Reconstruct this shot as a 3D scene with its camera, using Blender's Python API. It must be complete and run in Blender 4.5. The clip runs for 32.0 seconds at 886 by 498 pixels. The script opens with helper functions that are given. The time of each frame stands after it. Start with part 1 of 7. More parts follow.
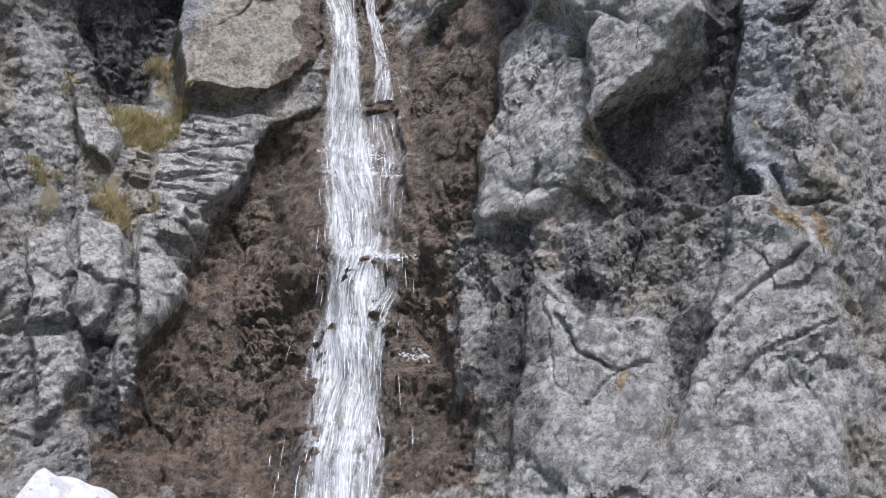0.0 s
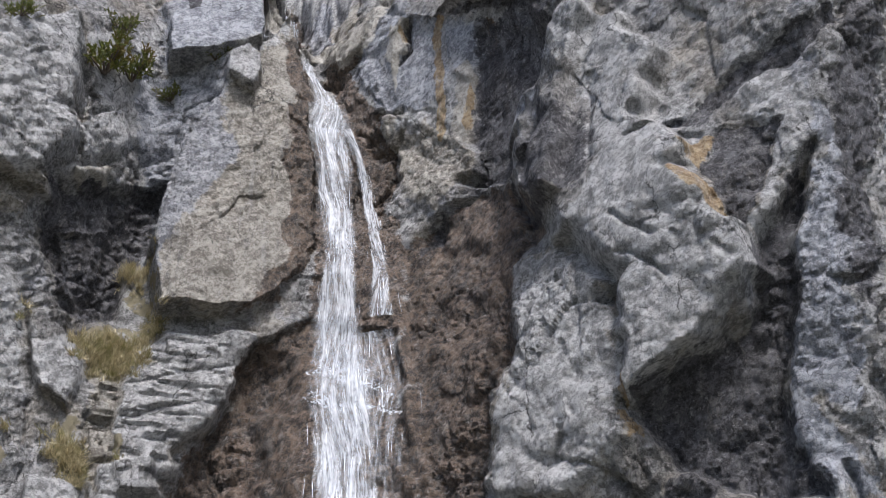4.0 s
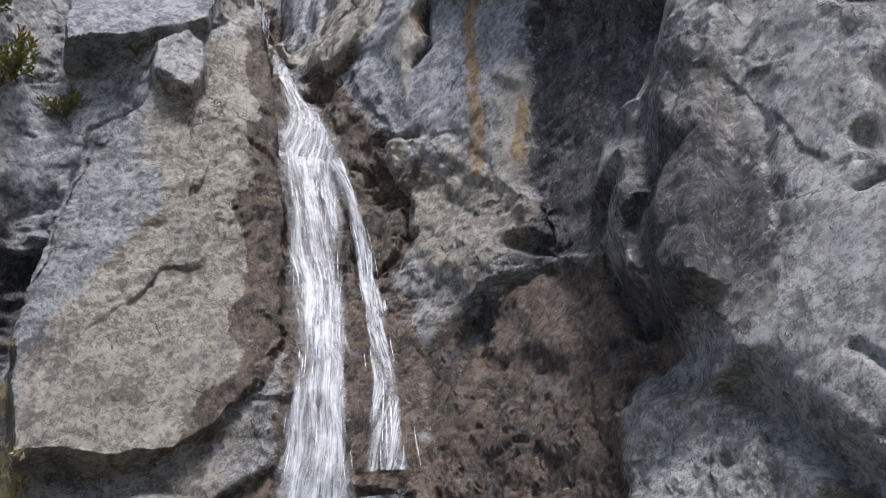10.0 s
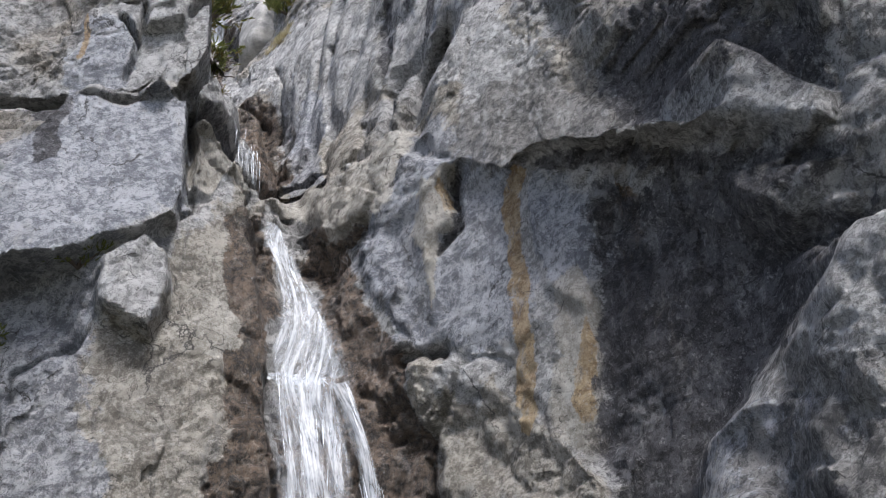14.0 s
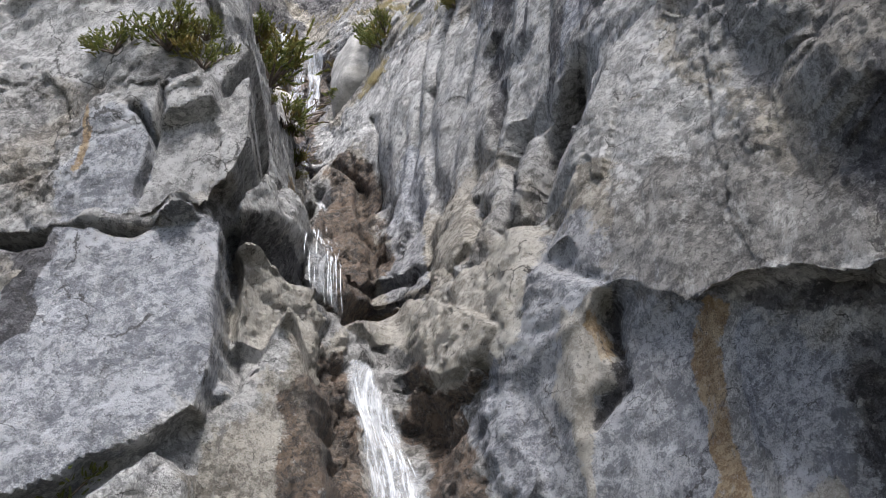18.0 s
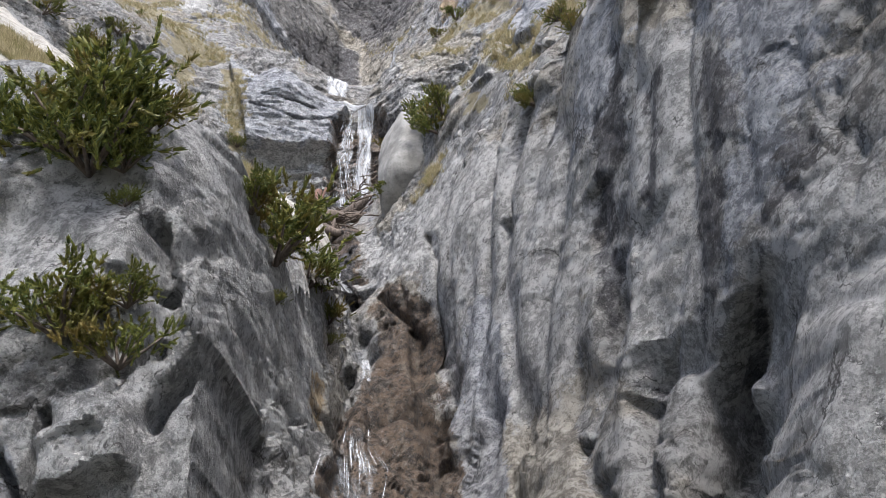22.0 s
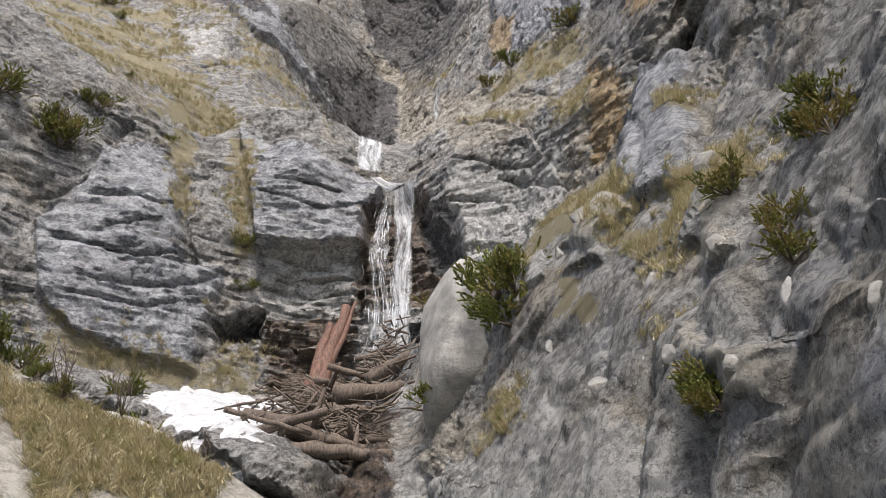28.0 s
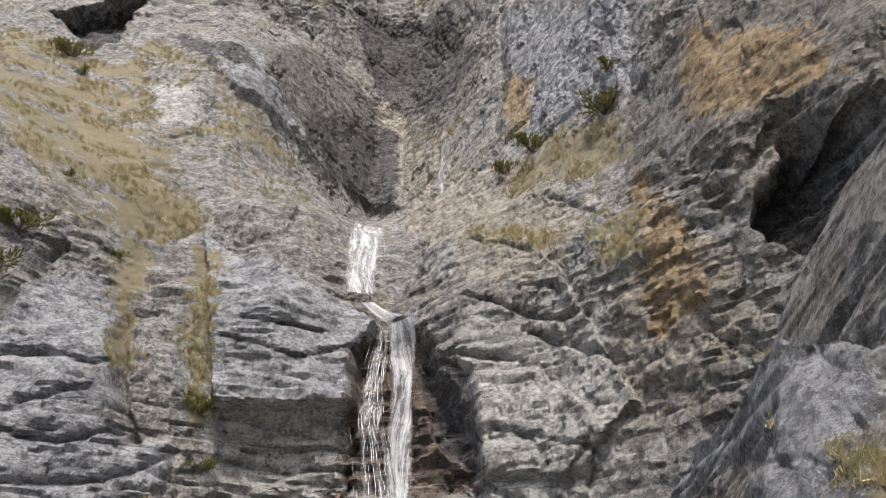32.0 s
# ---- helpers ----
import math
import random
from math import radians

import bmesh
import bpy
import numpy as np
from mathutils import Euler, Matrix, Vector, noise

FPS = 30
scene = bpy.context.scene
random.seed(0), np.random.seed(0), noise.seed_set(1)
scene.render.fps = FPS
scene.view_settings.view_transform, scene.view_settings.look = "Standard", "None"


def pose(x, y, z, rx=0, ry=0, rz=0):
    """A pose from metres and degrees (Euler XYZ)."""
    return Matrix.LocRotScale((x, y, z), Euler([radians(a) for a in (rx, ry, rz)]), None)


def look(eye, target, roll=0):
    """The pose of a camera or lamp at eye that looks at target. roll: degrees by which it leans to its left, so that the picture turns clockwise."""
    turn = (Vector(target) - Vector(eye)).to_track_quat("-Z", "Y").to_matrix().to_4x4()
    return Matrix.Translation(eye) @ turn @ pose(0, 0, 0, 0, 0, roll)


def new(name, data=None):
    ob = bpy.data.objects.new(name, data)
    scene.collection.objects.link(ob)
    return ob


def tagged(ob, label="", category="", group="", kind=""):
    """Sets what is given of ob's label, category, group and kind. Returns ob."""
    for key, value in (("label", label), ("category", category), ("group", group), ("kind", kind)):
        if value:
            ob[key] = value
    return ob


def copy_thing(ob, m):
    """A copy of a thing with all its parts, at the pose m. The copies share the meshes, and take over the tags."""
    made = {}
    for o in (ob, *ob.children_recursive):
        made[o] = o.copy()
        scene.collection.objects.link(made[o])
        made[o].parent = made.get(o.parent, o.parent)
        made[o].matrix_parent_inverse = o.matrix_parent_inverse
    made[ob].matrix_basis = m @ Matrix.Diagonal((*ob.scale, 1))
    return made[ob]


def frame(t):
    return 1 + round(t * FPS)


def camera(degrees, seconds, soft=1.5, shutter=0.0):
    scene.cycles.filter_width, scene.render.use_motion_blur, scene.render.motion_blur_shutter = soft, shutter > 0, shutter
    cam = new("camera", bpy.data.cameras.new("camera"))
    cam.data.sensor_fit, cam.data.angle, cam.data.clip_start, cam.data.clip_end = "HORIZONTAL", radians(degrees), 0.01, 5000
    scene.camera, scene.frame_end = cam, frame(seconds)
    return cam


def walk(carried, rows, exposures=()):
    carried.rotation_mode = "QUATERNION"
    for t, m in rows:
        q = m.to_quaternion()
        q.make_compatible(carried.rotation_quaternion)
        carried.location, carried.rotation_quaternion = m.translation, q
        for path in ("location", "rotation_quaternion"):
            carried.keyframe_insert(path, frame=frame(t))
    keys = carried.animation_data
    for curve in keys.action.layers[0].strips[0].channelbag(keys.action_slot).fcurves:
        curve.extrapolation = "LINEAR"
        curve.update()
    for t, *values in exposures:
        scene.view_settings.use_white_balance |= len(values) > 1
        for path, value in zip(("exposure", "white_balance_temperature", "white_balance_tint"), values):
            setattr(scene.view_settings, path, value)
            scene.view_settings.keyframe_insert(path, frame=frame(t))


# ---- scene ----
cam = camera(48.3, 32.0, soft=0.6)
METRES, EYE, TILT, LEAN, TURN = 60.0, 6.0, 17.5, 0.0, 0.0
ROWS = [
    (0.0, 0.0, 0.0, 0.0, 0.0, 0.0, -0.0),
    (0.5, -0.0007, 0.0187, 0.0057, -0.02, 0.76, -0.04),
    (1.0, -0.0014, 0.0332, 0.0136, -0.08, 1.55, -0.03),
    (1.5, -0.0021, 0.0403, 0.0242, -0.13, 2.35, -0.06),
    (2.0, -0.0027, 0.0441, 0.0351, -0.18, 3.09, -0.1),
    (2.5, -0.0035, 0.0475, 0.0463, -0.25, 3.95, -0.16),
    (3.0, -0.0042, 0.0501, 0.0546, -0.33, 4.59, -0.23),
    (3.5, -0.0049, 0.0528, 0.0613, -0.37, 5.09, -0.28),
    (4.0, -0.0059, 0.0565, 0.0671, -0.43, 5.62, -0.36),
    (4.5, -0.007, 0.0606, 0.0707, -0.48, 6.06, -0.42),
    (6.5, -0.0127, 0.1052, 0.084, -0.73, 6.64, -0.67),
    (7.0, -0.014, 0.1217, 0.0847, -0.8, 6.67, -0.7),
    (7.1, -0.014, 0.1257, 0.0855, -0.72, 2.96, -0.62),
    (7.5, -0.0141, 0.1426, 0.0891, -0.72, 3.63, -0.62),
    (8.0, -0.0154, 0.1658, 0.0935, -0.8, 4.47, -0.62),
    (8.5, -0.0166, 0.1872, 0.0965, -0.84, 5.27, -0.64),
    (9.0, -0.0177, 0.2087, 0.1012, -0.81, 6.11, -0.62),
    (9.5, -0.0194, 0.2263, 0.1066, -0.88, 6.45, -0.65),
    (10.0, -0.0209, 0.2431, 0.115, -0.84, 6.47, -0.64),
    (10.5, -0.0226, 0.257, 0.1241, -0.87, 6.49, -0.67),
    (11.0, -0.0238, 0.2684, 0.1334, -0.88, 6.51, -0.65),
    (11.5, -0.0248, 0.2794, 0.1444, -0.86, 6.55, -0.65),
    (12.0, -0.0254, 0.2885, 0.1547, -0.81, 6.54, -0.61),
    (12.5, -0.0258, 0.2978, 0.1667, -0.65, 6.56, -0.59),
    (13.0, -0.0267, 0.3067, 0.1789, -0.53, 6.63, -0.53),
    (13.5, -0.0271, 0.3152, 0.1903, -0.28, 6.64, -0.42),
    (14.0, -0.0274, 0.3249, 0.2016, 0.03, 6.71, -0.32),
    (14.5, -0.0276, 0.3351, 0.2118, 0.6, 6.73, -0.11),
    (15.0, -0.0281, 0.347, 0.2213, 1.0, 6.76, 0.05),
    (15.5, -0.0286, 0.3589, 0.2279, 2.19, 6.79, 0.48),
    (17.5, -0.031, 0.41, 0.2446, 7.02, 6.86, 2.16),
    (18.0, -0.0324, 0.4258, 0.2522, 7.73, 6.86, 2.41),
    (18.5, -0.0339, 0.4403, 0.2604, 8.38, 6.89, 2.65),
    (19.0, -0.0359, 0.4553, 0.269, 9.11, 6.94, 2.89),
    (19.5, -0.0379, 0.4688, 0.2762, 9.81, 6.97, 3.13),
    (20.0, -0.04, 0.4826, 0.2841, 10.38, 6.99, 3.31),
    (20.5, -0.0421, 0.4957, 0.2945, 10.8, 7.0, 3.46),
    (21.0, -0.044, 0.5075, 0.3058, 11.12, 7.02, 3.56),
    (21.5, -0.046, 0.52, 0.3177, 11.43, 7.08, 3.67),
    (22.0, -0.0481, 0.532, 0.3286, 11.75, 7.13, 3.76),
    (22.5, -0.0508, 0.5444, 0.3388, 12.06, 7.16, 3.82),
    (23.0, -0.0533, 0.5564, 0.348, 12.45, 7.19, 3.93),
    (23.5, -0.0558, 0.5674, 0.3555, 12.76, 7.21, 4.01),
    (24.0, -0.0582, 0.5792, 0.3642, 13.06, 7.21, 4.11),
    (24.5, -0.0608, 0.5915, 0.3738, 13.33, 7.22, 4.23),
    (25.0, -0.0637, 0.6053, 0.3839, 13.54, 7.26, 4.28),
    (25.5, -0.0666, 0.6194, 0.3936, 13.69, 7.26, 4.33),
    (26.0, -0.0695, 0.6323, 0.4017, 13.83, 7.27, 4.38),
    (26.5, -0.0726, 0.646, 0.4099, 14.09, 7.29, 4.46),
    (28.5, -0.0844, 0.6958, 0.4381, 14.62, 7.27, 4.62),
    (29.0, -0.0872, 0.7102, 0.4522, 14.69, 7.25, 4.62),
    (29.5, -0.0896, 0.723, 0.465, 14.65, 7.25, 4.57),
    (30.0, -0.0926, 0.7373, 0.4775, 14.66, 7.27, 4.53),
    (30.5, -0.0958, 0.7532, 0.4909, 14.7, 7.25, 4.5),
    (31.0, -0.0991, 0.7686, 0.5034, 14.7, 7.25, 4.47),
    (31.5, -0.1026, 0.7855, 0.5169, 14.72, 7.25, 4.46),
    (32.0, -0.1068, 0.8019, 0.5288, 14.72, 7.28, 4.42),
]
walk(cam, [(t, pose(0, 0, EYE, TILT, LEAN, TURN) @ pose(METRES * x, METRES * y, METRES * z, 90 + pitch, roll, yaw)) for t, x, y, z, yaw, pitch, roll in ROWS],
     exposures=[(0.0, 0.68, 6080, 13), (9.0, 0.72, 6080, 13), (13.0, 0.84, 6080, 12), (19.0, 1.06, 6250, 11), (24.0, 0.76, 6200, 11), (26.5, 0.68, 6550, 11), (32.0, 0.65, 6850, 11)])

# ---- world and sun: a bright, hazy sky, the cliffs in open shade ----
SUN_ELEV, SUN_TURN = 59.0, 163.0
world = bpy.data.worlds.new("sky")
scene.world = world
world.use_nodes = True
wn = world.node_tree
wn.nodes.clear()
sky = wn.nodes.new("ShaderNodeTexSky")
sky.sky_type = "NISHITA"
sky.sun_disc = False
sky.sun_elevation = radians(SUN_ELEV)
sky.sun_rotation = radians(SUN_TURN)
sky.air_density, sky.dust_density, sky.ozone_density = 1.0, 3.0, 0.6
bg = wn.nodes.new("ShaderNodeBackground")
bg.inputs["Strength"].default_value = 0.135
wo = wn.nodes.new("ShaderNodeOutputWorld")
wn.links.new(sky.outputs[0], bg.inputs[0])
wn.links.new(bg.outputs[0], wo.inputs[0])
sun_data = bpy.data.lights.new("sun", "SUN")
sun_data.energy, sun_data.angle, sun_data.color = 3.2, radians(14), (1.0, 0.96, 0.91)
sun = new("sun", sun_data)
# the sky's sun_rotation turns clockwise from +y
az = radians(SUN_TURN)
sun_way = Vector((math.sin(az) * math.cos(radians(SUN_ELEV)), math.cos(az) * math.cos(radians(SUN_ELEV)), math.sin(radians(SUN_ELEV))))
sun.matrix_world = look(sun_way * 100, (0, 0, 0))


# ---- materials ----
class Mat:
    """A small builder of node materials."""

    def __init__(self, name):
        self.m = bpy.data.materials.new(name)
        self.m.use_nodes = True
        self.t = self.m.node_tree
        self.t.nodes.clear()
        self.out = self.t.nodes.new("ShaderNodeOutputMaterial")
        self.geo = self.t.nodes.new("ShaderNodeNewGeometry")
        self.pos = self.geo.outputs["Position"]

    def node(self, kind, ins=None, **props):
        n = self.t.nodes.new(kind)
        for k, v in props.items():
            setattr(n, k, v)
        for k, v in (ins or {}).items():
            self.put(n.inputs[k], v)
        return n

    def put(self, socket, v):
        if isinstance(v, bpy.types.NodeSocket):
            self.t.links.new(v, socket)
        else:
            socket.default_value = v

    def scaled(self, sx, sy, sz, src=None):
        return self.node("ShaderNodeVectorMath", {0: src or self.pos, 1: (sx, sy, sz)}, operation="MULTIPLY").outputs[0]

    def noise(self, scale, detail=4.0, rough=0.55, vec=None, warp=0.0):
        return self.node("ShaderNodeTexNoise", {"Vector": vec or self.pos, "Scale": scale, "Detail": detail, "Roughness": rough, "Distortion": warp}).outputs["Fac"]

    def ramp(self, fac, lo, hi, a=0.0, b=1.0):
        n = self.node("ShaderNodeMapRange", {"Value": fac, "From Min": lo, "From Max": hi, "To Min": a, "To Max": b})
        n.interpolation_type = "SMOOTHSTEP"
        return n.outputs[0]

    def math(self, op, a, b=0.0):
        return self.node("ShaderNodeMath", {0: a, 1: b}, operation=op).outputs[0]

    def mix(self, fac, a, b):
        n = self.node("ShaderNodeMix", data_type="RGBA")
        self.put(n.inputs[0], fac)
        for s, v in ((n.inputs[6], a), (n.inputs[7], b)):
            self.put(s, v if isinstance(v, bpy.types.NodeSocket) else (*v, 1.0))
        return n.outputs[2]

    def attr(self, name):
        return self.node("ShaderNodeAttribute", attribute_name=name).outputs["Fac"]

    def bump(self, height, strength, distance, normal=None):
        ins = {"Height": height, "Strength": strength, "Distance": distance}
        if normal:
            ins["Normal"] = normal
        return self.node("ShaderNodeBump", ins).outputs[0]

    def surface(self, color, rough=0.8, normal=None, **more):
        ins = {"Base Color": color if isinstance(color, bpy.types.NodeSocket) else (*color, 1.0), "Roughness": rough}
        if normal:
            ins["Normal"] = normal
        ins.update(more)
        n = self.node("ShaderNodeBsdfPrincipled", ins)
        self.t.links.new(n.outputs[0], self.out.inputs[0])
        return n


def rock_material(name, bedded):
    """Weathered limestone: grainy grey faces with tilted chips, thin cracks, rain streaks, and stains and painted shade
    where the wall carries them.
    """
    k = Mat(name)
    calm = k.math("SUBTRACT", 1.0, k.math("MULTIPLY", k.attr("smooth"), 0.75))
    big, mid, fine = k.noise(0.45, 5, 0.6), k.noise(1.6, 8, 0.66), k.noise(7.5, 9, 0.74)
    grit, speck = k.noise(34, 5, 0.72), k.noise(80, 3, 0.7)
    torn = k.math("MULTIPLY", k.math("SUBTRACT", k.noise(1.7, 9, 0.74), 0.5), 2.0)
    slant = k.pos if bedded else k.node("ShaderNodeVectorRotate", {"Vector": k.pos, "Angle": radians(33)}, rotation_type="Y_AXIS").outputs[0]
    wave = k.node("ShaderNodeTexNoise", {"Vector": k.pos, "Scale": 2.0, "Detail": 5.0, "Roughness": 0.62}).outputs["Color"]
    wave = k.node("ShaderNodeVectorMath", {0: wave, "Scale": 0.16}, operation="SCALE").outputs[0]
    bent = k.node("ShaderNodeVectorMath", {0: slant, 1: wave}, operation="ADD").outputs[0]

    # chips: small faces of the break, each tilted a little its own way
    chip_normal, tones = k.geo.outputs["Normal"], []
    for sx, sz, amount in ((1.1, 1.9, 0.34), (3.8, 5.2, 0.36), (11.0, 14.0, 0.34)):
        cell = k.node("ShaderNodeTexVoronoi", {"Vector": k.scaled(sx, sx, sz, bent), "Scale": 1.0}).outputs["Color"]
        tilt = k.node("ShaderNodeVectorMath", {0: cell, 1: (0.5, 0.5, 0.5)}, operation="SUBTRACT").outputs[0]
        tilt = k.node("ShaderNodeVectorMath", {0: tilt, "Scale": k.math("MULTIPLY", calm, amount)}, operation="SCALE").outputs[0]
        chip_normal = k.node("ShaderNodeVectorMath", {0: chip_normal, 1: tilt}, operation="ADD").outputs[0]
        tones.append(k.node("ShaderNodeSeparateXYZ", {0: cell}).outputs[0])
    chip_normal = k.node("ShaderNodeVectorMath", {0: chip_normal}, operation="NORMALIZE").outputs[0]

    # one tone for the grain of every tint: clouds, chips and fine grain together
    parts = ((mid, 0.62), (fine, 0.85), (grit, 0.75), (speck, 0.40), (tones[0], 0.08), (tones[1], 0.17), (tones[2], 0.20))
    sum_ = 0.5
    for part, much in parts:
        sum_ = k.math("ADD", k.math("MULTIPLY", k.math("SUBTRACT", part, 0.5), much), sum_)
    tone = k.ramp(sum_, 0.30, 0.70)

    def stain_or_shade(kind, most, lo, hi, speckle=0.0):
        """A stained, bare or painted-shade area with torn edges, its tint changing within it."""
        fac = k.ramp(k.math("ADD", k.attr(kind), torn), 0.40, 0.58, 0.0, most)
        if speckle:
            fac = k.math("MULTIPLY", fac, k.ramp(k.noise(1.0, 9, 0.76, k.scaled(3.2, 3.2, 1.3), 0.3), 0.52, 0.60, 1.0, 1.0 - speckle))
        return fac, k.mix(tone, lo, hi)

    col = k.mix(tone, (0.125, 0.123, 0.12), (0.47, 0.466, 0.458)) if not bedded else k.mix(tone, (0.115, 0.115, 0.117), (0.46, 0.457, 0.45))
    col = k.mix(k.ramp(big, 0.48, 0.64, 0, 0.75), col, k.mix(tone, (0.145, 0.125, 0.10), (0.45, 0.405, 0.335)))
    col = k.mix(k.ramp(k.noise(0.6, 6, 0.66, k.scaled(1.0, 1.0, 0.6)), 0.44, 0.34, 0, 0.6), col, k.mix(tone, (0.12, 0.13, 0.155), (0.42, 0.44, 0.48)))
    col = k.mix(k.ramp(k.noise(0.7, 8, 0.7, k.scaled(1.2, 1.2, 0.75)), 0.54 if not bedded else 0.50, 0.62 if not bedded else 0.58, 0, 0.5 if not bedded else 0.65), col, k.mix(tone, (0.065, 0.062, 0.06), (0.25, 0.242, 0.235)))
    for kind, most, lo, hi in (
            ("tan", 0.85, (0.175, 0.155, 0.125), (0.50, 0.465, 0.40)),
            ("pale", 0.92, (0.235, 0.234, 0.231), (0.63, 0.628, 0.622)),
            ("blue", 0.66, (0.125, 0.14, 0.178), (0.45, 0.475, 0.53)),
            ("cream", 0.92, (0.33, 0.305, 0.26), (0.58, 0.555, 0.50))):
        fac, tint = stain_or_shade(kind, most, lo, hi)
        col = k.mix(fac, col, tint)
    fac, tint = stain_or_shade("dull", 0.8, (0.05, 0.047, 0.043), (0.25, 0.235, 0.215), 0.6)
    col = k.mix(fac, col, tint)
    # rain streaks down the faces, dark and light
    streak = k.noise(1.0, 7, 0.7, k.scaled(2.6, 2.6, 0.16), 0.25)
    col = k.mix(k.ramp(streak, 0.57, 0.66, 0, 0.5), col, k.mix(tone, (0.06, 0.06, 0.062), (0.19, 0.19, 0.195)))
    col = k.mix(k.ramp(streak, 0.42, 0.33, 0, 0.30), col, (0.52, 0.515, 0.505))
    fac, tint = stain_or_shade("ochre", 0.85, (0.25, 0.155, 0.065), (0.50, 0.37, 0.20), 0.45)
    col = k.mix(fac, col, tint)
    fac, tint = stain_or_shade("brown", 0.96, (0.016, 0.011, 0.008), (0.19, 0.132, 0.09), 0.28)
    col = k.mix(fac, col, tint)
    # black: wet streaks, and the shade of hollows put into the colour
    fac, tint = stain_or_shade("black", 0.95, (0.014, 0.013, 0.016), (0.125, 0.122, 0.132), 0.38)
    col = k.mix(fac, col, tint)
    # bruises and calcite where chips have come off
    col = k.mix(k.math("MULTIPLY", k.ramp(k.noise(4.5, 9, 0.78), 0.60, 0.66, 0, 0.6), calm), col, k.mix(grit, (0.38, 0.375, 0.365), (0.70, 0.69, 0.675)))
    # small dark pits and pale flecks of the broken surface
    pit = k.noise(13, 7, 0.74)
    rugged = k.math("MULTIPLY", calm, k.ramp(k.noise(0.8, 4), 0.36, 0.6, 0.45, 1.0))
    col = k.mix(k.math("MULTIPLY", rugged, k.ramp(pit, 0.44, 0.39, 0, 0.55)), col, (0.03, 0.028, 0.026))
    col = k.mix(k.math("MULTIPLY", rugged, k.ramp(pit, 0.575, 0.615, 0, 0.30)), col, (0.66, 0.65, 0.635))
    # open joints and hairline cracks with crooked edges
    crook = k.node("ShaderNodeTexNoise", {"Vector": k.pos, "Scale": 1.3, "Detail": 7.0, "Roughness": 0.68}).outputs["Color"]
    crook = k.node("ShaderNodeVectorMath", {0: crook, "Scale": 0.9}, operation="SCALE").outputs[0]
    crack = None
    for sx, sz, thick, lo, hi, scale in ((0.42, 0.30, 0.010, 0.50, 0.58, 1.0), (1.5, 2.6, 0.018, 0.54, 0.62, 0.55), (4.6, 7.5, 0.03, 0.57, 0.66, 0.35)):
        at = k.node("ShaderNodeVectorMath", {0: slant, 1: k.node("ShaderNodeVectorMath", {0: crook, "Scale": scale}, operation="SCALE").outputs[0]}, operation="ADD").outputs[0]
        line = k.node("ShaderNodeTexVoronoi", {"Vector": k.scaled(sx, sx, sz, at), "Scale": 1.0}, feature="DISTANCE_TO_EDGE").outputs["Distance"]
        line = k.math("MULTIPLY", k.ramp(line, thick * 0.3, thick, 1, 0), k.ramp(k.noise(sx * 1.2, 4, 0.6), lo, hi))
        crack = line if crack is None else k.math("MAXIMUM", crack, line)
    crack = k.math("MULTIPLY", crack, calm)
    col = k.mix(k.math("MULTIPLY", crack, 0.85), col, (0.035, 0.032, 0.03))
    height = k.math("ADD", k.noise(2.6, 12, 0.72), k.math("SUBTRACT", k.math("ADD", k.math("MULTIPLY", fine, 0.45), k.math("MULTIPLY", k.ramp(pit, 0.38, 0.5), 0.12)), k.math("MULTIPLY", crack, 0.6)))
    if bedded:
        lay = k.node("ShaderNodeVectorMath", {0: k.pos, 1: k.node("ShaderNodeVectorMath", {0: wave, "Scale": 0.7}, operation="SCALE").outputs[0]}, operation="ADD").outputs[0]
        bed = k.noise(1.0, 8, 0.74, k.scaled(0.28, 0.28, 3.4, lay))
        laid = k.ramp(k.attr("bed"), 0.05, 0.45, 0.2, 1.0)
        open_bed = k.math("MULTIPLY", laid, k.math("MULTIPLY", k.ramp(bed, 0.56, 0.585, 0, 1.0), k.ramp(mid, 0.38, 0.55, 0.25, 1.0)))
        col = k.mix(k.math("MULTIPLY", open_bed, 0.55), col, (0.065, 0.063, 0.06))
        col = k.mix(k.math("MULTIPLY", laid, k.ramp(bed, 0.45, 0.38, 0, 0.45)), col, k.mix(tone, (0.36, 0.355, 0.345), (0.64, 0.63, 0.61)))
        height = k.math("SUBTRACT", height, k.math("MULTIPLY", open_bed, 0.9))
    turf = k.ramp(k.math("ADD", k.math("MULTIPLY", k.attr("grass"), 0.74), k.math("ADD", k.math("MULTIPLY", torn, 1.15), k.math("MULTIPLY", k.math("SUBTRACT", k.noise(0.4, 4, 0.6), 0.52), 1.1))), 0.50, 0.60, 0.0, 0.94)
    col = k.mix(turf, col, k.mix(k.math("ADD", k.math("MULTIPLY", fine, 0.6), k.math("MULTIPLY", grit, 0.4)), (0.075, 0.062, 0.034), (0.46, 0.405, 0.255)))
    wet = k.math("MAXIMUM", k.attr("wet"), k.math("MULTIPLY", k.attr("brown"), 0.75))
    rough = k.math("SUBTRACT", k.ramp(fine, 0.3, 0.7, 0.72, 0.95), k.math("MULTIPLY", wet, 0.45))
    nor = k.bump(k.math("MULTIPLY", height, calm), 0.8, 0.16, chip_normal)
    nor = k.bump(k.math("ADD", k.noise(15, 9, 0.78), k.math("MULTIPLY", grit, 0.5)), 0.9, 0.055, nor)
    k.surface(col, rough, nor)
    return k.m


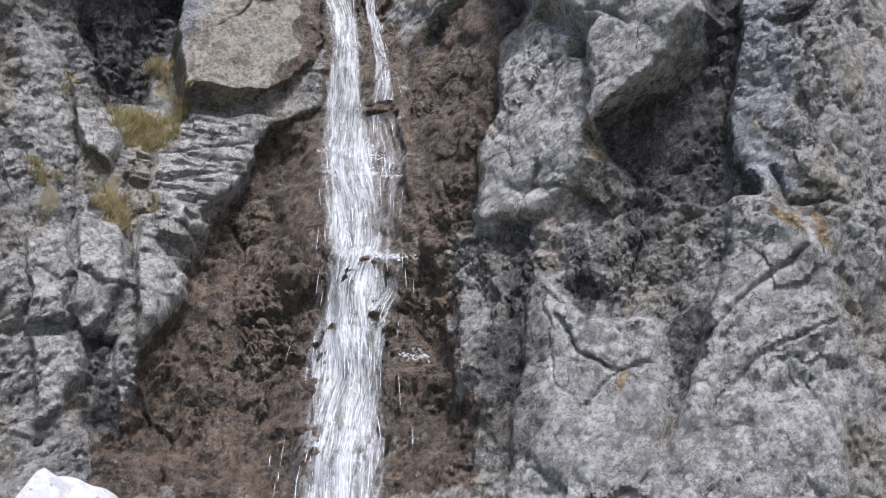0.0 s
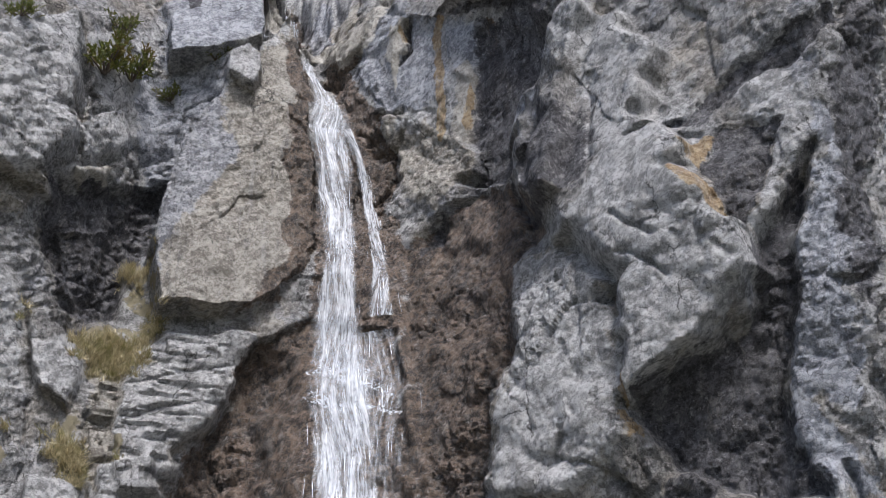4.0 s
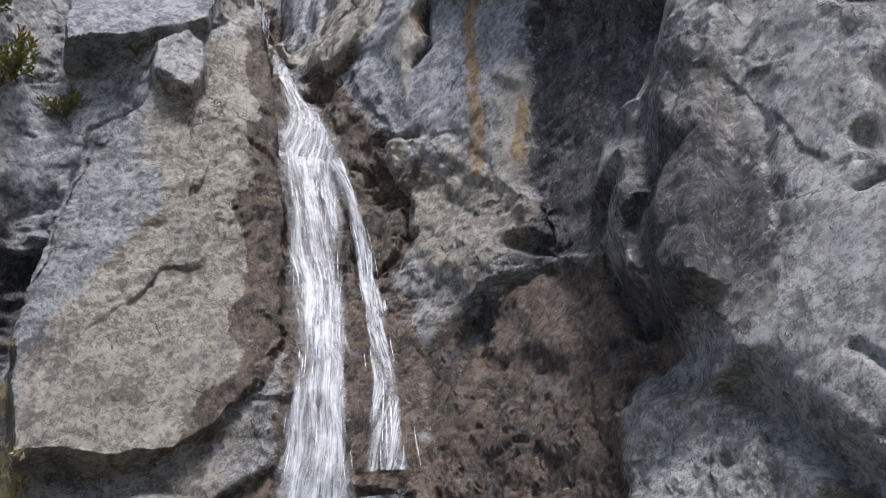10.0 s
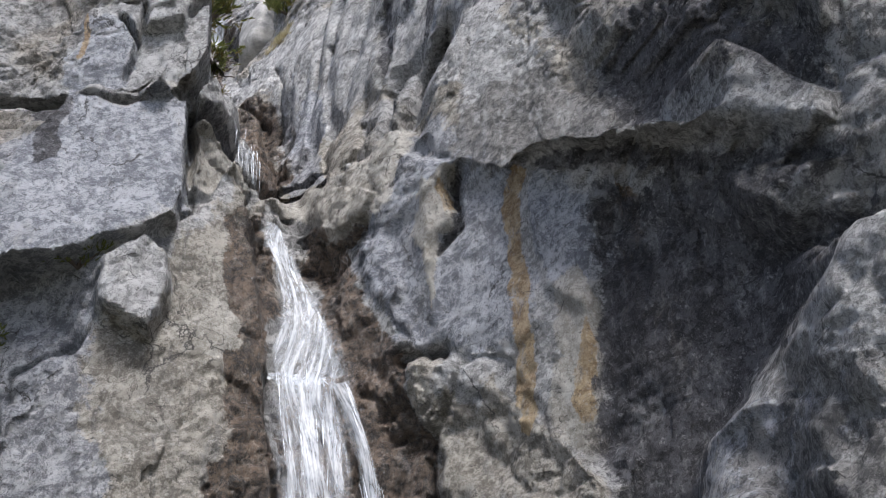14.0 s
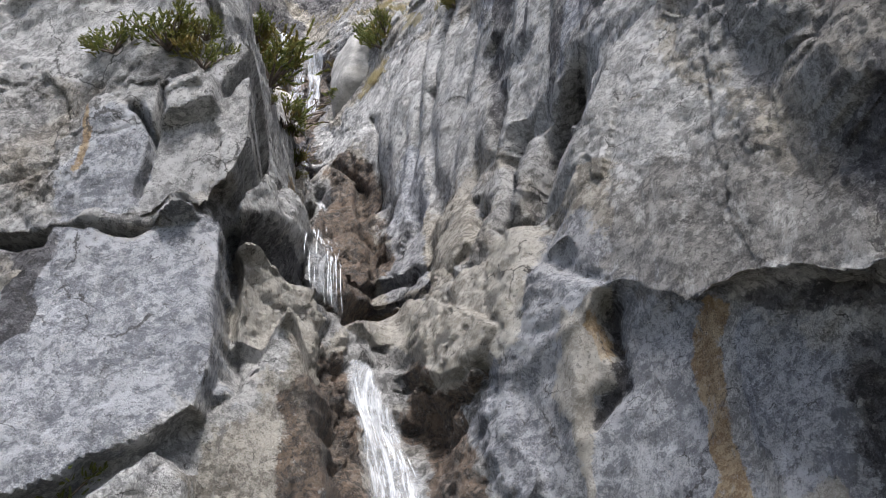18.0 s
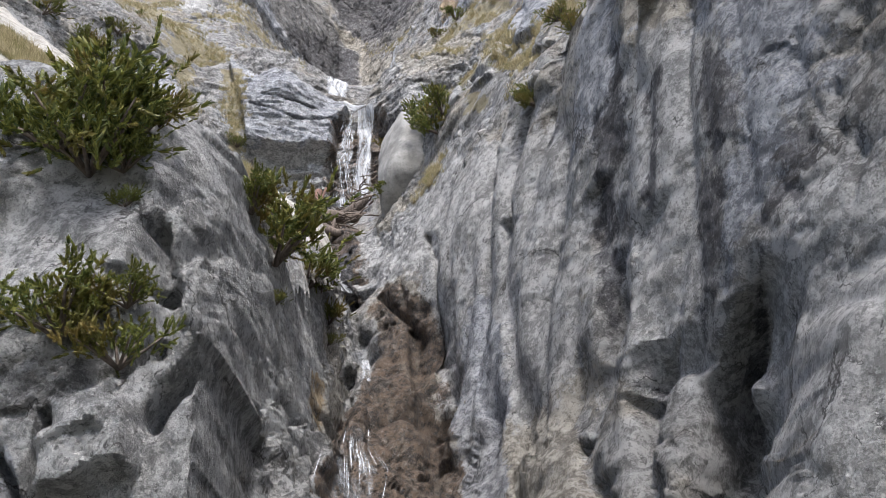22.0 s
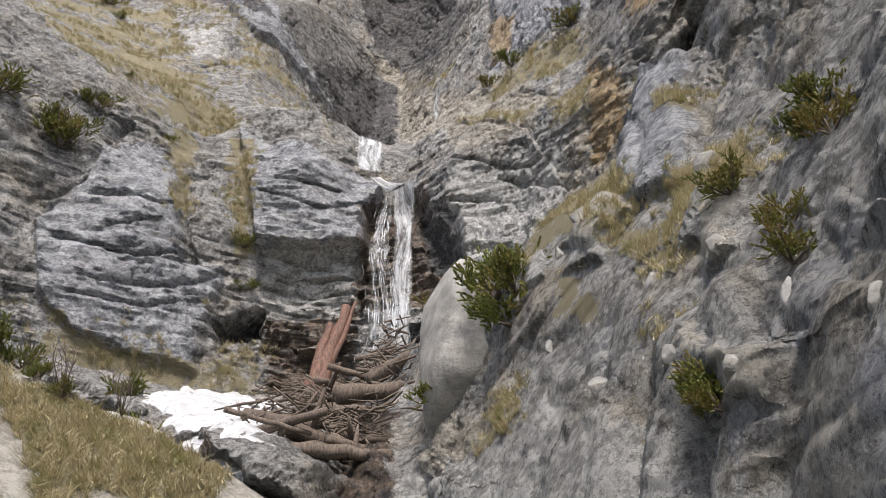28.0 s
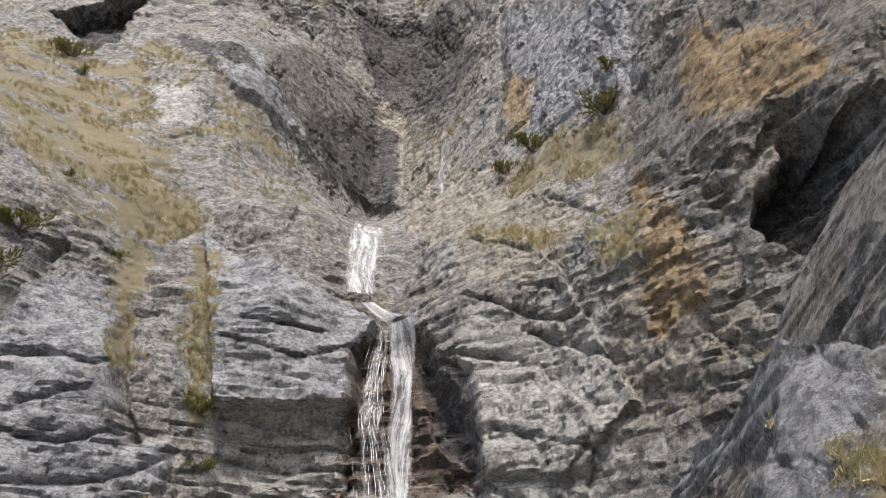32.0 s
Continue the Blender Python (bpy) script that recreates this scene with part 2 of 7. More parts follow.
def simple_material(name, a, b, scale, rough=0.85, bump=0.02, stretch=(1, 1, 1), **more):
    k = Mat(name)
    v = k.scaled(*stretch)
    n = k.noise(scale, 6, 0.65, v)
    k.surface(k.mix(k.ramp(n, 0.3, 0.7), a, b), rough, k.bump(n, 0.7, bump), **more)
    return k.m


def leaf_material(name, a, b, c, patch, most):
    """Tints that change from blade to blade, with some light passing through."""
    k = Mat(name)
    r = k.geo.outputs["Random Per Island"]
    col = k.mix(r, a, b)
    col = k.mix(k.ramp(k.noise(patch, 4, 0.6), 0.48, 0.66, 0, most), col, c)
    n = k.surface(col, 0.6)
    tr = k.node("ShaderNodeBsdfTranslucent", {"Color": col})
    mx = k.node("ShaderNodeMixShader", {0: 0.25, 1: n.outputs[0], 2: tr.outputs[0]})
    k.t.links.new(mx.outputs[0], k.out.inputs[0])
    return k.m


def water_material(name, thin, blend):
    """White falling water: fine streaks along the fall, broken into drops, with clear gaps between them."""
    k = Mat(name)
    uv = k.node("ShaderNodeUVMap").outputs[0]
    edge = k.math("ABSOLUTE", k.math("SUBTRACT", k.attr("across"), 0.5))
    s1 = k.noise(1.0, 6, 0.68, k.scaled(16.0, 0.9, 1, uv), 0.25)
    s2 = k.noise(1.0, 5, 0.62, k.scaled(4.2, 0.30, 1, uv), 0.3)
    s3 = k.noise(1.0, 5, 0.7, k.scaled(9.0, 3.2, 1, uv), 0.3)
    body = k.math("ADD", k.math("ADD", k.math("MULTIPLY", s1, 0.40), k.math("MULTIPLY", s2, 0.70)), k.math("MULTIPLY", s3, 0.3))
    alpha = k.ramp(k.math("SUBTRACT", body, k.math("MULTIPLY", k.ramp(edge, 0.2, 0.5), 0.36)), thin, thin + blend, 0.0, 0.9)
    col = k.mix(k.ramp(s1, 0.3, 0.65), (0.60, 0.65, 0.71), (0.88, 0.90, 0.93))
    n = k.surface(col, 0.6, k.bump(s1, 0.5, 0.03))
    tl = k.node("ShaderNodeBsdfTranslucent", {"Color": (0.74, 0.78, 0.83, 1)})
    m1 = k.node("ShaderNodeMixShader", {0: 0.3, 1: n.outputs[0], 2: tl.outputs[0]})
    tr = k.node("ShaderNodeBsdfTransparent")
    m2 = k.node("ShaderNodeMixShader", {0: alpha, 1: tr.outputs[0], 2: m1.outputs[0]})
    k.t.links.new(m2.outputs[0], k.out.inputs[0])
    return k.m


def snow_material(name):
    """Old snow: pitted, with grit and needles melted out of it."""
    k = Mat(name)
    n, pit = k.noise(2.2, 6, 0.6), k.noise(7, 7, 0.7)
    col = k.mix(k.ramp(n, 0.35, 0.65), (0.44, 0.45, 0.47), (0.66, 0.67, 0.69))
    col = k.mix(k.ramp(pit, 0.57, 0.66, 0, 0.75), col, (0.13, 0.115, 0.10))
    k.surface(col, 0.75, k.bump(k.math("ADD", n, pit), 0.9, 0.12))
    return k.m


def spray_material(name):
    """Loose threads of falling drops, half see-through."""
    k = Mat(name)
    n = k.node("ShaderNodeBsdfDiffuse", {"Color": (0.70, 0.74, 0.79, 1)})
    tr = k.node("ShaderNodeBsdfTransparent")
    alpha = k.ramp(k.noise(1.0, 4, 0.7, k.scaled(9, 9, 5)), 0.32, 0.62, 0.1, 0.75)
    mx = k.node("ShaderNodeMixShader", {0: alpha, 1: tr.outputs[0], 2: n.outputs[0]})
    k.t.links.new(mx.outputs[0], k.out.inputs[0])
    return k.m


ROCK = rock_material("grey_limestone", False)
BEDDED = rock_material("bedded_limestone", True)
WATER = water_material("falling_water", 0.53, 0.42)
VEIL = water_material("thin_water", 0.59, 0.46)
FAR_WATER = water_material("distant_water", 0.46, 0.5)
SPRAY = spray_material("spray")
FOAM = simple_material("foam", (0.75, 0.79, 0.83), (0.93, 0.95, 0.97), 9, 0.5, 0.03)
SNOW = snow_material("old_snow")
NEEDLES = leaf_material("pine_needles", (0.035, 0.062, 0.014), (0.23, 0.235, 0.05), (0.25, 0.14, 0.045), 1.1, 0.5)
GRASS = leaf_material("dry_grass", (0.22, 0.185, 0.10), (0.58, 0.51, 0.33), (0.22, 0.215, 0.085), 2.6, 0.85)
TWIG = simple_material("bark", (0.06, 0.045, 0.035), (0.15, 0.12, 0.10), 14, 0.9, 0.02)
DRIFT = simple_material("driftwood", (0.05, 0.038, 0.03), (0.16, 0.125, 0.10), 6, 0.85, 0.02, (4, 4, 1))
REDLOG = simple_material("stripped_red_log", (0.065, 0.034, 0.026), (0.19, 0.10, 0.072), 5, 0.75, 0.03, (3, 3, 0.6))
SOIL = simple_material("valley_ground", (0.07, 0.065, 0.04), (0.16, 0.15, 0.10), 0.6, 0.95, 0.1)


# ---- noise in numpy ----
def hashed(i, j, k, seed):
    h = (i * 374761393 + j * 668265263 + k * 2147483647 + seed * 1274126177).astype(np.int64) & 0xFFFFFFFF
    h = ((h ^ (h >> 13)) * 1274126177) & 0xFFFFFFFF
    h = ((h ^ (h >> 16)) * 2246822519) & 0xFFFFFFFF
    return ((h ^ (h >> 15)) & 0xFFFFFF) / float(0xFFFFFF)


def value_noise(p, seed=0):
    q = np.floor(p).astype(np.int64)
    f = p - q
    f = f * f * f * (f * (f * 6 - 15) + 10)
    i, j, k = q[:, 0], q[:, 1], q[:, 2]
    total = 0
    for di in (0, 1):
        for dj in (0, 1):
            for dk in (0, 1):
                w = (f[:, 0] if di else 1 - f[:, 0]) * (f[:, 1] if dj else 1 - f[:, 1]) * (f[:, 2] if dk else 1 - f[:, 2])
                total = total + w * hashed(i + di, j + dj, k + dk, seed)
    return total * 2 - 1


def fbm(p, octaves, seed=0, gain=0.5):
    total, amp = 0, 1.0
    for o in range(octaves):
        total = total + amp * value_noise(p * 2.03 ** o + 17.3 * o, seed + o)
        amp *= gain
    return total


def facets(p, seed=0, rounded=0.0):
    """Broken faces: each cell of space is a tilted plane of its own, cut off sharply, or, if rounded, bulging and meeting its neighbours in a crease. Gives the offset and the nearness of a joint."""
    q = np.floor(p).astype(np.int64)
    best, second = np.full(len(p), 9.0), np.full(len(p), 9.0)
    off = np.full(len(p), -9.0 if rounded else 0.0)
    for di in (-1, 0, 1):
        for dj in (-1, 0, 1):
            for dk in (-1, 0, 1):
                i, j, k = q[:, 0] + di, q[:, 1] + dj, q[:, 2] + dk
                r = [hashed(i, j, k, seed + s) for s in range(3)]
                d = np.stack([p[:, 0] - i - r[0], p[:, 1] - j - r[1], p[:, 2] - k - r[2]])
                dist = (d * d).sum(0)
                face = (r[1] - 0.5) * 0.9 + d[0] * (r[2] - 0.5) * 1.5 + d[2] * (r[0] - 0.5) * 1.5
                off = np.maximum(off, face - rounded * dist) if rounded else np.where(dist < best, face, off)
                second = np.minimum(np.maximum(dist, best), second)
                best = np.minimum(best, dist)
    joint = np.clip(1 - (np.sqrt(second) - np.sqrt(best)) / 0.10, 0, 1)
    return off, joint


def blur(g, n):
    """Smooths a grid with a running mean of n cells, twice along both ways."""
    for axis in (0, 1, 0, 1):
        pad = [(0, 0), (0, 0)]
        pad[axis] = (n // 2 + 1, n - n // 2 - 1)
        c = np.cumsum(np.pad(g, pad, mode="edge"), axis=axis)
        g = (np.take(c, range(n, c.shape[axis]), axis) - np.take(c, range(0, c.shape[axis] - n), axis)) / n
    return g


TURNED = radians(15)


def to_world(a, b, z):
    """From the cliff's own axes (a along the wall, b into it) to the world's."""
    return np.stack([a * math.cos(TURNED) - b * math.sin(TURNED), a * math.sin(TURNED) + b * math.cos(TURNED), z], -1)


def smooth01(x):
    x = np.clip(x, 0, 1)
    return x * x * (3 - 2 * x)


def polygon_distance(px, pz, poly):
    """How far inside a polygon each place is; negative outside."""
    d = np.full(px.shape, 1e9)
    inside = np.zeros(px.shape, bool)
    n = len(poly)
    for i in range(n):
        (x0, z0), (x1, z1) = poly[i], poly[(i + 1) % n]
        ex, ez = x1 - x0, z1 - z0
        t = np.clip(((px - x0) * ex + (pz - z0) * ez) / max(ex * ex + ez * ez, 1e-9), 0, 1)
        d = np.minimum(d, np.hypot(px - x0 - t * ex, pz - z0 - t * ez))
        if z0 != z1:
            inside ^= ((z0 > pz) != (z1 > pz)) & (px < ex * (pz - z0) / ez + x0)
    return np.where(inside, d, -d)


class Rockface:
    """A wall of rock: smooth plan sections lofted over the height, blocks and recesses standing out of it, cracks,
    broken faces, stains and painted shade.
    """

    KINDS = ("brown", "black", "ochre", "cream", "grass", "flute", "bed", "wet", "pale", "tan", "blue", "smooth", "dull")

    def __init__(self, step, columns, lo, hi, low, high, veer):
        self.veer = veer
        self.step, self.columns, self.rows, self.heights = step, columns, [], []
        self.span = (lo, hi, low, high)
        self.todo = []

    def section(self, z, *depths):
        self.heights.append(z)
        self.rows.append(depths)

    def block(self, out, soft, *poly):
        self.todo.append(("block", out, soft, poly))

    def groove(self, width, deep, *line):
        self.todo.append(("groove", deep, width, line))

    def plane(self, soft, b, by_a, by_z, *poly):
        """A flat break: inside the outline the wall becomes one plane, b deep at the outline's middle."""
        self.todo.append(("plane", (b, by_a, by_z), soft, poly))

    def patch(self, kind, soft, *poly):
        self.todo.append((kind, 1.0, soft, poly))

    def spread(self, lo, hi):
        """Columns of the grid, closer together where the wall runs away from the viewer."""
        out = [lo]
        probe = np.linspace(self.span[2], self.span[3], 24)
        while out[-1] < hi:
            a = out[-1]
            slope = np.abs(self.loft(np.full(24, a + 0.25), probe) - self.loft(np.full(24, a - 0.25), probe)) / 0.5
            out.append(a + self.step / math.sqrt(1 + min(float(np.median(slope)), 3.2) ** 2))
        return np.array(out)

    def loft(self, a, z):
        ka, kz, net = np.array(self.columns, float), np.array(self.heights, float), np.array(self.rows)
        a, z = np.clip(a, ka[0], ka[-1]), np.clip(z, kz[0], kz[-1])
        i = np.clip(np.searchsorted(ka, a) - 1, 0, len(ka) - 2)
        j = np.clip(np.searchsorted(kz, z) - 1, 0, len(kz) - 2)
        f, g = (a - ka[i]) / (ka[i + 1] - ka[i]), (z - kz[j]) / (kz[j + 1] - kz[j])
        return net[j, i] * (1 - f) * (1 - g) + net[j, i + 1] * f * (1 - g) + net[j + 1, i] * (1 - f) * g + net[j + 1, i + 1] * f * g

    def terraced(self, base, A, Z, seed):
        """Cuts a slope into beds: steep risers with ledges between them, broken off here and there."""
        q = np.stack([A.ravel(), A.ravel() * 0, Z.ravel()], -1)
        for thick, share in ((1.5, 0.55), (0.5, 0.4)):
            h = Z / thick + (0.35 * fbm(q * 0.10, 3, seed + 50) / thick + 0.05 * fbm(q * 1.2, 2, seed + 51)).reshape(A.shape)
            f = h - np.floor(h)
            amount = share * (1 - 0.75 * smooth01((Z - 63) / 5)) * smooth01(0.45 + 1.3 * fbm(q * np.array([0.35, 1.0, 0.6]), 3, seed + 52)).reshape(A.shape)
            # most of the depth is gained over the top of each bed
            rise = np.where(f < 0.72, f * 0.25, 0.18 + (f - 0.72) * 2.93)
            row = np.clip((Z + (rise - f) * thick * amount - Z[0, 0]) / self.step, 0, A.shape[0] - 1.001)
            r = row.astype(int)
            base = np.take_along_axis(base, r, 0) * (1 - row + r) + np.take_along_axis(base, r + 1, 0) * (row - r)
        return base

    def build(self, seed, rough, bed_all, crest=None):
        lo, hi, low, high = self.span
        a1 = self.spread(lo, hi)
        z1 = np.arange(low, high, self.step) if self.step > 0.08 else np.concatenate([np.arange(low, 32, 0.062), np.arange(32, high, 0.044)])
        A, Z = np.meshgrid(a1, z1)
        self.shape = A.shape
        base = blur(self.loft(A, Z), max(3, int(0.7 / self.step)))
        if bed_all:
            base = self.terraced(base, A, Z, seed)
        q = np.stack([A.ravel(), base.ravel(), Z.ravel()], -1)
        away = np.abs(np.gradient(base, a1, axis=1))
        wa = (0.22 * fbm(q * 1.1, 3, seed)).reshape(A.shape) / np.sqrt(1 + away ** 2)
        wz = (0.22 * fbm(q * 1.1, 3, seed + 9)).reshape(A.shape)
        self.mask = {k: np.zeros(A.shape) for k in self.KINDS}
        out, plain = np.zeros(A.shape), np.zeros(A.shape)
        for kind, amount, soft, poly in self.todo:
            xs, zs = [p[0] for p in poly], [p[1] for p in poly]
            pad = soft + 1.2
            c0, c1 = np.searchsorted(a1, (min(xs) - pad, max(xs) + pad))
            r0, r1 = np.searchsorted(z1, (min(zs) - pad, max(zs) + pad))
            if c1 <= c0 or r1 <= r0:
                continue
            s = (slice(r0, r1), slice(c0, c1))
            warp = 1.0 if soft > 0.15 else 0.4
            x, z = A[s] + wa[s] * warp, Z[s] + wz[s] * warp
            if kind == "groove":
                d = np.full(x.shape, 1e9)
                for (x0, z0), (x1, z1_) in zip(poly, poly[1:]):
                    ex, ez = x1 - x0, z1_ - z0
                    t = np.clip(((x - x0) * ex + (z - z0) * ez) / max(ex * ex + ez * ez, 1e-9), 0, 1)
                    d = np.minimum(d, np.hypot(x - x0 - t * ex, z - z0 - t * ez))
                out[s] -= amount * np.exp(-(d / soft) ** 2)
                continue
            d = polygon_distance(x, z, poly)
            if kind == "plane":
                w = smooth01(d / soft * 0.5 + 0.5)
                flat = amount[0] + amount[1] * (A[s] - sum(xs) / len(xs)) + amount[2] * (Z[s] - sum(zs) / len(zs))
                base[s] = base[s] * (1 - w) + flat * w
                out[s] *= 1 - w
                plain[s] = np.maximum(plain[s], w)
            elif kind == "block":
                out[s] += amount * smooth01(d / soft * 0.5 + 0.5)
            elif kind == "bare":
                self.mask["grass"][s] *= 1 - 0.75 * smooth01(d / soft * 0.5 + 0.5)
            else:
                self.mask[kind][s] = np.maximum(self.mask[kind][s], smooth01(d / soft * 0.5 + 0.5))
        out = np.clip(out, -5.0, 2.4)
        m = {k: v.ravel() for k, v in self.mask.items()}
        bed = np.maximum(m["bed"], bed_all * (1 - 0.85 * smooth01((q[:, 2] - 64) / 5)))
        self.mask["bed"] = bed.reshape(A.shape)
        # broken faces at two sizes, beds and flutes
        lean = np.stack([q[:, 0] * 0.82 + q[:, 2] * 0.57, q[:, 1], q[:, 2] * 0.82 - q[:, 0] * 0.57], -1)
        f1, j1 = facets(q * np.array([0.42, 0.42, 0.30]) + fbm(q * 0.5, 3, seed + 3)[:, None] * 0.22, seed + 1)
        f2, j2 = facets(lean * np.array([1.15, 0.9, 0.6]) + fbm(q * 1.1, 3, seed + 4)[:, None] * 0.22, seed + 2, 1.2)
        f3, j3 = facets(lean * np.array([2.4, 2.4, 4.4]) + fbm(q * 2.1, 2, seed + 14)[:, None] * 0.25, seed + 12, 1.1)
        f6, j6 = facets(lean * np.array([5.0, 5.0, 7.5]) + fbm(q * 4.0, 2, seed + 44)[:, None] * 0.3, seed + 42)
        chipped = smooth01(0.5 + 1.3 * fbm(q * 0.6, 3, seed + 46))
        disp = 0.17 * f1 - 0.05 * j1 + 0.24 * (f2 - 0.1) - 0.03 * j2 + (0.07 + 0.07 * chipped) * f3 + (0.025 + 0.05 * chipped) * f6
        disp += 0.07 * fbm(q * 0.45, 3, seed + 5) + 0.014 * fbm(q * 4.2, 3, seed + 6, 0.6)
        layer = (q[:, 2] + 0.05 * q[:, 0] + 0.3 * value_noise(q * 0.08, seed + 7) + 0.03 * value_noise(q * 0.8, seed + 17)) * 2.3
        lay_i = np.floor(layer)
        lay_f = layer - lay_i
        cell = np.floor(q[:, 0] * 0.7 + hashed(lay_i.astype(np.int64), lay_i.astype(np.int64) * 0, lay_i.astype(np.int64) * 0, seed + 30) * 7)
        r0 = hashed(lay_i.astype(np.int64), cell.astype(np.int64), lay_i.astype(np.int64) * 0, seed + 31)
        step_out = (r0 - 0.5) * 0.40 - 0.16 * np.exp(-(np.minimum(lay_f, 1 - lay_f) / 0.08) ** 2)
        f4, j4 = facets(q * np.array([0.9, 1.0, 3.4]) + fbm(q * 0.6, 2, seed + 24)[:, None] * 0.15, seed + 22)
        disp = disp * (1 - 0.6 * bed) + bed * (step_out + 0.24 * f4 - 0.04 * j4)
        f5, j5 = facets(q * np.array([1.3, 1.3, 0.13]) + fbm(q * 0.5, 2, seed + 8)[:, None] * 0.2, seed + 35, 1.3)
        disp = disp * (1 - 0.45 * m["flute"]) + m["flute"] * 0.55 * f5
        disp *= rough * (1 + 0.6 * m["brown"]) * (1 - 0.72 * m["wet"]) * (1 - 0.45 * m["grass"]) * (1 - 0.3 * m["pale"]) * (1 + 0.6 * smooth01((16 - q[:, 2]) / 3)) * (1 - 0.4 * m["cream"]) * (1 - 0.85 * m["smooth"])
        disp *= 0.55 + 0.5 * smooth01(0.5 + 0.9 * fbm(q * 0.22, 3, seed + 40))
        disp = disp.reshape(A.shape) * (1 - 0.45 * plain)
        gz, ga = np.gradient(base, z1, a1)
        ga, gz = np.clip(ga, -1.6, 1.6), np.clip(gz, -1.6, 1.6)
        ln = np.sqrt(1 + ga ** 2 + gz ** 2)
        side = 0.6 * smooth01((A - 4.5) / 2.5) * self.veer
        a, b, z = A - side * out + ga / ln * disp, base - np.sqrt(1 - side ** 2) * out - disp / ln, Z + gz / ln * disp
        if crest is not None:
            over = np.clip(Z - np.interp(A, *crest) - 0.5 * wz, 0, None)
            b, z = b + 2.5 * over, z - 1.0 * over
            self.over = over
            # the back of the crest is of the same rock as its edge
            last = np.maximum((over <= 0).sum(0) - 1, 0)
            rows_ = np.minimum(np.arange(A.shape[0])[:, None], last[None, :])
            self.mask = {kind: np.take_along_axis(v, rows_, 0) for kind, v in self.mask.items()}
        else:
            self.over = np.zeros(A.shape)
        self.A, self.Z, self.a1, self.z1 = A, Z, a1, z1
        self.verts = to_world(a, b, z)
        return self

    def at(self, a, z, lift=0.0):
        """The surface at a place of the wall, lifted off towards the viewer."""
        c = min(int(np.searchsorted(self.a1, a)), self.shape[1] - 1)
        r = min(int(np.searchsorted(self.z1, z)), self.shape[0] - 1)
        p = self.verts[r, c]
        return Vector(p) + Vector((math.sin(TURNED), -math.cos(TURNED), 0)) * lift

    def meshes(self, regions, material, rest):
        """One object for each region of the wall, and one for the rest. regions: (name, label, category, polygon)."""
        rows, cols = self.shape
        idx = np.arange(rows * cols).reshape(rows, cols)
        quads = np.stack([idx[:-1, :-1], idx[:-1, 1:], idx[1:, 1:], idx[1:, :-1]], -1).reshape(-1, 4)
        ca, cz = (self.A[:-1, :-1]).ravel(), (self.Z[:-1, :-1]).ravel()
        corners = np.stack([self.over[:-1, :-1], self.over[:-1, 1:], self.over[1:, 1:], self.over[1:, :-1]])
        keep = ((corners.max(0) < 2.2) & (np.ptp(corners, axis=0) < 0.6)).ravel()
        which = np.zeros(len(quads), int)
        for n, (_, _, _, poly) in enumerate(regions, 1):
            which[polygon_distance(ca, cz, poly) > 0] = n
        flat = self.verts.reshape(-1, 3)
        made = []
        for n, (name, label, category, _) in enumerate([(*rest, None), *regions]):
            f = quads[(which == n) & keep]
            if not len(f):
                continue
            used, inv = np.unique(f, return_inverse=True)
            me = bpy.data.meshes.new(name)
            me.vertices.add(len(used))
            me.vertices.foreach_set("co", flat[used].ravel())
            me.loops.add(f.size)
            me.loops.foreach_set("vertex_index", inv.reshape(-1).astype(np.int32))
            me.polygons.add(len(f))
            me.polygons.foreach_set("loop_start", np.arange(0, f.size, 4, dtype=np.int32))
            me.polygons.foreach_set("use_smooth", np.ones(len(f), bool))
            me.update(calc_edges=True)
            me.set_sharp_from_angle(angle=radians(30))
            for k in self.KINDS:
                if k == "flute":
                    continue
                at = me.attributes.new(k, "FLOAT", "POINT")
                at.data.foreach_set("value", self.mask[k].ravel()[used].astype(np.float32))
            me.materials.append(material)
            made.append(tagged(new(name, me), label, category, kind="structure"))
        return made


# ---- the cliff and the cirque above it ----
cliff = Rockface(0.05, (-10, -6, -3.5, -1.5, 0, 1.2, 2.6, 4.4, 6.4, 8.2, 9.6, 11, 13.5, 18), -9.5, 19.5, 2.5, 61.5, 1.0)
# plan sections from the foot upwards: height, then the depth of the wall at each column
cliff.section(2, 24.9, 24, 23.4, 22.8, 22.4, 22, 21.5, 20.6, 19.5, 18.5, 17.6, 16.9, 15.7, 17.7)
cliff.section(9, 23.7, 24.9, 25.5, 25.9, 25.8, 25.4, 24.8, 24.1, 22.8, 20.5, 19.3, 18.4, 17.1, 19.1)
cliff.section(12, 23.1, 25.3, 26.4, 27.1, 27.7, 26.9, 26, 25.6, 24.2, 21.4, 20.1, 19.3, 17.5, 19.5)
cliff.section(15, 22.5, 25.7, 27.4, 28.5, 29.4, 28.6, 27.6, 27.2, 25.8, 22.6, 20.9, 19.9, 17.4, 19.4)
cliff.section(18, 21.9, 26, 28.4, 29.8, 30.3, 30.3, 29.4, 28.8, 27.1, 23.3, 21.3, 19.9, 17.6, 19.6)
cliff.section(21, 21.7, 26, 29.3, 31.2, 30.8, 30.8, 30.9, 30.4, 29.2, 26.2, 22.3, 19.3, 18, 20)
cliff.section(24, 22.1, 25.9, 28.6, 32.1, 31.5, 30.6, 30.8, 31.5, 31.4, 28.8, 24.6, 21.3, 17.8, 19.8)
cliff.section(27, 23.1, 26.6, 29, 32, 32, 31.2, 31.3, 32.7, 32.1, 29.9, 27.0, 22.6, 17.6, 19.6)
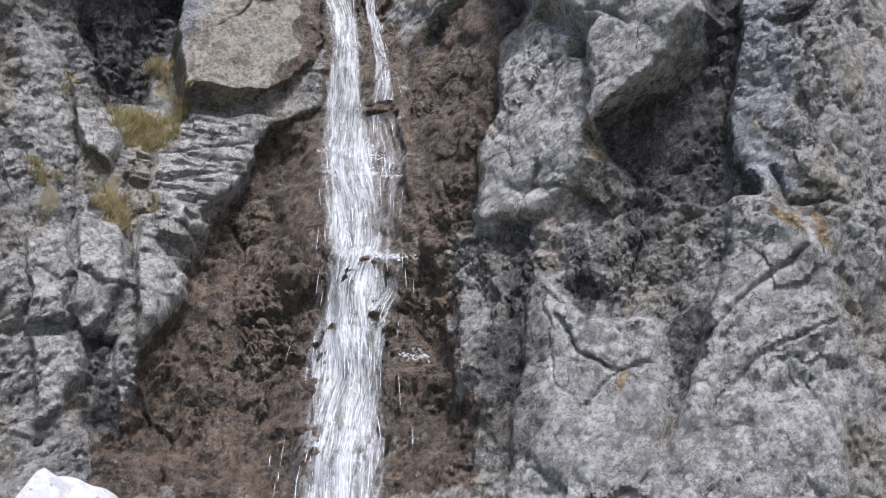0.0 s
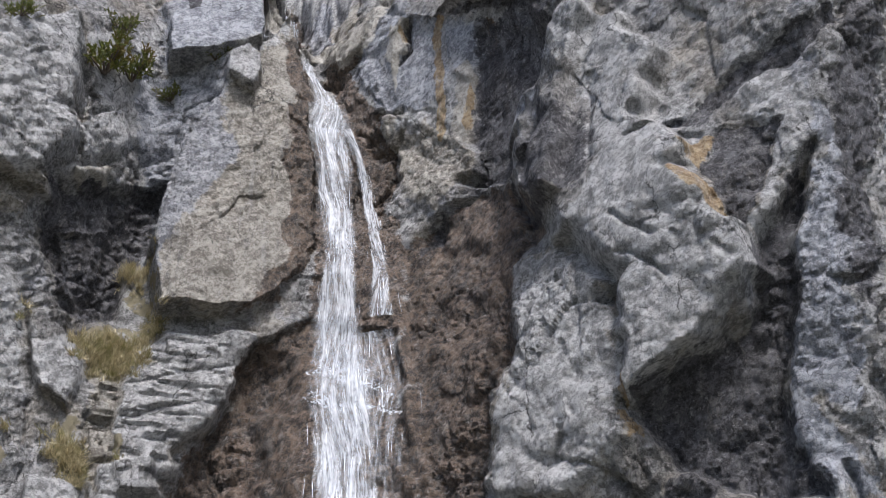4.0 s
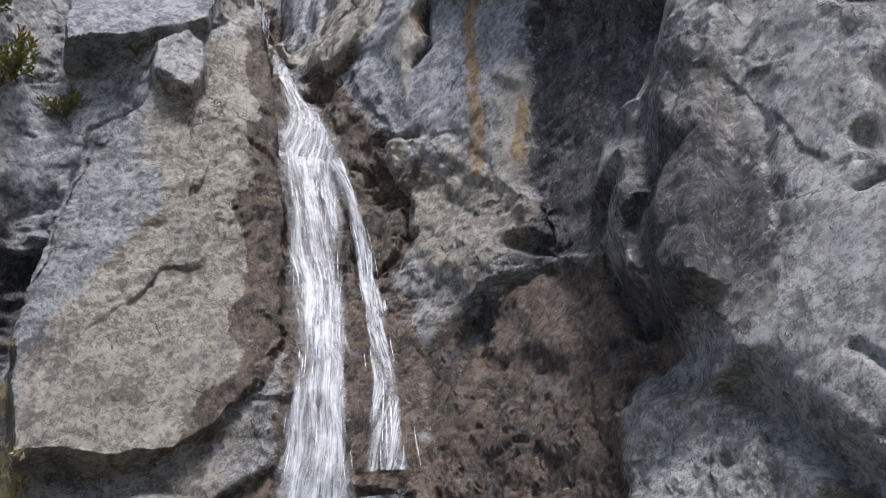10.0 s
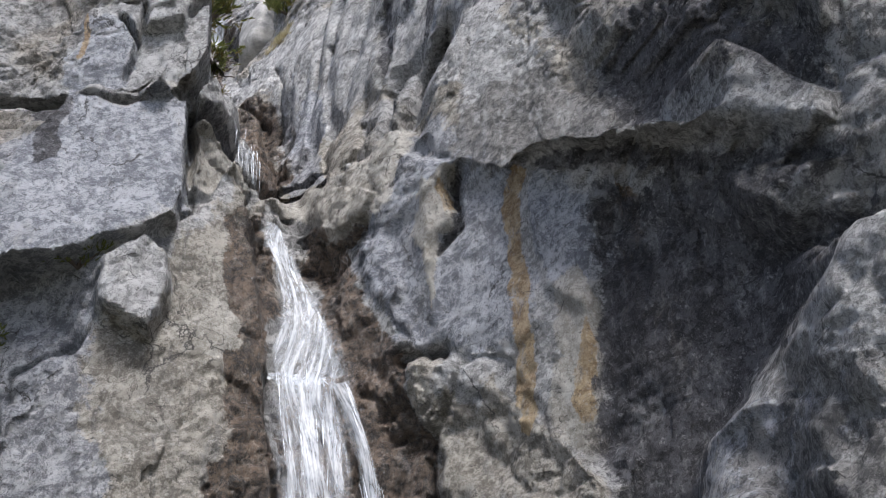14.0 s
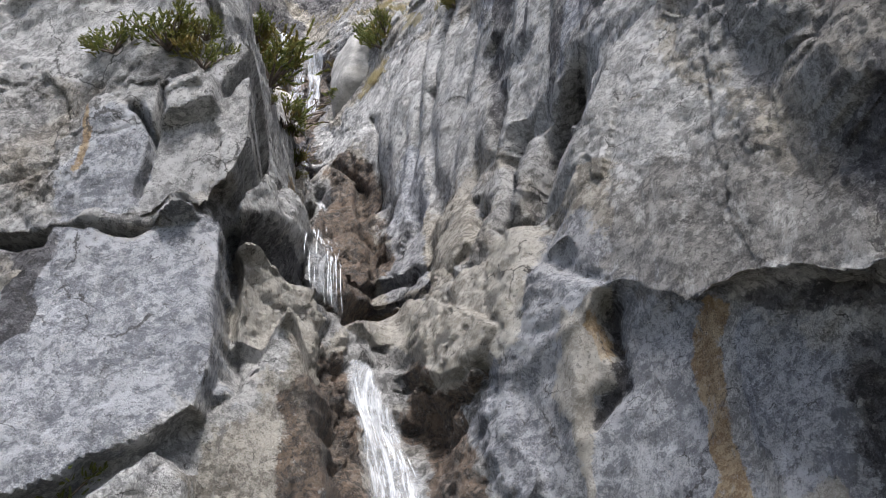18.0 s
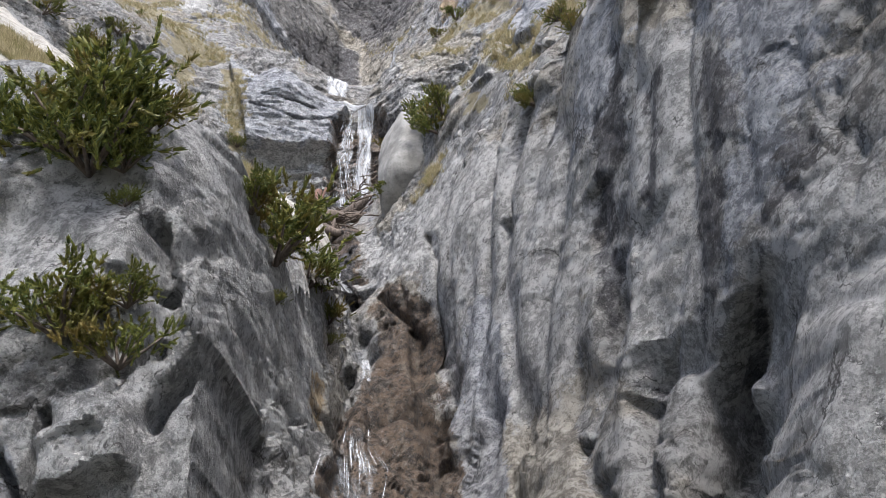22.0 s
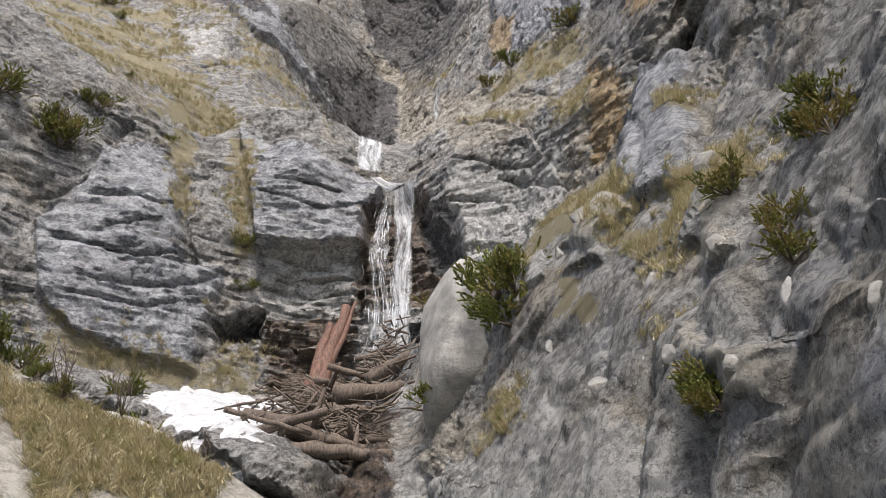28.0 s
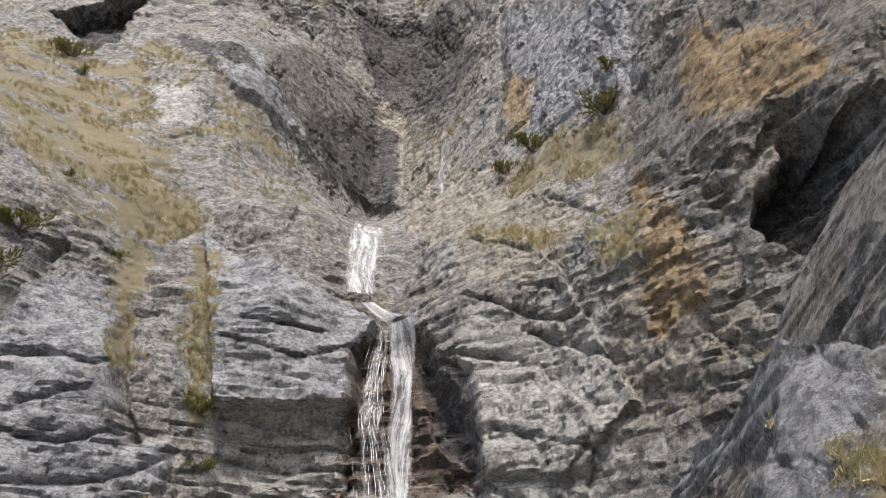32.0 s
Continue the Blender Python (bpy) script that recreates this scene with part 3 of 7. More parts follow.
cliff.section(30, 24.9, 27.9, 29.9, 32.5, 31.8, 31.3, 32.6, 34.1, 32.1, 30.5, 27.8, 23.5, 18.1, 20.1)
cliff.section(32, 26.6, 29.2, 31.2, 32.7, 32, 31.8, 33.8, 35.5, 32.4, 29.2, 26.7, 23.7, 18.3, 20.3)
cliff.section(33.5, 28.1, 30.4, 32.1, 33.1, 32.3, 31.8, 34.4, 36.5, 32.3, 29.6, 26.5, 23.6, 18.4, 20.4)
cliff.section(35.5, 30.6, 32, 32.9, 33.4, 32.8, 32, 35.4, 38.6, 33.7, 30.4, 27.3, 23.5, 18.3, 20.3)
cliff.section(38, 34.1, 34.4, 34.1, 33.9, 33.2, 33.7, 40.5, 43.2, 36.8, 31.6, 28.0, 23.7, 18.3, 20.3)
cliff.section(41, 38.5, 38, 36.8, 35.7, 34.9, 36.6, 45.5, 45.5, 38.4, 32.7, 28.3, 24.7, 19, 21)
cliff.section(44, 43.1, 42.7, 41.8, 41.1, 40.9, 43.2, 48.5, 45.5, 39.9, 33.6, 30.2, 26.9, 20.7, 22.7)
cliff.section(47, 48.2, 48.9, 49, 49.2, 49.7, 50.9, 51.4, 47.5, 42.5, 37.6, 33.8, 30.1, 23.2, 25.2)
cliff.section(49.5, 53.2, 55.6, 56.3, 56.9, 56.9, 56.6, 55.3, 50, 46.6, 41.7, 37.5, 33.4, 26, 28)
cliff.section(51.5, 58, 61.8, 63, 63.3, 62.9, 60.4, 56.4, 50.9, 49.6, 45.0, 40.2, 36.2, 28.7, 30.7)
cliff.section(53, 62.1, 66.4, 67.5, 67.3, 65.9, 62.8, 57.9, 52.2, 50.6, 47.2, 42.3, 38.4, 31, 33)
cliff.section(58, 77.3, 80.7, 80.6, 77.9, 74, 69.8, 64.5, 58.3, 53.4, 50.6, 48.1, 45.4, 39.1, 41.1)
cliff.section(62, 86, 90, 90, 86, 81, 76, 70, 63, 57.5, 53.6, 50.2, 47.5, 42, 44)
cirque = Rockface(0.10, (-22, -15, -11, -8, -5, -2.5, -0.5, 1.5, 3.5, 6, 9, 12, 20), -34, 18, 49, 118, 0.0)
# plan sections from the foot upwards: height, then the depth of the wall at each column
cirque.section(46, 44, 52.9, 57.7, 60.7, 62.8, 64.2, 64.6, 64.2, 63.1, 61, 57.3, 53.9, 48.6)
cirque.section(53, 46, 55.8, 60.3, 63.1, 64.6, 66.8, 66.5, 65.5, 64.2, 61.7, 58.1, 55, 48.5)
cirque.section(56, 47, 57.1, 61.6, 63.3, 65.6, 67.6, 66.8, 65.9, 65.1, 63.2, 58.8, 55.4, 48)
cirque.section(59, 48.1, 58.3, 63.8, 63.9, 66.2, 67.3, 67.3, 66.9, 65.8, 64.9, 59.4, 55.1, 47)
cirque.section(62, 49.9, 59.4, 64.3, 66.4, 67.7, 67.2, 69.1, 69.2, 66.3, 64.7, 60, 55.6, 46)
cirque.section(65, 52.5, 61.2, 65.3, 70.3, 70.9, 69.5, 71, 71.6, 69.2, 67, 65.2, 58.4, 45.6)
cirque.section(69, 57.9, 66.2, 69.8, 73.3, 72.7, 74, 76.7, 76.7, 74.6, 71.9, 67.7, 61.8, 46.1)
cirque.section(74, 67.9, 76, 78.6, 78.5, 81.6, 85, 86, 84.5, 81.4, 76.8, 70.7, 64.9, 47.9)
cirque.section(80, 78.1, 83.4, 81.9, 84.3, 92.5, 98.7, 96.6, 92.6, 88.2, 82.5, 75.7, 69, 50.6)
cirque.section(88, 87.8, 88.8, 88.5, 90.8, 98.5, 105, 103.1, 99.5, 95.4, 89.8, 82.5, 75.1, 54.8)
cirque.section(98, 96.8, 96.9, 98.8, 101.7, 105.4, 107.7, 108, 106.6, 103.7, 98.6, 91.1, 83, 60.2)
# blocks, recesses, cracks and stains; black patches also paint the shade of hollows
SLAB = ((2.4, 19.8), (1.3, 17.5), (0.4, 15.8), (0.1, 14.5), (-0.3, 12.9), (-0.6, 12), (-1, 11.1), (-1.3, 9.4), (6.3, 9.3), (6.5, 11.1), (6.3, 13.3), (6, 17.1), (6.1, 20.1), (3.9, 20.8))
cliff.block(-0.45, 0.132, *SLAB)
cliff.block(-0.6, 0.7, (2.4, 19.8), (1.3, 17.5), (0.4, 15.8), (0.1, 14.5), (-0.3, 12.9), (-0.6, 12), (-1, 11.1), (-1.5, 9.1), (2.6, 7.9), (2.8, 15.4), (3.4, 19))
cliff.patch("brown", 0.48, (2.4, 19.8), (1.3, 17.5), (0.4, 15.8), (0.1, 14.5), (-0.3, 12.9), (-0.6, 12), (-1, 11.1), (-1.3, 9.4), (6.3, 9.3), (6.5, 11.1), (6.3, 13.3), (6, 17.1), (6.1, 20.1), (3.9, 20.8))
cliff.block(-0.6, 0.7, (2.4, 19.8), (1.3, 17.5), (0.4, 15.8), (0.1, 14.5), (-0.3, 12.9), (-0.6, 12), (-1, 11.1), (-1.5, 9.1), (2.6, 7.9), (2.8, 15.4), (3.4, 19))
cliff.patch("brown", 0.56, (6.2, 20.1), (6.8, 21.5), (7.8, 23), (8.3, 20.2), (8, 18.4), (7.5, 17.4), (7.2, 15), (6.8, 13.8), (6.6, 11.1), (6.3, 9.3), (5.7, 9.3), (6.1, 13.4), (5.9, 17.1))
cliff.patch("brown", 0.64, (-1.6, 10), (6.8, 9.8), (6.6, 7.4), (-2.2, 7.4))
PILLAR = ((-0.4, 27.2), (1, 29.7), (2.7, 33.2), (3.7, 29.5), (4, 26.7), (4, 23.3), (3, 21.5), (2, 20.7), (-0.7, 20.3), (-1, 22), (-1.1, 23.5), (-0.8, 25.8))
cliff.plane(0.15, 30.7, 0.22, 0.19, *PILLAR)
cliff.patch("tan", 0.48, (-0.4, 27.2), (1, 29.7), (2.7, 33.2), (3.7, 29.5), (4, 26.7), (4, 23.3), (3, 21.5), (2, 20.7), (-0.7, 20.3), (-1, 22), (-1.1, 23.5), (-0.8, 25.8))
# the pillar's shaded right flank, painted in with the brown stain
cliff.patch("brown", 0.32, (2.8, 28.7), (3.7, 29.5), (4.1, 26.8), (4.1, 23.3), (3, 21.3), (1.7, 20.6), (3, 22.5), (3.1, 25.5))
BEDDED_BLOCK = ((-1.2, 18.8), (-0.3, 19.8), (2.3, 20.1), (2.4, 19.8), (2.1, 19.1), (1.4, 17.7), (0.3, 16.3), (0.1, 15), (-0.9, 14.9), (-1.3, 17))
cliff.block(0.35, 0.09, *BEDDED_BLOCK)
cliff.patch("pale", 0.192, (-1.2, 18.8), (-0.3, 19.8), (2.3, 20.1), (2.4, 19.8), (2.1, 19.1), (1.4, 17.7), (0.3, 16.3), (0.1, 15), (-0.9, 14.9), (-1.3, 17))
cliff.patch("bed", 0.12, (-1.2, 18.8), (-0.3, 19.8), (2.3, 20.1), (2.4, 19.8), (2.1, 19.1), (1.4, 17.7), (0.3, 16.3), (0.1, 15), (-0.9, 14.9), (-1.3, 17))
cliff.groove(0.06, 0.18, (-1.2, 17.1), (0.1, 17.6), (1.4, 17.8))
cliff.groove(0.05, 0.12, (-1.1, 18.1), (0.3, 18.6), (1.8, 18.9))
cliff.groove(0.05, 0.12, (-0.9, 16.6), (0.6, 16.7))
# left recess: the black patch paints its shade over the same outline
LEFT_RECESS = ((-3.9, 23.3), (-1, 25.4), (-1.1, 23.5), (-1.2, 22.7), (-1.8, 22), (-1.6, 20.3), (-2.5, 19.9), (-2.8, 20.5), (-3.8, 21.4))
cliff.block(-0.7, 0.12, *LEFT_RECESS)
cliff.patch("black", 0.224, (-3.9, 23.3), (-1, 25.4), (-1.1, 23.5), (-1.2, 22.7), (-1.8, 22), (-1.6, 20.3), (-2.5, 19.9), (-2.8, 20.5), (-3.8, 21.4))
cliff.block(0.4, 0.09, (-3.5, 22.2), (-2.3, 23.1), (-2.3, 21.7), (-2.6, 20.3), (-3.2, 20.4))
LEFT_HEAD = ((-5.5, 26.8), (-3.8, 29.3), (-3.3, 26.1), (-3.3, 24.9), (-3.6, 23.8), (-3.9, 23.3), (-4.9, 22.6))
cliff.block(1, 0.108, *LEFT_HEAD)
cliff.patch("pale", 0.2016, (-5.5, 26.8), (-3.8, 29.3), (-3.3, 26.1), (-3.3, 24.9), (-3.6, 23.8), (-3.9, 23.3), (-4.9, 22.6))
cliff.block(0.35, 0.09, (-4.9, 22.6), (-3.9, 23.3), (-3.9, 22.8), (-4.3, 22), (-4.7, 21.6))
cliff.patch("bed", 0.2, (-4.9, 22.6), (-3.9, 23.3), (-3.9, 22.8), (-4.7, 21.6))
cliff.patch("tan", 0.32, (-4.9, 22.6), (-3.9, 23.3), (-3.9, 22.8), (-4.7, 21.6))
cliff.block(0.5, 0.09, (-3.3, 24), (-2.4, 24.9), (-2.4, 24.3), (-3.1, 23.7))
cliff.patch("cream", 0.192, (-3.3, 24), (-2.4, 24.9), (-2.4, 24.3), (-3.1, 23.7))
cliff.block(0.5, 0.09, (-3.3, 25.4), (-2.3, 27.1), (-1.9, 26.3), (-2.4, 25.3), (-3.1, 24.4))
cliff.patch("pale", 0.192, (-3.3, 25.4), (-2.3, 27.1), (-1.9, 26.3), (-2.4, 25.3), (-3.1, 24.4))
cliff.groove(0.072, 0.24, (-3.7, 28.8), (-3.2, 26.5), (-3.3, 25.6))
cliff.patch("pale", 0.24, (-3.6, 28.9), (-1.6, 31.9), (-1.1, 27.1), (-2.5, 25.8))
cliff.block(0.55, 0.09, (-3.6, 19.5), (-2.8, 19.9), (-2.3, 18.5), (-2.4, 17), (-3.1, 17.4), (-3.5, 18.5))
cliff.patch("pale", 0.192, (-3.6, 19.5), (-2.8, 19.9), (-2.3, 18.5), (-2.4, 17), (-3.1, 17.4), (-3.5, 18.5))
cliff.block(0.45, 0.09, (-4.1, 14.2), (-3.4, 14.6), (-2.9, 13.1), (-2.8, 12), (-3.7, 11.8))
cliff.patch("pale", 0.192, (-4.1, 14.2), (-3.4, 14.6), (-2.9, 13.1), (-2.8, 12), (-3.7, 11.8))
cliff.block(0.45, 0.09, (-3, 15), (-2, 15.1), (-1.7, 13.3), (-1.9, 12.3), (-2.4, 11.9), (-2.8, 12.5))
cliff.patch("pale", 0.192, (-3, 15), (-2, 15.1), (-1.7, 13.3), (-1.9, 12.3), (-2.4, 11.9), (-2.8, 12.5))
cliff.block(0.45, 0.09, (-1.5, 15.6), (-0.2, 16.2), (0.2, 14.5), (-0.3, 12.4), (-1, 11.7), (-1.3, 12.9))
cliff.patch("pale", 0.192, (-1.5, 15.6), (-0.2, 16.2), (0.2, 14.5), (-0.3, 12.4), (-1, 11.7), (-1.3, 12.9))
cliff.block(0.45, 0.09, (-3.6, 11.5), (-2.5, 11.5), (-2.4, 10.4), (-3, 9.3), (-3.2, 9.3))
cliff.patch("pale", 0.192, (-3.6, 11.5), (-2.5, 11.5), (-2.4, 10.4), (-3, 9.3), (-3.2, 9.3))
cliff.patch("pale", 0.32, (-5, 20.6), (-4.5, 20.8), (-3.8, 19.5), (-3.7, 17.6), (-4.1, 16.2), (-4.4, 16.1))
cliff.patch("black", 0.24, (-3.7, 21.3), (-2.4, 22.1), (-2.3, 19.8), (-3.2, 19.9))
# dark gap between the columns, its shade painted black
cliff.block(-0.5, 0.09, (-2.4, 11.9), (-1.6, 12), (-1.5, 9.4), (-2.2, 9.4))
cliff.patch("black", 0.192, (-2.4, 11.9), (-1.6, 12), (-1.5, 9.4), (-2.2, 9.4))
cliff.groove(0.06, 0.24, (-2, 17), (-1.5, 13.5), (-1.1, 11.6))
cliff.groove(0.05, 0.2, (-2.9, 13.9), (-2.7, 11.9))
cliff.groove(0.05, 0.16, (-3.6, 19.2), (-3.2, 16.5), (-3.2, 15.1))
cliff.patch("tan", 0.48, (-2.2, 18.6), (2.2, 19.7), (1.1, 17.2), (-0, 16), (-1.1, 14.3), (-1.8, 15.5))
cliff.patch("bed", 0.3, (-2.2, 18.6), (2.2, 19.7), (1.1, 17.2), (-0, 16), (-1.1, 14.3), (-1.8, 15.5))
NOSE = ((10.3, 28.9), (11, 27.4), (11.3, 25.5), (10.8, 23.3), (11, 22.2), (10.7, 21.5), (11, 20.2), (11.6, 19.7), (11.8, 18.7), (11.4, 18.2), (10.8, 17.1), (10.2, 16.7), (9.7, 16.2), (9.5, 16.5), (9.7, 19), (9.2, 20.8), (9.2, 22.5), (9.7, 25))
cliff.block(1, 0.18, *NOSE)
cliff.patch("pale", 0.336, (10.3, 28.9), (11, 27.4), (11.3, 25.5), (10.8, 23.3), (11, 22.2), (10.7, 21.5), (11, 20.2), (11.6, 19.7), (11.8, 18.7), (11.4, 18.2), (10.8, 17.1), (10.2, 16.7), (9.7, 16.2), (9.5, 16.5), (9.7, 19), (9.2, 20.8), (9.2, 22.5), (9.7, 25))
# the recess's shade is painted black, together with its streaks
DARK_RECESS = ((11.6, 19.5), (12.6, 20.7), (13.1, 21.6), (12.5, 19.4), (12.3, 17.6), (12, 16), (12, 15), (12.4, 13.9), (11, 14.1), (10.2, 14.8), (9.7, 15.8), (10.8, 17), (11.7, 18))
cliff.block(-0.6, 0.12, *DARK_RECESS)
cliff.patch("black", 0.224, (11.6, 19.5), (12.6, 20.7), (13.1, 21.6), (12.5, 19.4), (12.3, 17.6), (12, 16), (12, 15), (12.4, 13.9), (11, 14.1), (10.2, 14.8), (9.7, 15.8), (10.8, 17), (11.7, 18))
# shallow alcove; most of its darkness is painted shade
cliff.block(-0.15, 0.09, (11, 21.2), (11.6, 22.6), (12.2, 22.8), (12.7, 22.3), (12, 20.8), (11.5, 19.9))
cliff.patch("black", 0.192, (11, 21.2), (11.6, 22.6), (12.2, 22.8), (12.7, 22.3), (12, 20.8), (11.5, 19.9))
# band under the upper overhang, its underside shade painted black
cliff.block(-0.15, 0.09, (10.5, 23.3), (11.3, 23.3), (12.3, 24.4), (13.2, 24.8), (14.7, 25.5), (14.6, 25.3), (13.3, 24.1), (12.3, 23.7), (11.3, 22.9))
cliff.patch("black", 0.192, (10.5, 23.3), (11.3, 23.3), (12.3, 24.4), (13.2, 24.8), (14.7, 25.5), (14.6, 25.3), (13.3, 24.1), (12.3, 23.7), (11.3, 22.9))
cliff.patch("pale", 0.32, (13.1, 22.6), (13.4, 22.7), (13.7, 20.9), (13.1, 18.2), (13.2, 16.5), (12.8, 15.8), (12.2, 16), (12.2, 17.1), (12.7, 19.6), (13.2, 21.3))
cliff.patch("blue", 0.32, (13.1, 22.6), (13.4, 22.7), (13.7, 20.9), (13.1, 18.2), (13.2, 16.5), (12.8, 15.8), (12.2, 16), (12.2, 17.1), (12.7, 19.6), (13.2, 21.3))
cliff.patch("pale", 0.32, (12, 23.7), (12.9, 23.7), (13.2, 22.6), (13.1, 21.6), (11.9, 19.9), (11.6, 19.8), (12.6, 22.1))
cliff.patch("pale", 0.4, (12.2, 16.1), (12.7, 14.7), (13.1, 13.9), (11.9, 14), (11.9, 15.1))
cliff.patch("blue", 0.4, (12.2, 16.1), (12.7, 14.7), (13.1, 13.9), (11.9, 14), (11.9, 15.1))
cliff.patch("black", 0.4, (14.7, 25.7), (16.6, 26.7), (13.6, 17.4), (13.3, 16.9), (13.3, 18.8), (13.5, 22.4), (14.1, 23.9))
cliff.patch("ochre", 0.128, (10.6, 21.4), (10.9, 21.2), (11.4, 20), (11.3, 19.8), (10.8, 20.6))
cliff.patch("ochre", 0.128, (10.9, 22.1), (11.4, 22.5), (11.6, 22.4), (11, 21.4))
cliff.patch("ochre", 0.16, (9.6, 16.9), (9.7, 16.7), (9.6, 15.6), (9.4, 15.4))
cliff.block(-0.4, 0.15, (6.5, 23.2), (7.4, 24.2), (8.4, 24.9), (9.1, 23.6), (9.1, 21.7), (8.4, 21), (8, 18.1), (7.4, 16.2), (7.2, 14.5), (6.1, 14.8), (6.2, 19.1))
cliff.patch("brown", 0.28, (6.5, 23.2), (7.4, 24.2), (8.4, 24.9), (9.1, 23.6), (9.1, 21.7), (8.4, 21), (8, 18.1), (7.4, 16.2), (7.2, 14.5), (6.1, 14.8), (6.2, 19.1))
cliff.block(0.4, 0.15, (8, 18.1), (8.6, 20.9), (9.2, 20.8), (9.6, 19), (9.5, 16.5), (9.5, 15.4), (8.4, 14.3), (7.3, 14.5), (7.5, 16.7))
cliff.patch("tan", 0.28, (8, 18.1), (8.6, 20.9), (9.2, 20.8), (9.6, 19), (9.5, 16.5), (9.5, 15.4), (8.4, 14.3), (7.3, 14.5), (7.5, 16.7))
cliff.groove(0.072, 0.2, (8.6, 15.6), (8, 14.4), (7.3, 14.7))
cliff.groove(0.06, 0.16, (6.8, 13.8), (7.6, 14.3))
cliff.block(0.3, 0.09, (6.8, 13.2), (7.5, 13.5), (7.5, 12.3), (7.4, 10.7), (7.1, 9.2), (6.6, 9.3), (6.7, 11.4))
cliff.patch("black", 0.16, (7.8, 14.4), (8.3, 14.3), (7.9, 12.8), (7.7, 11.4), (7.8, 10.6), (7.2, 9.2), (7.1, 9.2), (7.4, 11.5))
cliff.patch("black", 0.16, (8.8, 14), (9, 13.9), (9.2, 12), (9, 11.3), (8.7, 12))
cliff.patch("black", 0.16, (9.8, 14.6), (10.7, 14.7), (10.6, 13.4), (10.2, 12.1), (9.8, 14.2))
cliff.patch("black", 0.16, (10.2, 10.9), (11.1, 11.8), (11.3, 11), (10.4, 9.3), (10.2, 9.3))
cliff.patch("black", 0.24, (9.8, 16.5), (10.7, 16.9), (11.6, 16.1), (11.8, 15), (11.2, 14.6), (9.9, 15.2))
cliff.block(0.35, 0.12, (11.9, 14.7), (12.4, 14.6), (13.5, 11.8), (12.7, 6.9), (9.4, 6.8), (11, 10.8), (11.7, 12.7))
cliff.patch("pale", 0.224, (11.9, 14.7), (12.4, 14.6), (13.5, 11.8), (12.7, 6.9), (9.4, 6.8), (11, 10.8), (11.7, 12.7))
cliff.block(0.35, 0.12, (8.1, 13), (8.4, 12.3), (9.1, 11.2), (10.1, 11.1), (9.7, 6.8), (7.1, 6.8))
cliff.patch("pale", 0.224, (8.1, 13), (8.4, 12.3), (9.1, 11.2), (10.1, 11.1), (9.7, 6.8), (7.1, 6.8))
cliff.groove(0.05, 0.14, (8.6, 9.2), (9.3, 10), (9.9, 10.2))
cliff.groove(0.05, 0.14, (11, 10.6), (12.1, 11.7), (13, 12.4))
cliff.groove(0.05, 0.12, (11, 9.2), (11.9, 10.1), (13.4, 10.9))
cliff.groove(0.06, 0.2, (12.6, 14.5), (12.8, 13.7), (13.9, 13.5))
cliff.groove(0.05, 0.16, (8.5, 11.3), (8.7, 10.5), (9.2, 10.1))
cliff.patch("ochre", 0.16, (9.3, 10), (9.6, 10.1), (9.4, 9.6), (9.1, 9.5))
cliff.patch("ochre", 0.24, (12.7, 13.5), (13, 13.2), (13, 12.5), (12.8, 12.8))
cliff.patch("ochre", 0.24, (13.2, 13.4), (13.4, 13.2), (13.4, 12.2), (13.2, 12.7))
cliff.patch("pale", 0.56, (9.6, 27.4), (10, 27.6), (10.9, 25.3), (11.6, 24.3), (11, 21.6), (10.5, 19.5), (9.7, 19.7), (9.1, 20.7), (9.1, 22.1), (9.1, 24.1))
cliff.patch("tan", 0.56, (9.6, 27.4), (10, 27.6), (10.9, 25.3), (11.6, 24.3), (11, 21.6), (10.5, 19.5), (9.7, 19.7), (9.1, 20.7), (9.1, 22.1), (9.1, 24.1))
cliff.groove(0.072, 0.2, (10.5, 22.9), (10.8, 22.8), (11.3, 22.6))
cliff.groove(0.15, 0.6, (9.3, 20.6), (9.5, 19.7), (9.8, 19.1), (9.5, 18.7))
cliff.groove(0.05, 0.16, (9.9, 20.6), (10.4, 19.7))
cliff.groove(0.06, 0.16, (10.5, 25.5), (10.2, 24), (10, 22.7))
cliff.groove(0.054, 0.16, (9.9, 19.6), (10.5, 18.7))
cliff.block(0.5, 0.12, (9.6, 27.4), (9.8, 26.9), (9.4, 24.6), (9.5, 23.9), (9.1, 21.7), (9, 23.2), (9.2, 25.1))
cliff.patch("black", 0.24, (9.4, 24.3), (9.5, 24), (9.1, 21.8), (9, 22.5))
cliff.groove(0.15, 0.6, (8.3, 25.4), (8.7, 25.1), (8.8, 25.6))
cliff.groove(0.072, 0.2, (7.3, 23.1), (7.8, 24.6), (8.4, 24.7), (8.9, 24.2))
KNOB = ((0.6, 30), (1.3, 30.7), (1.7, 30.5), (1.8, 29.5), (1.6, 28.8), (0.6, 29.2))
cliff.block(0.6, 0.09, *KNOB)
cliff.patch("pale", 0.192, (0.6, 30), (1.3, 30.7), (1.7, 30.5), (1.8, 29.5), (1.6, 28.8), (0.6, 29.2))
cliff.patch("blue", 0.48, (-1.8, 32.7), (1.7, 34.1), (2, 31.6), (0.7, 30.6), (0.5, 29.2), (-0.5, 28.9), (-1.4, 30))
cliff.patch("tan", 0.64, (-0.5, 26.7), (1.9, 29.2), (3.8, 28.5), (2.9, 27.1), (3.1, 23), (-0.4, 22.9), (-0.6, 24.7))
cliff.patch("tan", 0.48, (0.5, 25.7), (1.4, 27), (1.9, 26.2), (1.1, 25))
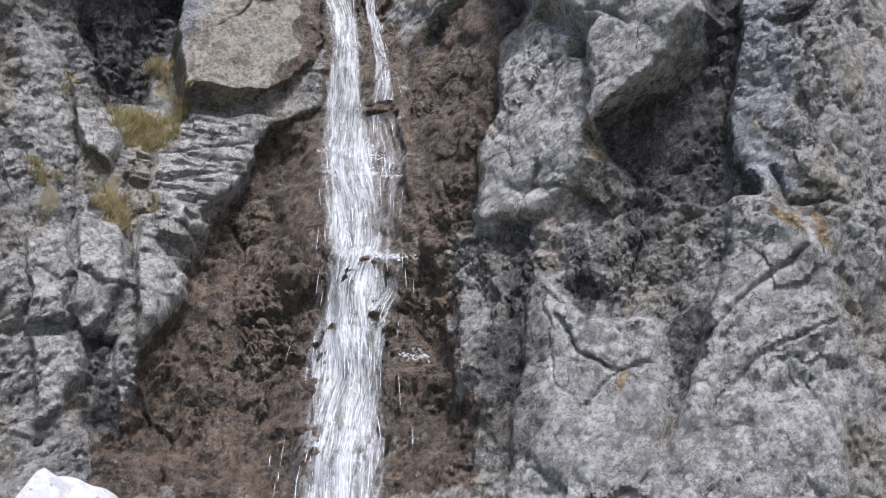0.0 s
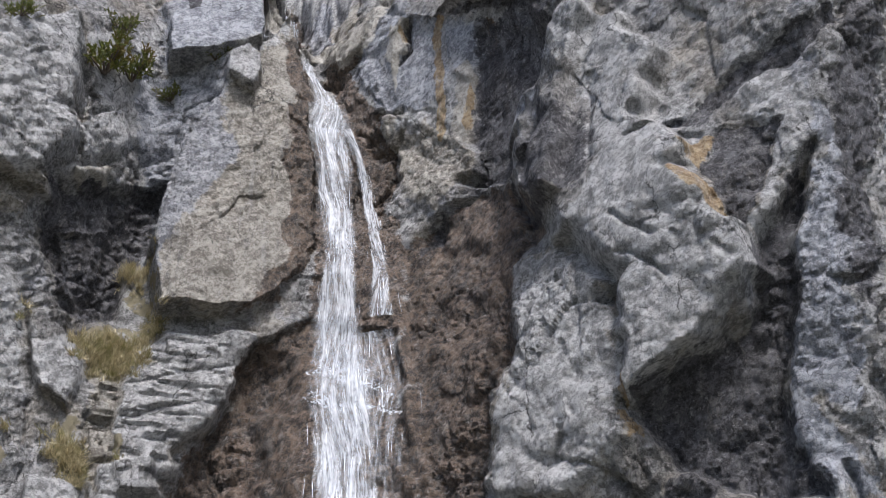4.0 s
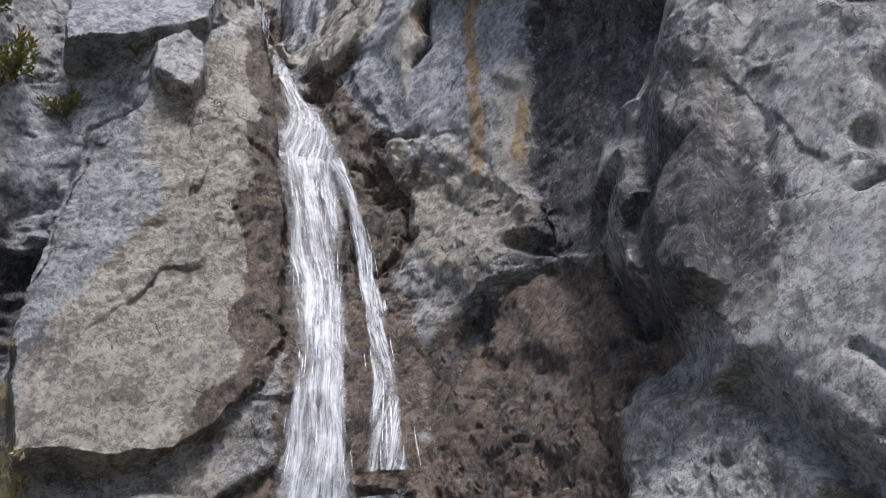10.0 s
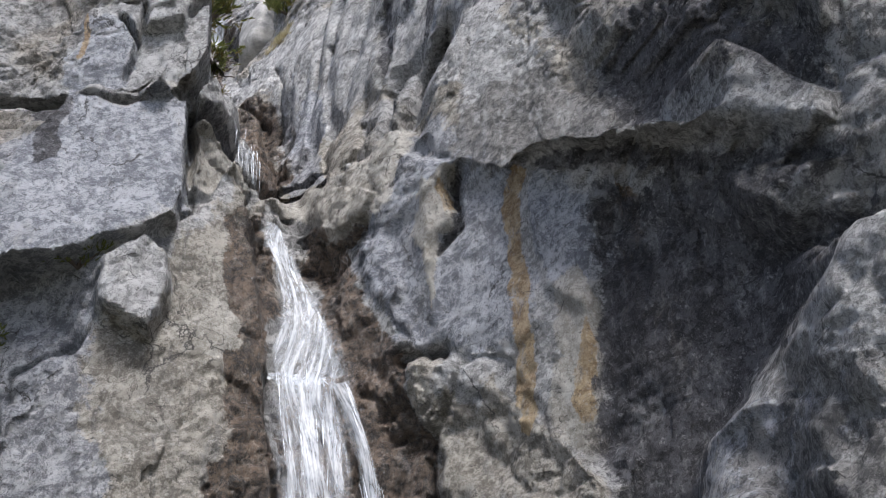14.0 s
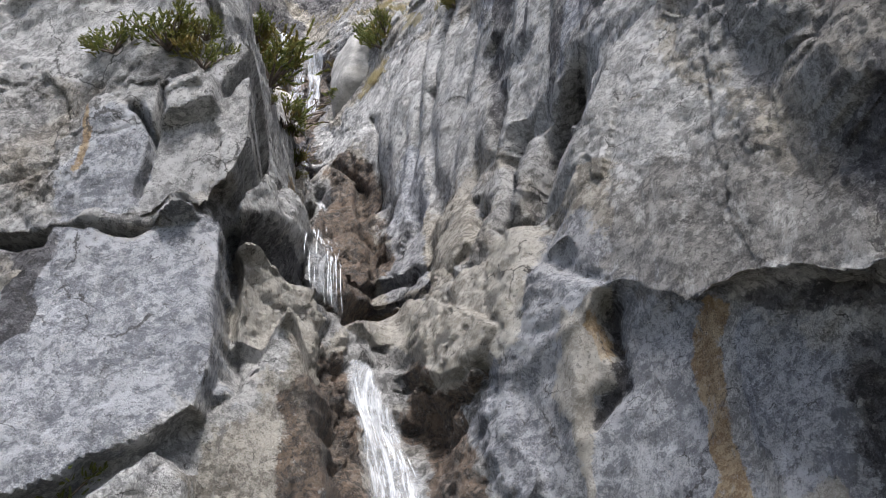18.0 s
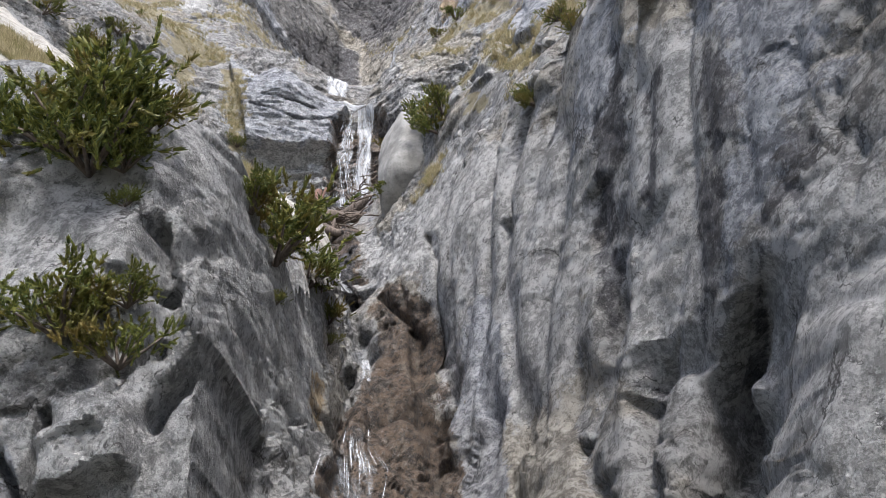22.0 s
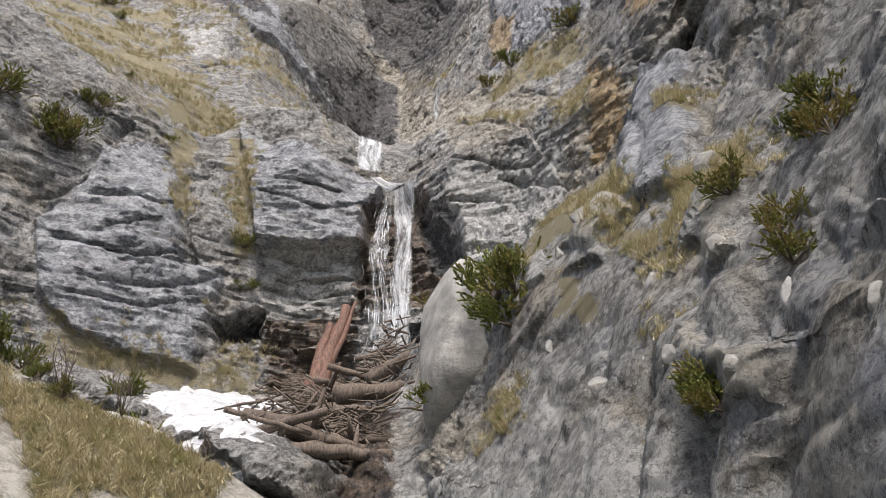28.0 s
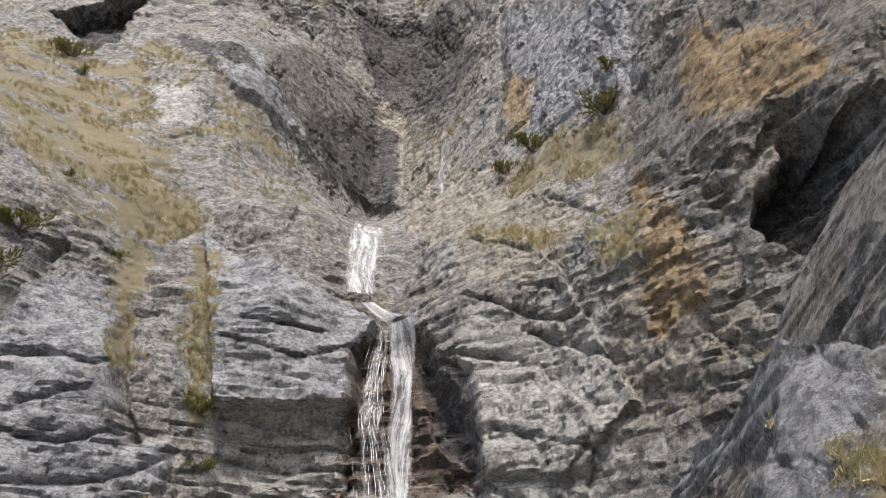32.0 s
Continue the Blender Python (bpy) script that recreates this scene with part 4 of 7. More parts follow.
cliff.block(0.4, 0.09, (-1.8, 33.1), (1.7, 34.3), (2, 31.6), (0.6, 30.6), (-1.1, 30))
cliff.groove(0.06, 0.2, (1.8, 34.7), (2.1, 31.7))
cliff.groove(0.05, 0.16, (-0.8, 26.2), (-0.5, 28.1), (0.6, 28.9))
cliff.patch("cream", 0.32, (4.5, 35.2), (5.3, 33.9), (5.9, 34.2), (6.3, 35), (6.1, 33.6), (5.8, 32.5), (4.9, 32.5), (4.5, 33.4))
cliff.patch("tan", 0.32, (1.9, 29.2), (2.7, 29.8), (3.6, 29.1), (3.1, 28.6), (2.3, 28.6))
cliff.patch("cream", 0.32, (1.9, 29.2), (2.7, 29.8), (3.6, 29.1), (3.1, 28.6), (2.3, 28.6))
cliff.patch("tan", 0.32, (1.6, 32), (2.8, 33.5), (3.3, 33.3), (3.6, 31.5), (2.6, 31), (1.9, 29.7))
cliff.block(0.35, 0.09, (4.5, 35.2), (5.3, 33.9), (5.7, 33), (5.4, 32.2), (4.6, 32.8))
cliff.groove(0.05, 0.16, (4.4, 33), (5.3, 32.2))
cliff.patch("brown", 0.24, (4.4, 33.3), (5.3, 32.1), (5.7, 30.3), (6.2, 29.1), (6.3, 28.5), (6.5, 26.4), (6.6, 24), (6.9, 23), (6, 23.1), (5.4, 26.5), (5.2, 28.1), (4.6, 31.2))
cliff.patch("brown", 0.24, (2.6, 31.6), (3.7, 33), (3.9, 29.4), (3.2, 29), (2.8, 30.3))
cliff.patch("brown", 0.24, (2.8, 26.8), (4, 28.2), (4.3, 23.1), (3.1, 23))
cliff.patch("blue", 0.48, (5.4, 32.2), (6.4, 34.8), (7.8, 32.4), (8, 29.9), (7.3, 29.7), (6.3, 29.3), (5.7, 30.7))
cliff.plane(0.2, 30.6, -1.42, 0.05, (6.0, 32.0), (7.0, 32.8), (8.8, 31.6), (9.3, 29), (9.0, 27.2), (8.6, 26.6), (7.2, 28.9), (6.4, 29))
cliff.plane(0.2, 27.8, -1.75, 0.05, (9.0, 31.6), (10.4, 30.5), (10.1, 28), (9.5, 25.7), (8.7, 25.1), (8.9, 27))
cliff.block(0.25, 0.09, (5.5, 32.1), (6.3, 34), (6.9, 32.8), (6.7, 31.2), (6.3, 29.6), (5.7, 30.7))
# shallow slit with painted shade inside
cliff.block(-0.2, 0.09, (6.9, 32.9), (7.1, 32.7), (7.1, 31.7), (6.7, 31.2), (6.8, 31.6), (7, 32))
cliff.patch("black", 0.192, (6.9, 32.9), (7.1, 32.7), (7.1, 31.7), (6.7, 31.2), (6.8, 31.6), (7, 32))
cliff.block(0.08, 0.09, (6.5, 32.5), (6.9, 32.9), (7.1, 32), (6.8, 31.7), (6.7, 30), (6.5, 31.6))
cliff.patch("cream", 0.192, (6.5, 32.5), (6.9, 32.9), (7.1, 32), (6.8, 31.7), (6.7, 30), (6.5, 31.6))
cliff.patch("ochre", 0.12, (6.8, 32.8), (7.1, 32.2), (6.9, 32.1))
cliff.block(0.2, 0.15, (6.3, 28.9), (7.3, 28.9), (7.8, 27.9), (8.6, 26.6), (8.4, 25.6), (7.8, 25), (7.5, 24.7), (7.1, 25), (6.7, 26.4), (6.4, 27.8))
cliff.patch("tan", 0.192, (6.3, 28.9), (7.3, 28.9), (7.8, 27.9), (8.6, 26.6), (8.4, 25.6), (7.8, 25), (7.5, 24.7), (7.1, 25), (6.7, 26.4), (6.4, 27.8))
cliff.groove(0.15, 0.7, (6.2, 29.1), (6.7, 29.2))
cliff.patch("ochre", 0.12, (7.7, 32.4), (7.9, 32.2), (8, 27.6), (7.9, 27.2), (7.8, 27.5))
cliff.patch("ochre", 0.12, (7.8, 32.3), (7.9, 32.2), (8, 27.7), (7.9, 27.7))
cliff.block(0.15, 0.09, (8, 32.2), (8.8, 31.4), (8.9, 30.1), (8.6, 29.4), (8.2, 29.8))
cliff.patch("pale", 0.192, (8, 32.2), (8.8, 31.4), (8.9, 30.1), (8.6, 29.4), (8.2, 29.8))
cliff.patch("blue", 0.192, (8, 32.2), (8.8, 31.4), (8.9, 30.1), (8.6, 29.4), (8.2, 29.8))
cliff.patch("tan", 0.192, (8.3, 29.7), (8.6, 30.1), (8.9, 29.2), (8.6, 27.2), (8.4, 27.1), (8.1, 27.7))
cliff.patch("cream", 0.192, (8.3, 29.7), (8.6, 30.1), (8.9, 29.2), (8.6, 27.2), (8.4, 27.1), (8.1, 27.7))
cliff.patch("ochre", 0.128, (9, 31.4), (9.2, 31.2), (9.3, 29.5), (9, 29), (9, 29.5))
cliff.patch("brown", 0.128, (9, 31.4), (9.2, 31.2), (9.3, 29.5), (9, 29), (9, 29.5))
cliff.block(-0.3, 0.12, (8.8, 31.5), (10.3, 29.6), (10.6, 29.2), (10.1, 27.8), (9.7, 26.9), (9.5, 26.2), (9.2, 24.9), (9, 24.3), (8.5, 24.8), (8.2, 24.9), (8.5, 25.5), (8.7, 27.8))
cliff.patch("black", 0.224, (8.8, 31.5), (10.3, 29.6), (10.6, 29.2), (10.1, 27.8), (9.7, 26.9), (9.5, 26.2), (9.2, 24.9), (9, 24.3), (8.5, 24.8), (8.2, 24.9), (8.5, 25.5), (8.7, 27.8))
RIGHT_BUTTRESS = ((10.8, 29.3), (10.5, 28.6), (10.1, 27.9), (9.8, 26.9), (9.6, 26.7), (9.4, 25.7), (9.2, 24.4), (9, 23.1), (9.1, 22.7), (9.1, 22.1), (9.4, 21.9), (11, 28.9), (10.9, 29.4))
cliff.block(0.8, 0.12, *RIGHT_BUTTRESS)
cliff.patch("pale", 0.224, (10.8, 29.3), (10.5, 28.6), (10.1, 27.9), (9.8, 26.9), (9.6, 26.7), (9.4, 25.7), (9.2, 24.4), (9, 23.1), (9.1, 22.7), (9.1, 22.1), (9.4, 21.9), (11, 28.9), (10.9, 29.4))
# slot in the buttress; black colour paints the shade in it
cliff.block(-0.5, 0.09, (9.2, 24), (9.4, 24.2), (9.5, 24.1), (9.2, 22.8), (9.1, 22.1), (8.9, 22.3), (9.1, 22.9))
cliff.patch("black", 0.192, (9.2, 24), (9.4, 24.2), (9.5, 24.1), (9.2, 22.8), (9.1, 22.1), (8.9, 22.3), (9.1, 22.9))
cliff.groove(0.072, 0.2, (9.7, 26.5), (9.6, 25.4), (9.5, 25.1))
cliff.groove(0.06, 0.16, (10.2, 27.2), (10, 25.6), (9.7, 24.8))
cliff.patch("blue", 0.48, (9.6, 26.7), (10.2, 27.2), (9.5, 24), (9.3, 24.1), (9.2, 24.4))
cliff.block(0.12, 0.25, (7.8, 24.2), (8.2, 24.6), (8.5, 24.6), (8.7, 24.6), (8.9, 24.2), (9, 23.6), (9, 22.8), (9, 22.2), (7.4, 22.9))
cliff.patch("brown", 0.28, (7.8, 24.2), (8.2, 24.6), (8.5, 24.6), (8.7, 24.6), (8.9, 24.2), (9, 23.6), (9, 22.8), (9, 22.2), (7.4, 22.9))
# two narrow slots beside the dome, shade painted into both
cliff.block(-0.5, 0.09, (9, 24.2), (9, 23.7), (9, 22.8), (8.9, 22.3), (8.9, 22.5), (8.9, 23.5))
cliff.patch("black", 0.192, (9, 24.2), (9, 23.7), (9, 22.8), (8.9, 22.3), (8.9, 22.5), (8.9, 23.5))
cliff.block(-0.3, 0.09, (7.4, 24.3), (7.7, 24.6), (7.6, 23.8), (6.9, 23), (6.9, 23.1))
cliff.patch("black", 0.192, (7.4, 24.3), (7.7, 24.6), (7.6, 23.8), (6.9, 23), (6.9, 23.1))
ROOF = ((7.7, 32.5), (8, 32.4), (9.1, 31.8), (10, 31.1), (10.5, 30.5), (10.5, 31.1), (10, 32.3), (9.1, 33.2), (7.9, 33.6), (7.6, 33.2))
cliff.block(0.6, 0.09, *ROOF)
UPPER_ROOF = ((9.9, 33.6), (10.3, 33), (10.5, 32.2), (10.6, 33.2), (9.9, 34.1))
cliff.block(0.8, 0.09, *UPPER_ROOF)
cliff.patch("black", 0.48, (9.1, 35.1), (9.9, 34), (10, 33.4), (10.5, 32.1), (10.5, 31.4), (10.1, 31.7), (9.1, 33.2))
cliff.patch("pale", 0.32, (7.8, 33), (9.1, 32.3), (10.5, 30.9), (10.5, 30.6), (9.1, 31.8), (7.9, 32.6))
# the roof's thin shadow line, painted on the wall just below it
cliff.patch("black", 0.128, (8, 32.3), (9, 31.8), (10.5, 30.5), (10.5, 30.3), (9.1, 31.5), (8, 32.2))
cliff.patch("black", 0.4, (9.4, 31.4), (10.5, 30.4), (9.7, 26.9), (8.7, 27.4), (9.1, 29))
cliff.patch("tan", 0.192, (10, 30.6), (10.2, 30.4), (10.3, 30.1), (10.2, 29.9), (10, 30.3))
cliff.block(0.6, 0.09, (10, 30.6), (10.3, 30.5), (10.5, 30.1), (10.3, 29.3), (10.2, 29.8), (10.1, 30.1))
cliff.patch("tan", 0.64, (6.4, 34.2), (7.4, 36.2), (8, 36.3), (9, 34.1), (9.1, 31.9), (8, 32.6), (6.8, 32.8))
cliff.patch("pale", 0.48, (8, 34.4), (9, 33.3), (9.1, 31.9), (8.1, 32.5))
cliff.patch("blue", 0.48, (6.8, 31.9), (7.7, 32.3), (8, 29.4), (7.3, 28.9), (6.7, 29.6))
cliff.groove(0.09, 1.1, (-2, 33.9), (-0.6, 34), (0.4, 33.9), (1.4, 33.9), (1.9, 34.4))
UPPER_BLOCK = ((-0.8, 34.3), (0.5, 34.3), (1.7, 34.7), (2, 35.6), (1.9, 37.4), (1.4, 37.1), (0.6, 36.5), (-0.5, 36.5), (-0.8, 35.2))
cliff.plane(0.06, 32.7, -0.2, 0.05, *UPPER_BLOCK)
cliff.patch("pale", 0.192, (-0.8, 34.3), (0.5, 34.3), (1.7, 34.7), (2, 35.6), (1.9, 37.4), (1.4, 37.1), (0.6, 36.5), (-0.5, 36.5), (-0.8, 35.2))
cliff.patch("blue", 0.24, (-0.6, 36.3), (0.2, 36.2), (0.5, 35.7), (0.5, 34.4), (-0.6, 34.3), (-0.8, 34.8))
cliff.patch("ochre", 0.12, (-0.6, 36.3), (-0.5, 36.3), (-0.5, 35.2), (-0.6, 35.1))
cliff.groove(0.06, 0.4, (0.1, 36.2), (0.5, 35.7), (0.6, 36.5))
cliff.groove(0.06, 0.3, (0.5, 35.7), (0.4, 34.7))
cliff.groove(0.1, 0.5, (1.5, 36.5), (1.9, 37))
LOWER_BLOCK = ((-0.5, 33.9), (0.6, 33.9), (1.7, 34.2), (1.9, 32.3), (1.8, 31.2), (0.5, 30.4), (-1.2, 29.6), (-1.4, 31.5), (-0.9, 33.2))
cliff.plane(0.06, 31.7, 0.0, 0.32, *LOWER_BLOCK)
cliff.patch("blue", 0.32, (-0.5, 33.9), (0.6, 33.9), (1.7, 34.2), (1.9, 32.3), (1.9, 31.6), (-0.7, 31.5), (-0.7, 33.2))
cliff.groove(0.1, 0.6, (1.8, 34), (1.9, 32.4))
cliff.patch("black", 0.32, (-1.4, 33.9), (-0.5, 33.9), (-0.6, 33.2), (-0.9, 32.6))
cliff.patch("black", 0.192, (-1.2, 33.9), (-0.6, 33.8), (-0.4, 32.2), (-0.8, 32))
CHOCK_BLOCK = ((1.9, 34.5), (2.1, 35.7), (2.4, 36.2), (2.7, 36.9), (2.7, 35.3), (2.5, 34.8), (2, 34.3))
cliff.block(0.5, 0.09, *CHOCK_BLOCK)
cliff.patch("pale", 0.192, (1.9, 34.5), (2.1, 35.7), (2.4, 36.2), (2.7, 36.9), (2.7, 35.3), (2.5, 34.8), (2, 34.3))
# hollow under the chock block, shade painted black
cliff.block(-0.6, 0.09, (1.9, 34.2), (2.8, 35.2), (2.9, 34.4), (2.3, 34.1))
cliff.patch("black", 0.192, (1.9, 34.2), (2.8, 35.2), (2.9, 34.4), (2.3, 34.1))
cliff.block(0.5, 0.09, (1.9, 34.4), (2.7, 38.5), (2.8, 35.1), (2.4, 34.1), (2, 33.9))
cliff.block(0.3, 0.09, (1.9, 34), (3, 34.4), (3.3, 33.8), (3, 32.8), (1.9, 32.4), (1.9, 33.3))
cliff.patch("cream", 0.192, (1.9, 34), (3, 34.4), (3.3, 33.8), (3, 32.8), (1.9, 32.4), (1.9, 33.3))
cliff.block(0.3, 0.09, (3.6, 34.1), (4.6, 34.9), (5.2, 34.8), (5.7, 34.8), (6.4, 35.3), (6.2, 34.2), (5.9, 33.1), (5.7, 32.5), (5.4, 32.3), (4.6, 32.6), (4.3, 33.9))
cliff.patch("cream", 0.192, (3.6, 34.1), (4.6, 34.9), (5.2, 34.8), (5.7, 34.8), (6.4, 35.3), (6.2, 34.2), (5.9, 33.1), (5.7, 32.5), (5.4, 32.3), (4.6, 32.6), (4.3, 33.9))
cliff.patch("tan", 0.32, (1.9, 32.3), (3, 32.7), (3.6, 33.8), (3.7, 33.4), (3.7, 32.1), (2, 31.7))
cliff.patch("brown", 0.24, (3.2, 33), (3.7, 33.4), (3.8, 32.1), (3.3, 32))
cliff.patch("brown", 0.32, (4.5, 32.8), (5.5, 32.3), (5.4, 31.9), (4.5, 32.2))
cliff.groove(0.07, 0.35, (4.4, 32.8), (4.9, 32.6), (5.6, 32.5))
cliff.block(-0.9, 0.09, (3.2, 34.4), (4.1, 35.3), (4.8, 34.9), (4.5, 34.8), (3.6, 34.1))
cliff.patch("brown", 0.192, (3.2, 34.4), (4.1, 35.3), (4.8, 34.9), (4.5, 34.8), (3.6, 34.1))
# small alcove at the gorge foot, darkened with painted shade
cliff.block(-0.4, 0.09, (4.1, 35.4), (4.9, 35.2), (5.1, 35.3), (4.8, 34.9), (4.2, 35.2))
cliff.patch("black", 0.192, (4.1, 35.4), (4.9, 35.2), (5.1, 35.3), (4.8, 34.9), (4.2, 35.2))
cliff.patch("brown", 0.32, (3, 39), (3.7, 37.9), (4.2, 37.8), (4.2, 35.1), (3.4, 34.4), (3.2, 35.2))
cliff.patch("tan", 0.48, (2.7, 50.1), (4.4, 46.2), (5.7, 44.3), (6.5, 42.4), (5.8, 35.5), (5.2, 34.8), (4.2, 35.2), (3.5, 36.8), (3.1, 39.5))
cliff.patch("blue", 0.24, (4.9, 42.2), (5.5, 40.9), (5, 35.1), (4.4, 35.9))
cliff.patch("brown", 0.32, (2.5, 39.9), (3.6, 40.4), (4.6, 40), (4.6, 37.5), (4.4, 36.8), (3.5, 36.4), (2.9, 35.8), (2.6, 37.8))
# long low alcove; its shade is put in as black colour
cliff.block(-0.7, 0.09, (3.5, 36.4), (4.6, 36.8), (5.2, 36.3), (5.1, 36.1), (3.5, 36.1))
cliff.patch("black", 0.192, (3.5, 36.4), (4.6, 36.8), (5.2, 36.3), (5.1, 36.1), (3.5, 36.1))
cliff.groove(0.09, 0.4, (5.6, 43), (5.5, 38.8), (5.1, 35.6))
cliff.groove(0.09, 0.4, (4.4, 43.1), (4.2, 35.7))
cliff.groove(0.09, 0.4, (3.7, 42.2), (4.3, 39.3))
cliff.groove(0.09, 0.4, (6, 36.9), (5.7, 35.6), (5.4, 35.2))
cliff.groove(0.09, 0.4, (6.5, 37.8), (6.1, 35.7))
cliff.groove(0.09, 0.4, (7.1, 40.1), (6.8, 38))
cliff.groove(0.09, 0.4, (6.5, 41.6), (6.4, 38.9))
cliff.groove(0.16, 0.9, (7.5, 39.1), (7.2, 37.8), (6.8, 36.7), (6.4, 35.7), (6.2, 35.2))
BULGE = ((7.1, 36.7), (6.6, 36), (6.3, 34.8), (6.1, 33.5), (6, 31.8), (7.6, 31.4), (7.7, 32.4), (8.2, 32.3), (8.5, 35.2), (8, 37.1), (7.7, 38), (7.4, 37.7))
cliff.plane(0.08, 30.35, -1.2, 0.25, (6.4, 34.2), (6.7, 35.8), (7.3, 37.4), (7.9, 38), (8.6, 36.5), (8.9, 34.5), (9.6, 33.4), (9.8, 31.6), (9.1, 31.9), (8, 32.5), (7.6, 32.6), (6.9, 33))
cliff.patch("tan", 0.392, (7.1, 36.7), (6.6, 36), (6.3, 34.8), (6.1, 33.5), (6, 31.8), (7.6, 31.4), (7.7, 32.4), (8.2, 32.3), (8.5, 35.2), (8, 37.1), (7.7, 38), (7.4, 37.7))
cliff.patch("pale", 0.4, (7.8, 34.7), (8, 34.4), (8.2, 33), (8.2, 32.6), (7.9, 33), (7.7, 33.4))
cliff.patch("pale", 0.64, (7.6, 37.9), (8.4, 35), (8.2, 32.4), (7.6, 32.9), (7.2, 34.5))
cliff.patch("pale", 0.48, (7.1, 36.8), (7.5, 36.3), (7.9, 35.7), (7.8, 34.8), (7.3, 35.3), (6.8, 35.3))
cliff.patch("blue", 0.48, (7.1, 32.6), (7.7, 32.4), (7.8, 31.3), (7.1, 31.5))
cliff.block(0.08, 0.09, (6.5, 32.9), (6.6, 32.6), (6.9, 32.6), (7, 32), (7, 31.8), (6.7, 31.6), (6.6, 32.1))
cliff.patch("cream", 0.192, (6.5, 32.9), (6.6, 32.6), (6.9, 32.6), (7, 32), (7, 31.8), (6.7, 31.6), (6.6, 32.1))
cliff.patch("ochre", 0.12, (6.8, 32.7), (6.9, 32.5), (7, 32), (7, 32.1))
# slit behind the flake, its dark inside painted
cliff.block(-0.15, 0.09, (6.9, 32.9), (7, 32.9), (7.1, 32), (7, 32.2))
cliff.patch("black", 0.192, (6.9, 32.9), (7, 32.9), (7.1, 32), (7, 32.2))
cliff.patch("flute", 0.6, (7, 47.6), (8, 41.9), (7.1, 37.5), (3.3, 38.9), (3.4, 44.7), (5.6, 46.1))
# slots between the flutes: barely cut, their shade painted black
cliff.block(-0.12, 0.09, (7.4, 42), (7.5, 41.4), (7.1, 38.9), (6.9, 38.2), (7, 39))
cliff.patch("black", 0.192, (7.4, 42), (7.5, 41.4), (7.1, 38.9), (6.9, 38.2), (7, 39))
cliff.block(-0.12, 0.09, (6.5, 38), (6.5, 37.6), (6.3, 36.6), (6.3, 36.8))
cliff.patch("black", 0.192, (6.5, 38), (6.5, 37.6), (6.3, 36.6), (6.3, 36.8))
cliff.block(-0.12, 0.09, (7.6, 39.9), (7.8, 39.5), (7.7, 39.2), (7.6, 39.4))
cliff.patch("black", 0.192, (7.6, 39.9), (7.8, 39.5), (7.7, 39.2), (7.6, 39.4))
cliff.block(-0.12, 0.09, (6.6, 42.9), (6.7, 42.6), (6.6, 41), (6.3, 39.1), (6.4, 41.1))
cliff.patch("black", 0.192, (6.6, 42.9), (6.7, 42.6), (6.6, 41), (6.3, 39.1), (6.4, 41.1))
cliff.block(-0.12, 0.09, (7, 41.9), (7, 42), (6.8, 40.6), (6.8, 40.6))
cliff.patch("black", 0.192, (7, 41.9), (7, 42), (6.8, 40.6), (6.8, 40.6))
cliff.groove(0.13, 0.8, (7.5, 39.5), (7.3, 38.5), (7.1, 37.9), (6.8, 36.8), (6.7, 36.2), (6.3, 35.6), (6.1, 35.5))
cliff.groove(0.08, 0.4, (6, 37.6), (5.9, 36.3))
cliff.groove(0.1, 0.5, (6.9, 44.4), (6.6, 40.8), (6.4, 38.9))
cliff.groove(0.1, 0.5, (6.8, 40.3), (6.7, 39.1), (6.6, 38))
cliff.patch("pale", 0.28, (7.2, 38.1), (7.6, 39), (7.8, 39.2), (8.1, 38.5), (7.5, 36), (7.1, 36.5), (6.8, 36.6))
cliff.patch("pale", 0.224, (6.7, 36.3), (7, 36.4), (7.5, 35.9), (7.3, 34.9), (6.3, 35.4), (6.5, 35.9))
# further slots of this wall, again shaded by black colour
cliff.block(-0.12, 0.09, (7.4, 42.3), (7.5, 42), (7.4, 40.6), (7.1, 39.3), (6.9, 38.4), (6.9, 38.3), (7, 39.2))
cliff.patch("black", 0.192, (7.4, 42.3), (7.5, 42), (7.4, 40.6), (7.1, 39.3), (6.9, 38.4), (6.9, 38.3), (7, 39.2))
cliff.block(-0.12, 0.09, (7.6, 39.5), (7.6, 39.4), (7.3, 38.4), (7.1, 37.6), (7, 37.6), (7.3, 38.5))
cliff.patch("black", 0.192, (7.6, 39.5), (7.6, 39.4), (7.3, 38.4), (7.1, 37.6), (7, 37.6), (7.3, 38.5))
cliff.block(-0.12, 0.09, (6.8, 43.5), (6.9, 43.3), (6.5, 40.6), (6.4, 40.7))
cliff.patch("black", 0.192, (6.8, 43.5), (6.9, 43.3), (6.5, 40.6), (6.4, 40.7))
cliff.block(-0.12, 0.09, (7, 42.4), (7.1, 42.2), (6.9, 40.8), (6.8, 40.2))
cliff.patch("black", 0.192, (7, 42.4), (7.1, 42.2), (6.9, 40.8), (6.8, 40.2))
cliff.block(-0.12, 0.09, (7.7, 40), (7.8, 39.9), (7.7, 39.3), (7.6, 39.5))
cliff.patch("black", 0.192, (7.7, 40), (7.8, 39.9), (7.7, 39.3), (7.6, 39.5))
WALL_NOSE = ((7.2, 46.8), (7.5, 46.5), (7.4, 44.2), (7.3, 43.2), (7.2, 42.9), (7.1, 42.8), (6.9, 43.5), (6.9, 44.9))
cliff.block(0.4, 0.12, *WALL_NOSE)
cliff.patch("tan", 0.32, (7, 45.3), (7.4, 43.3), (7.2, 42.9), (7.1, 42.8), (6.9, 43.5))
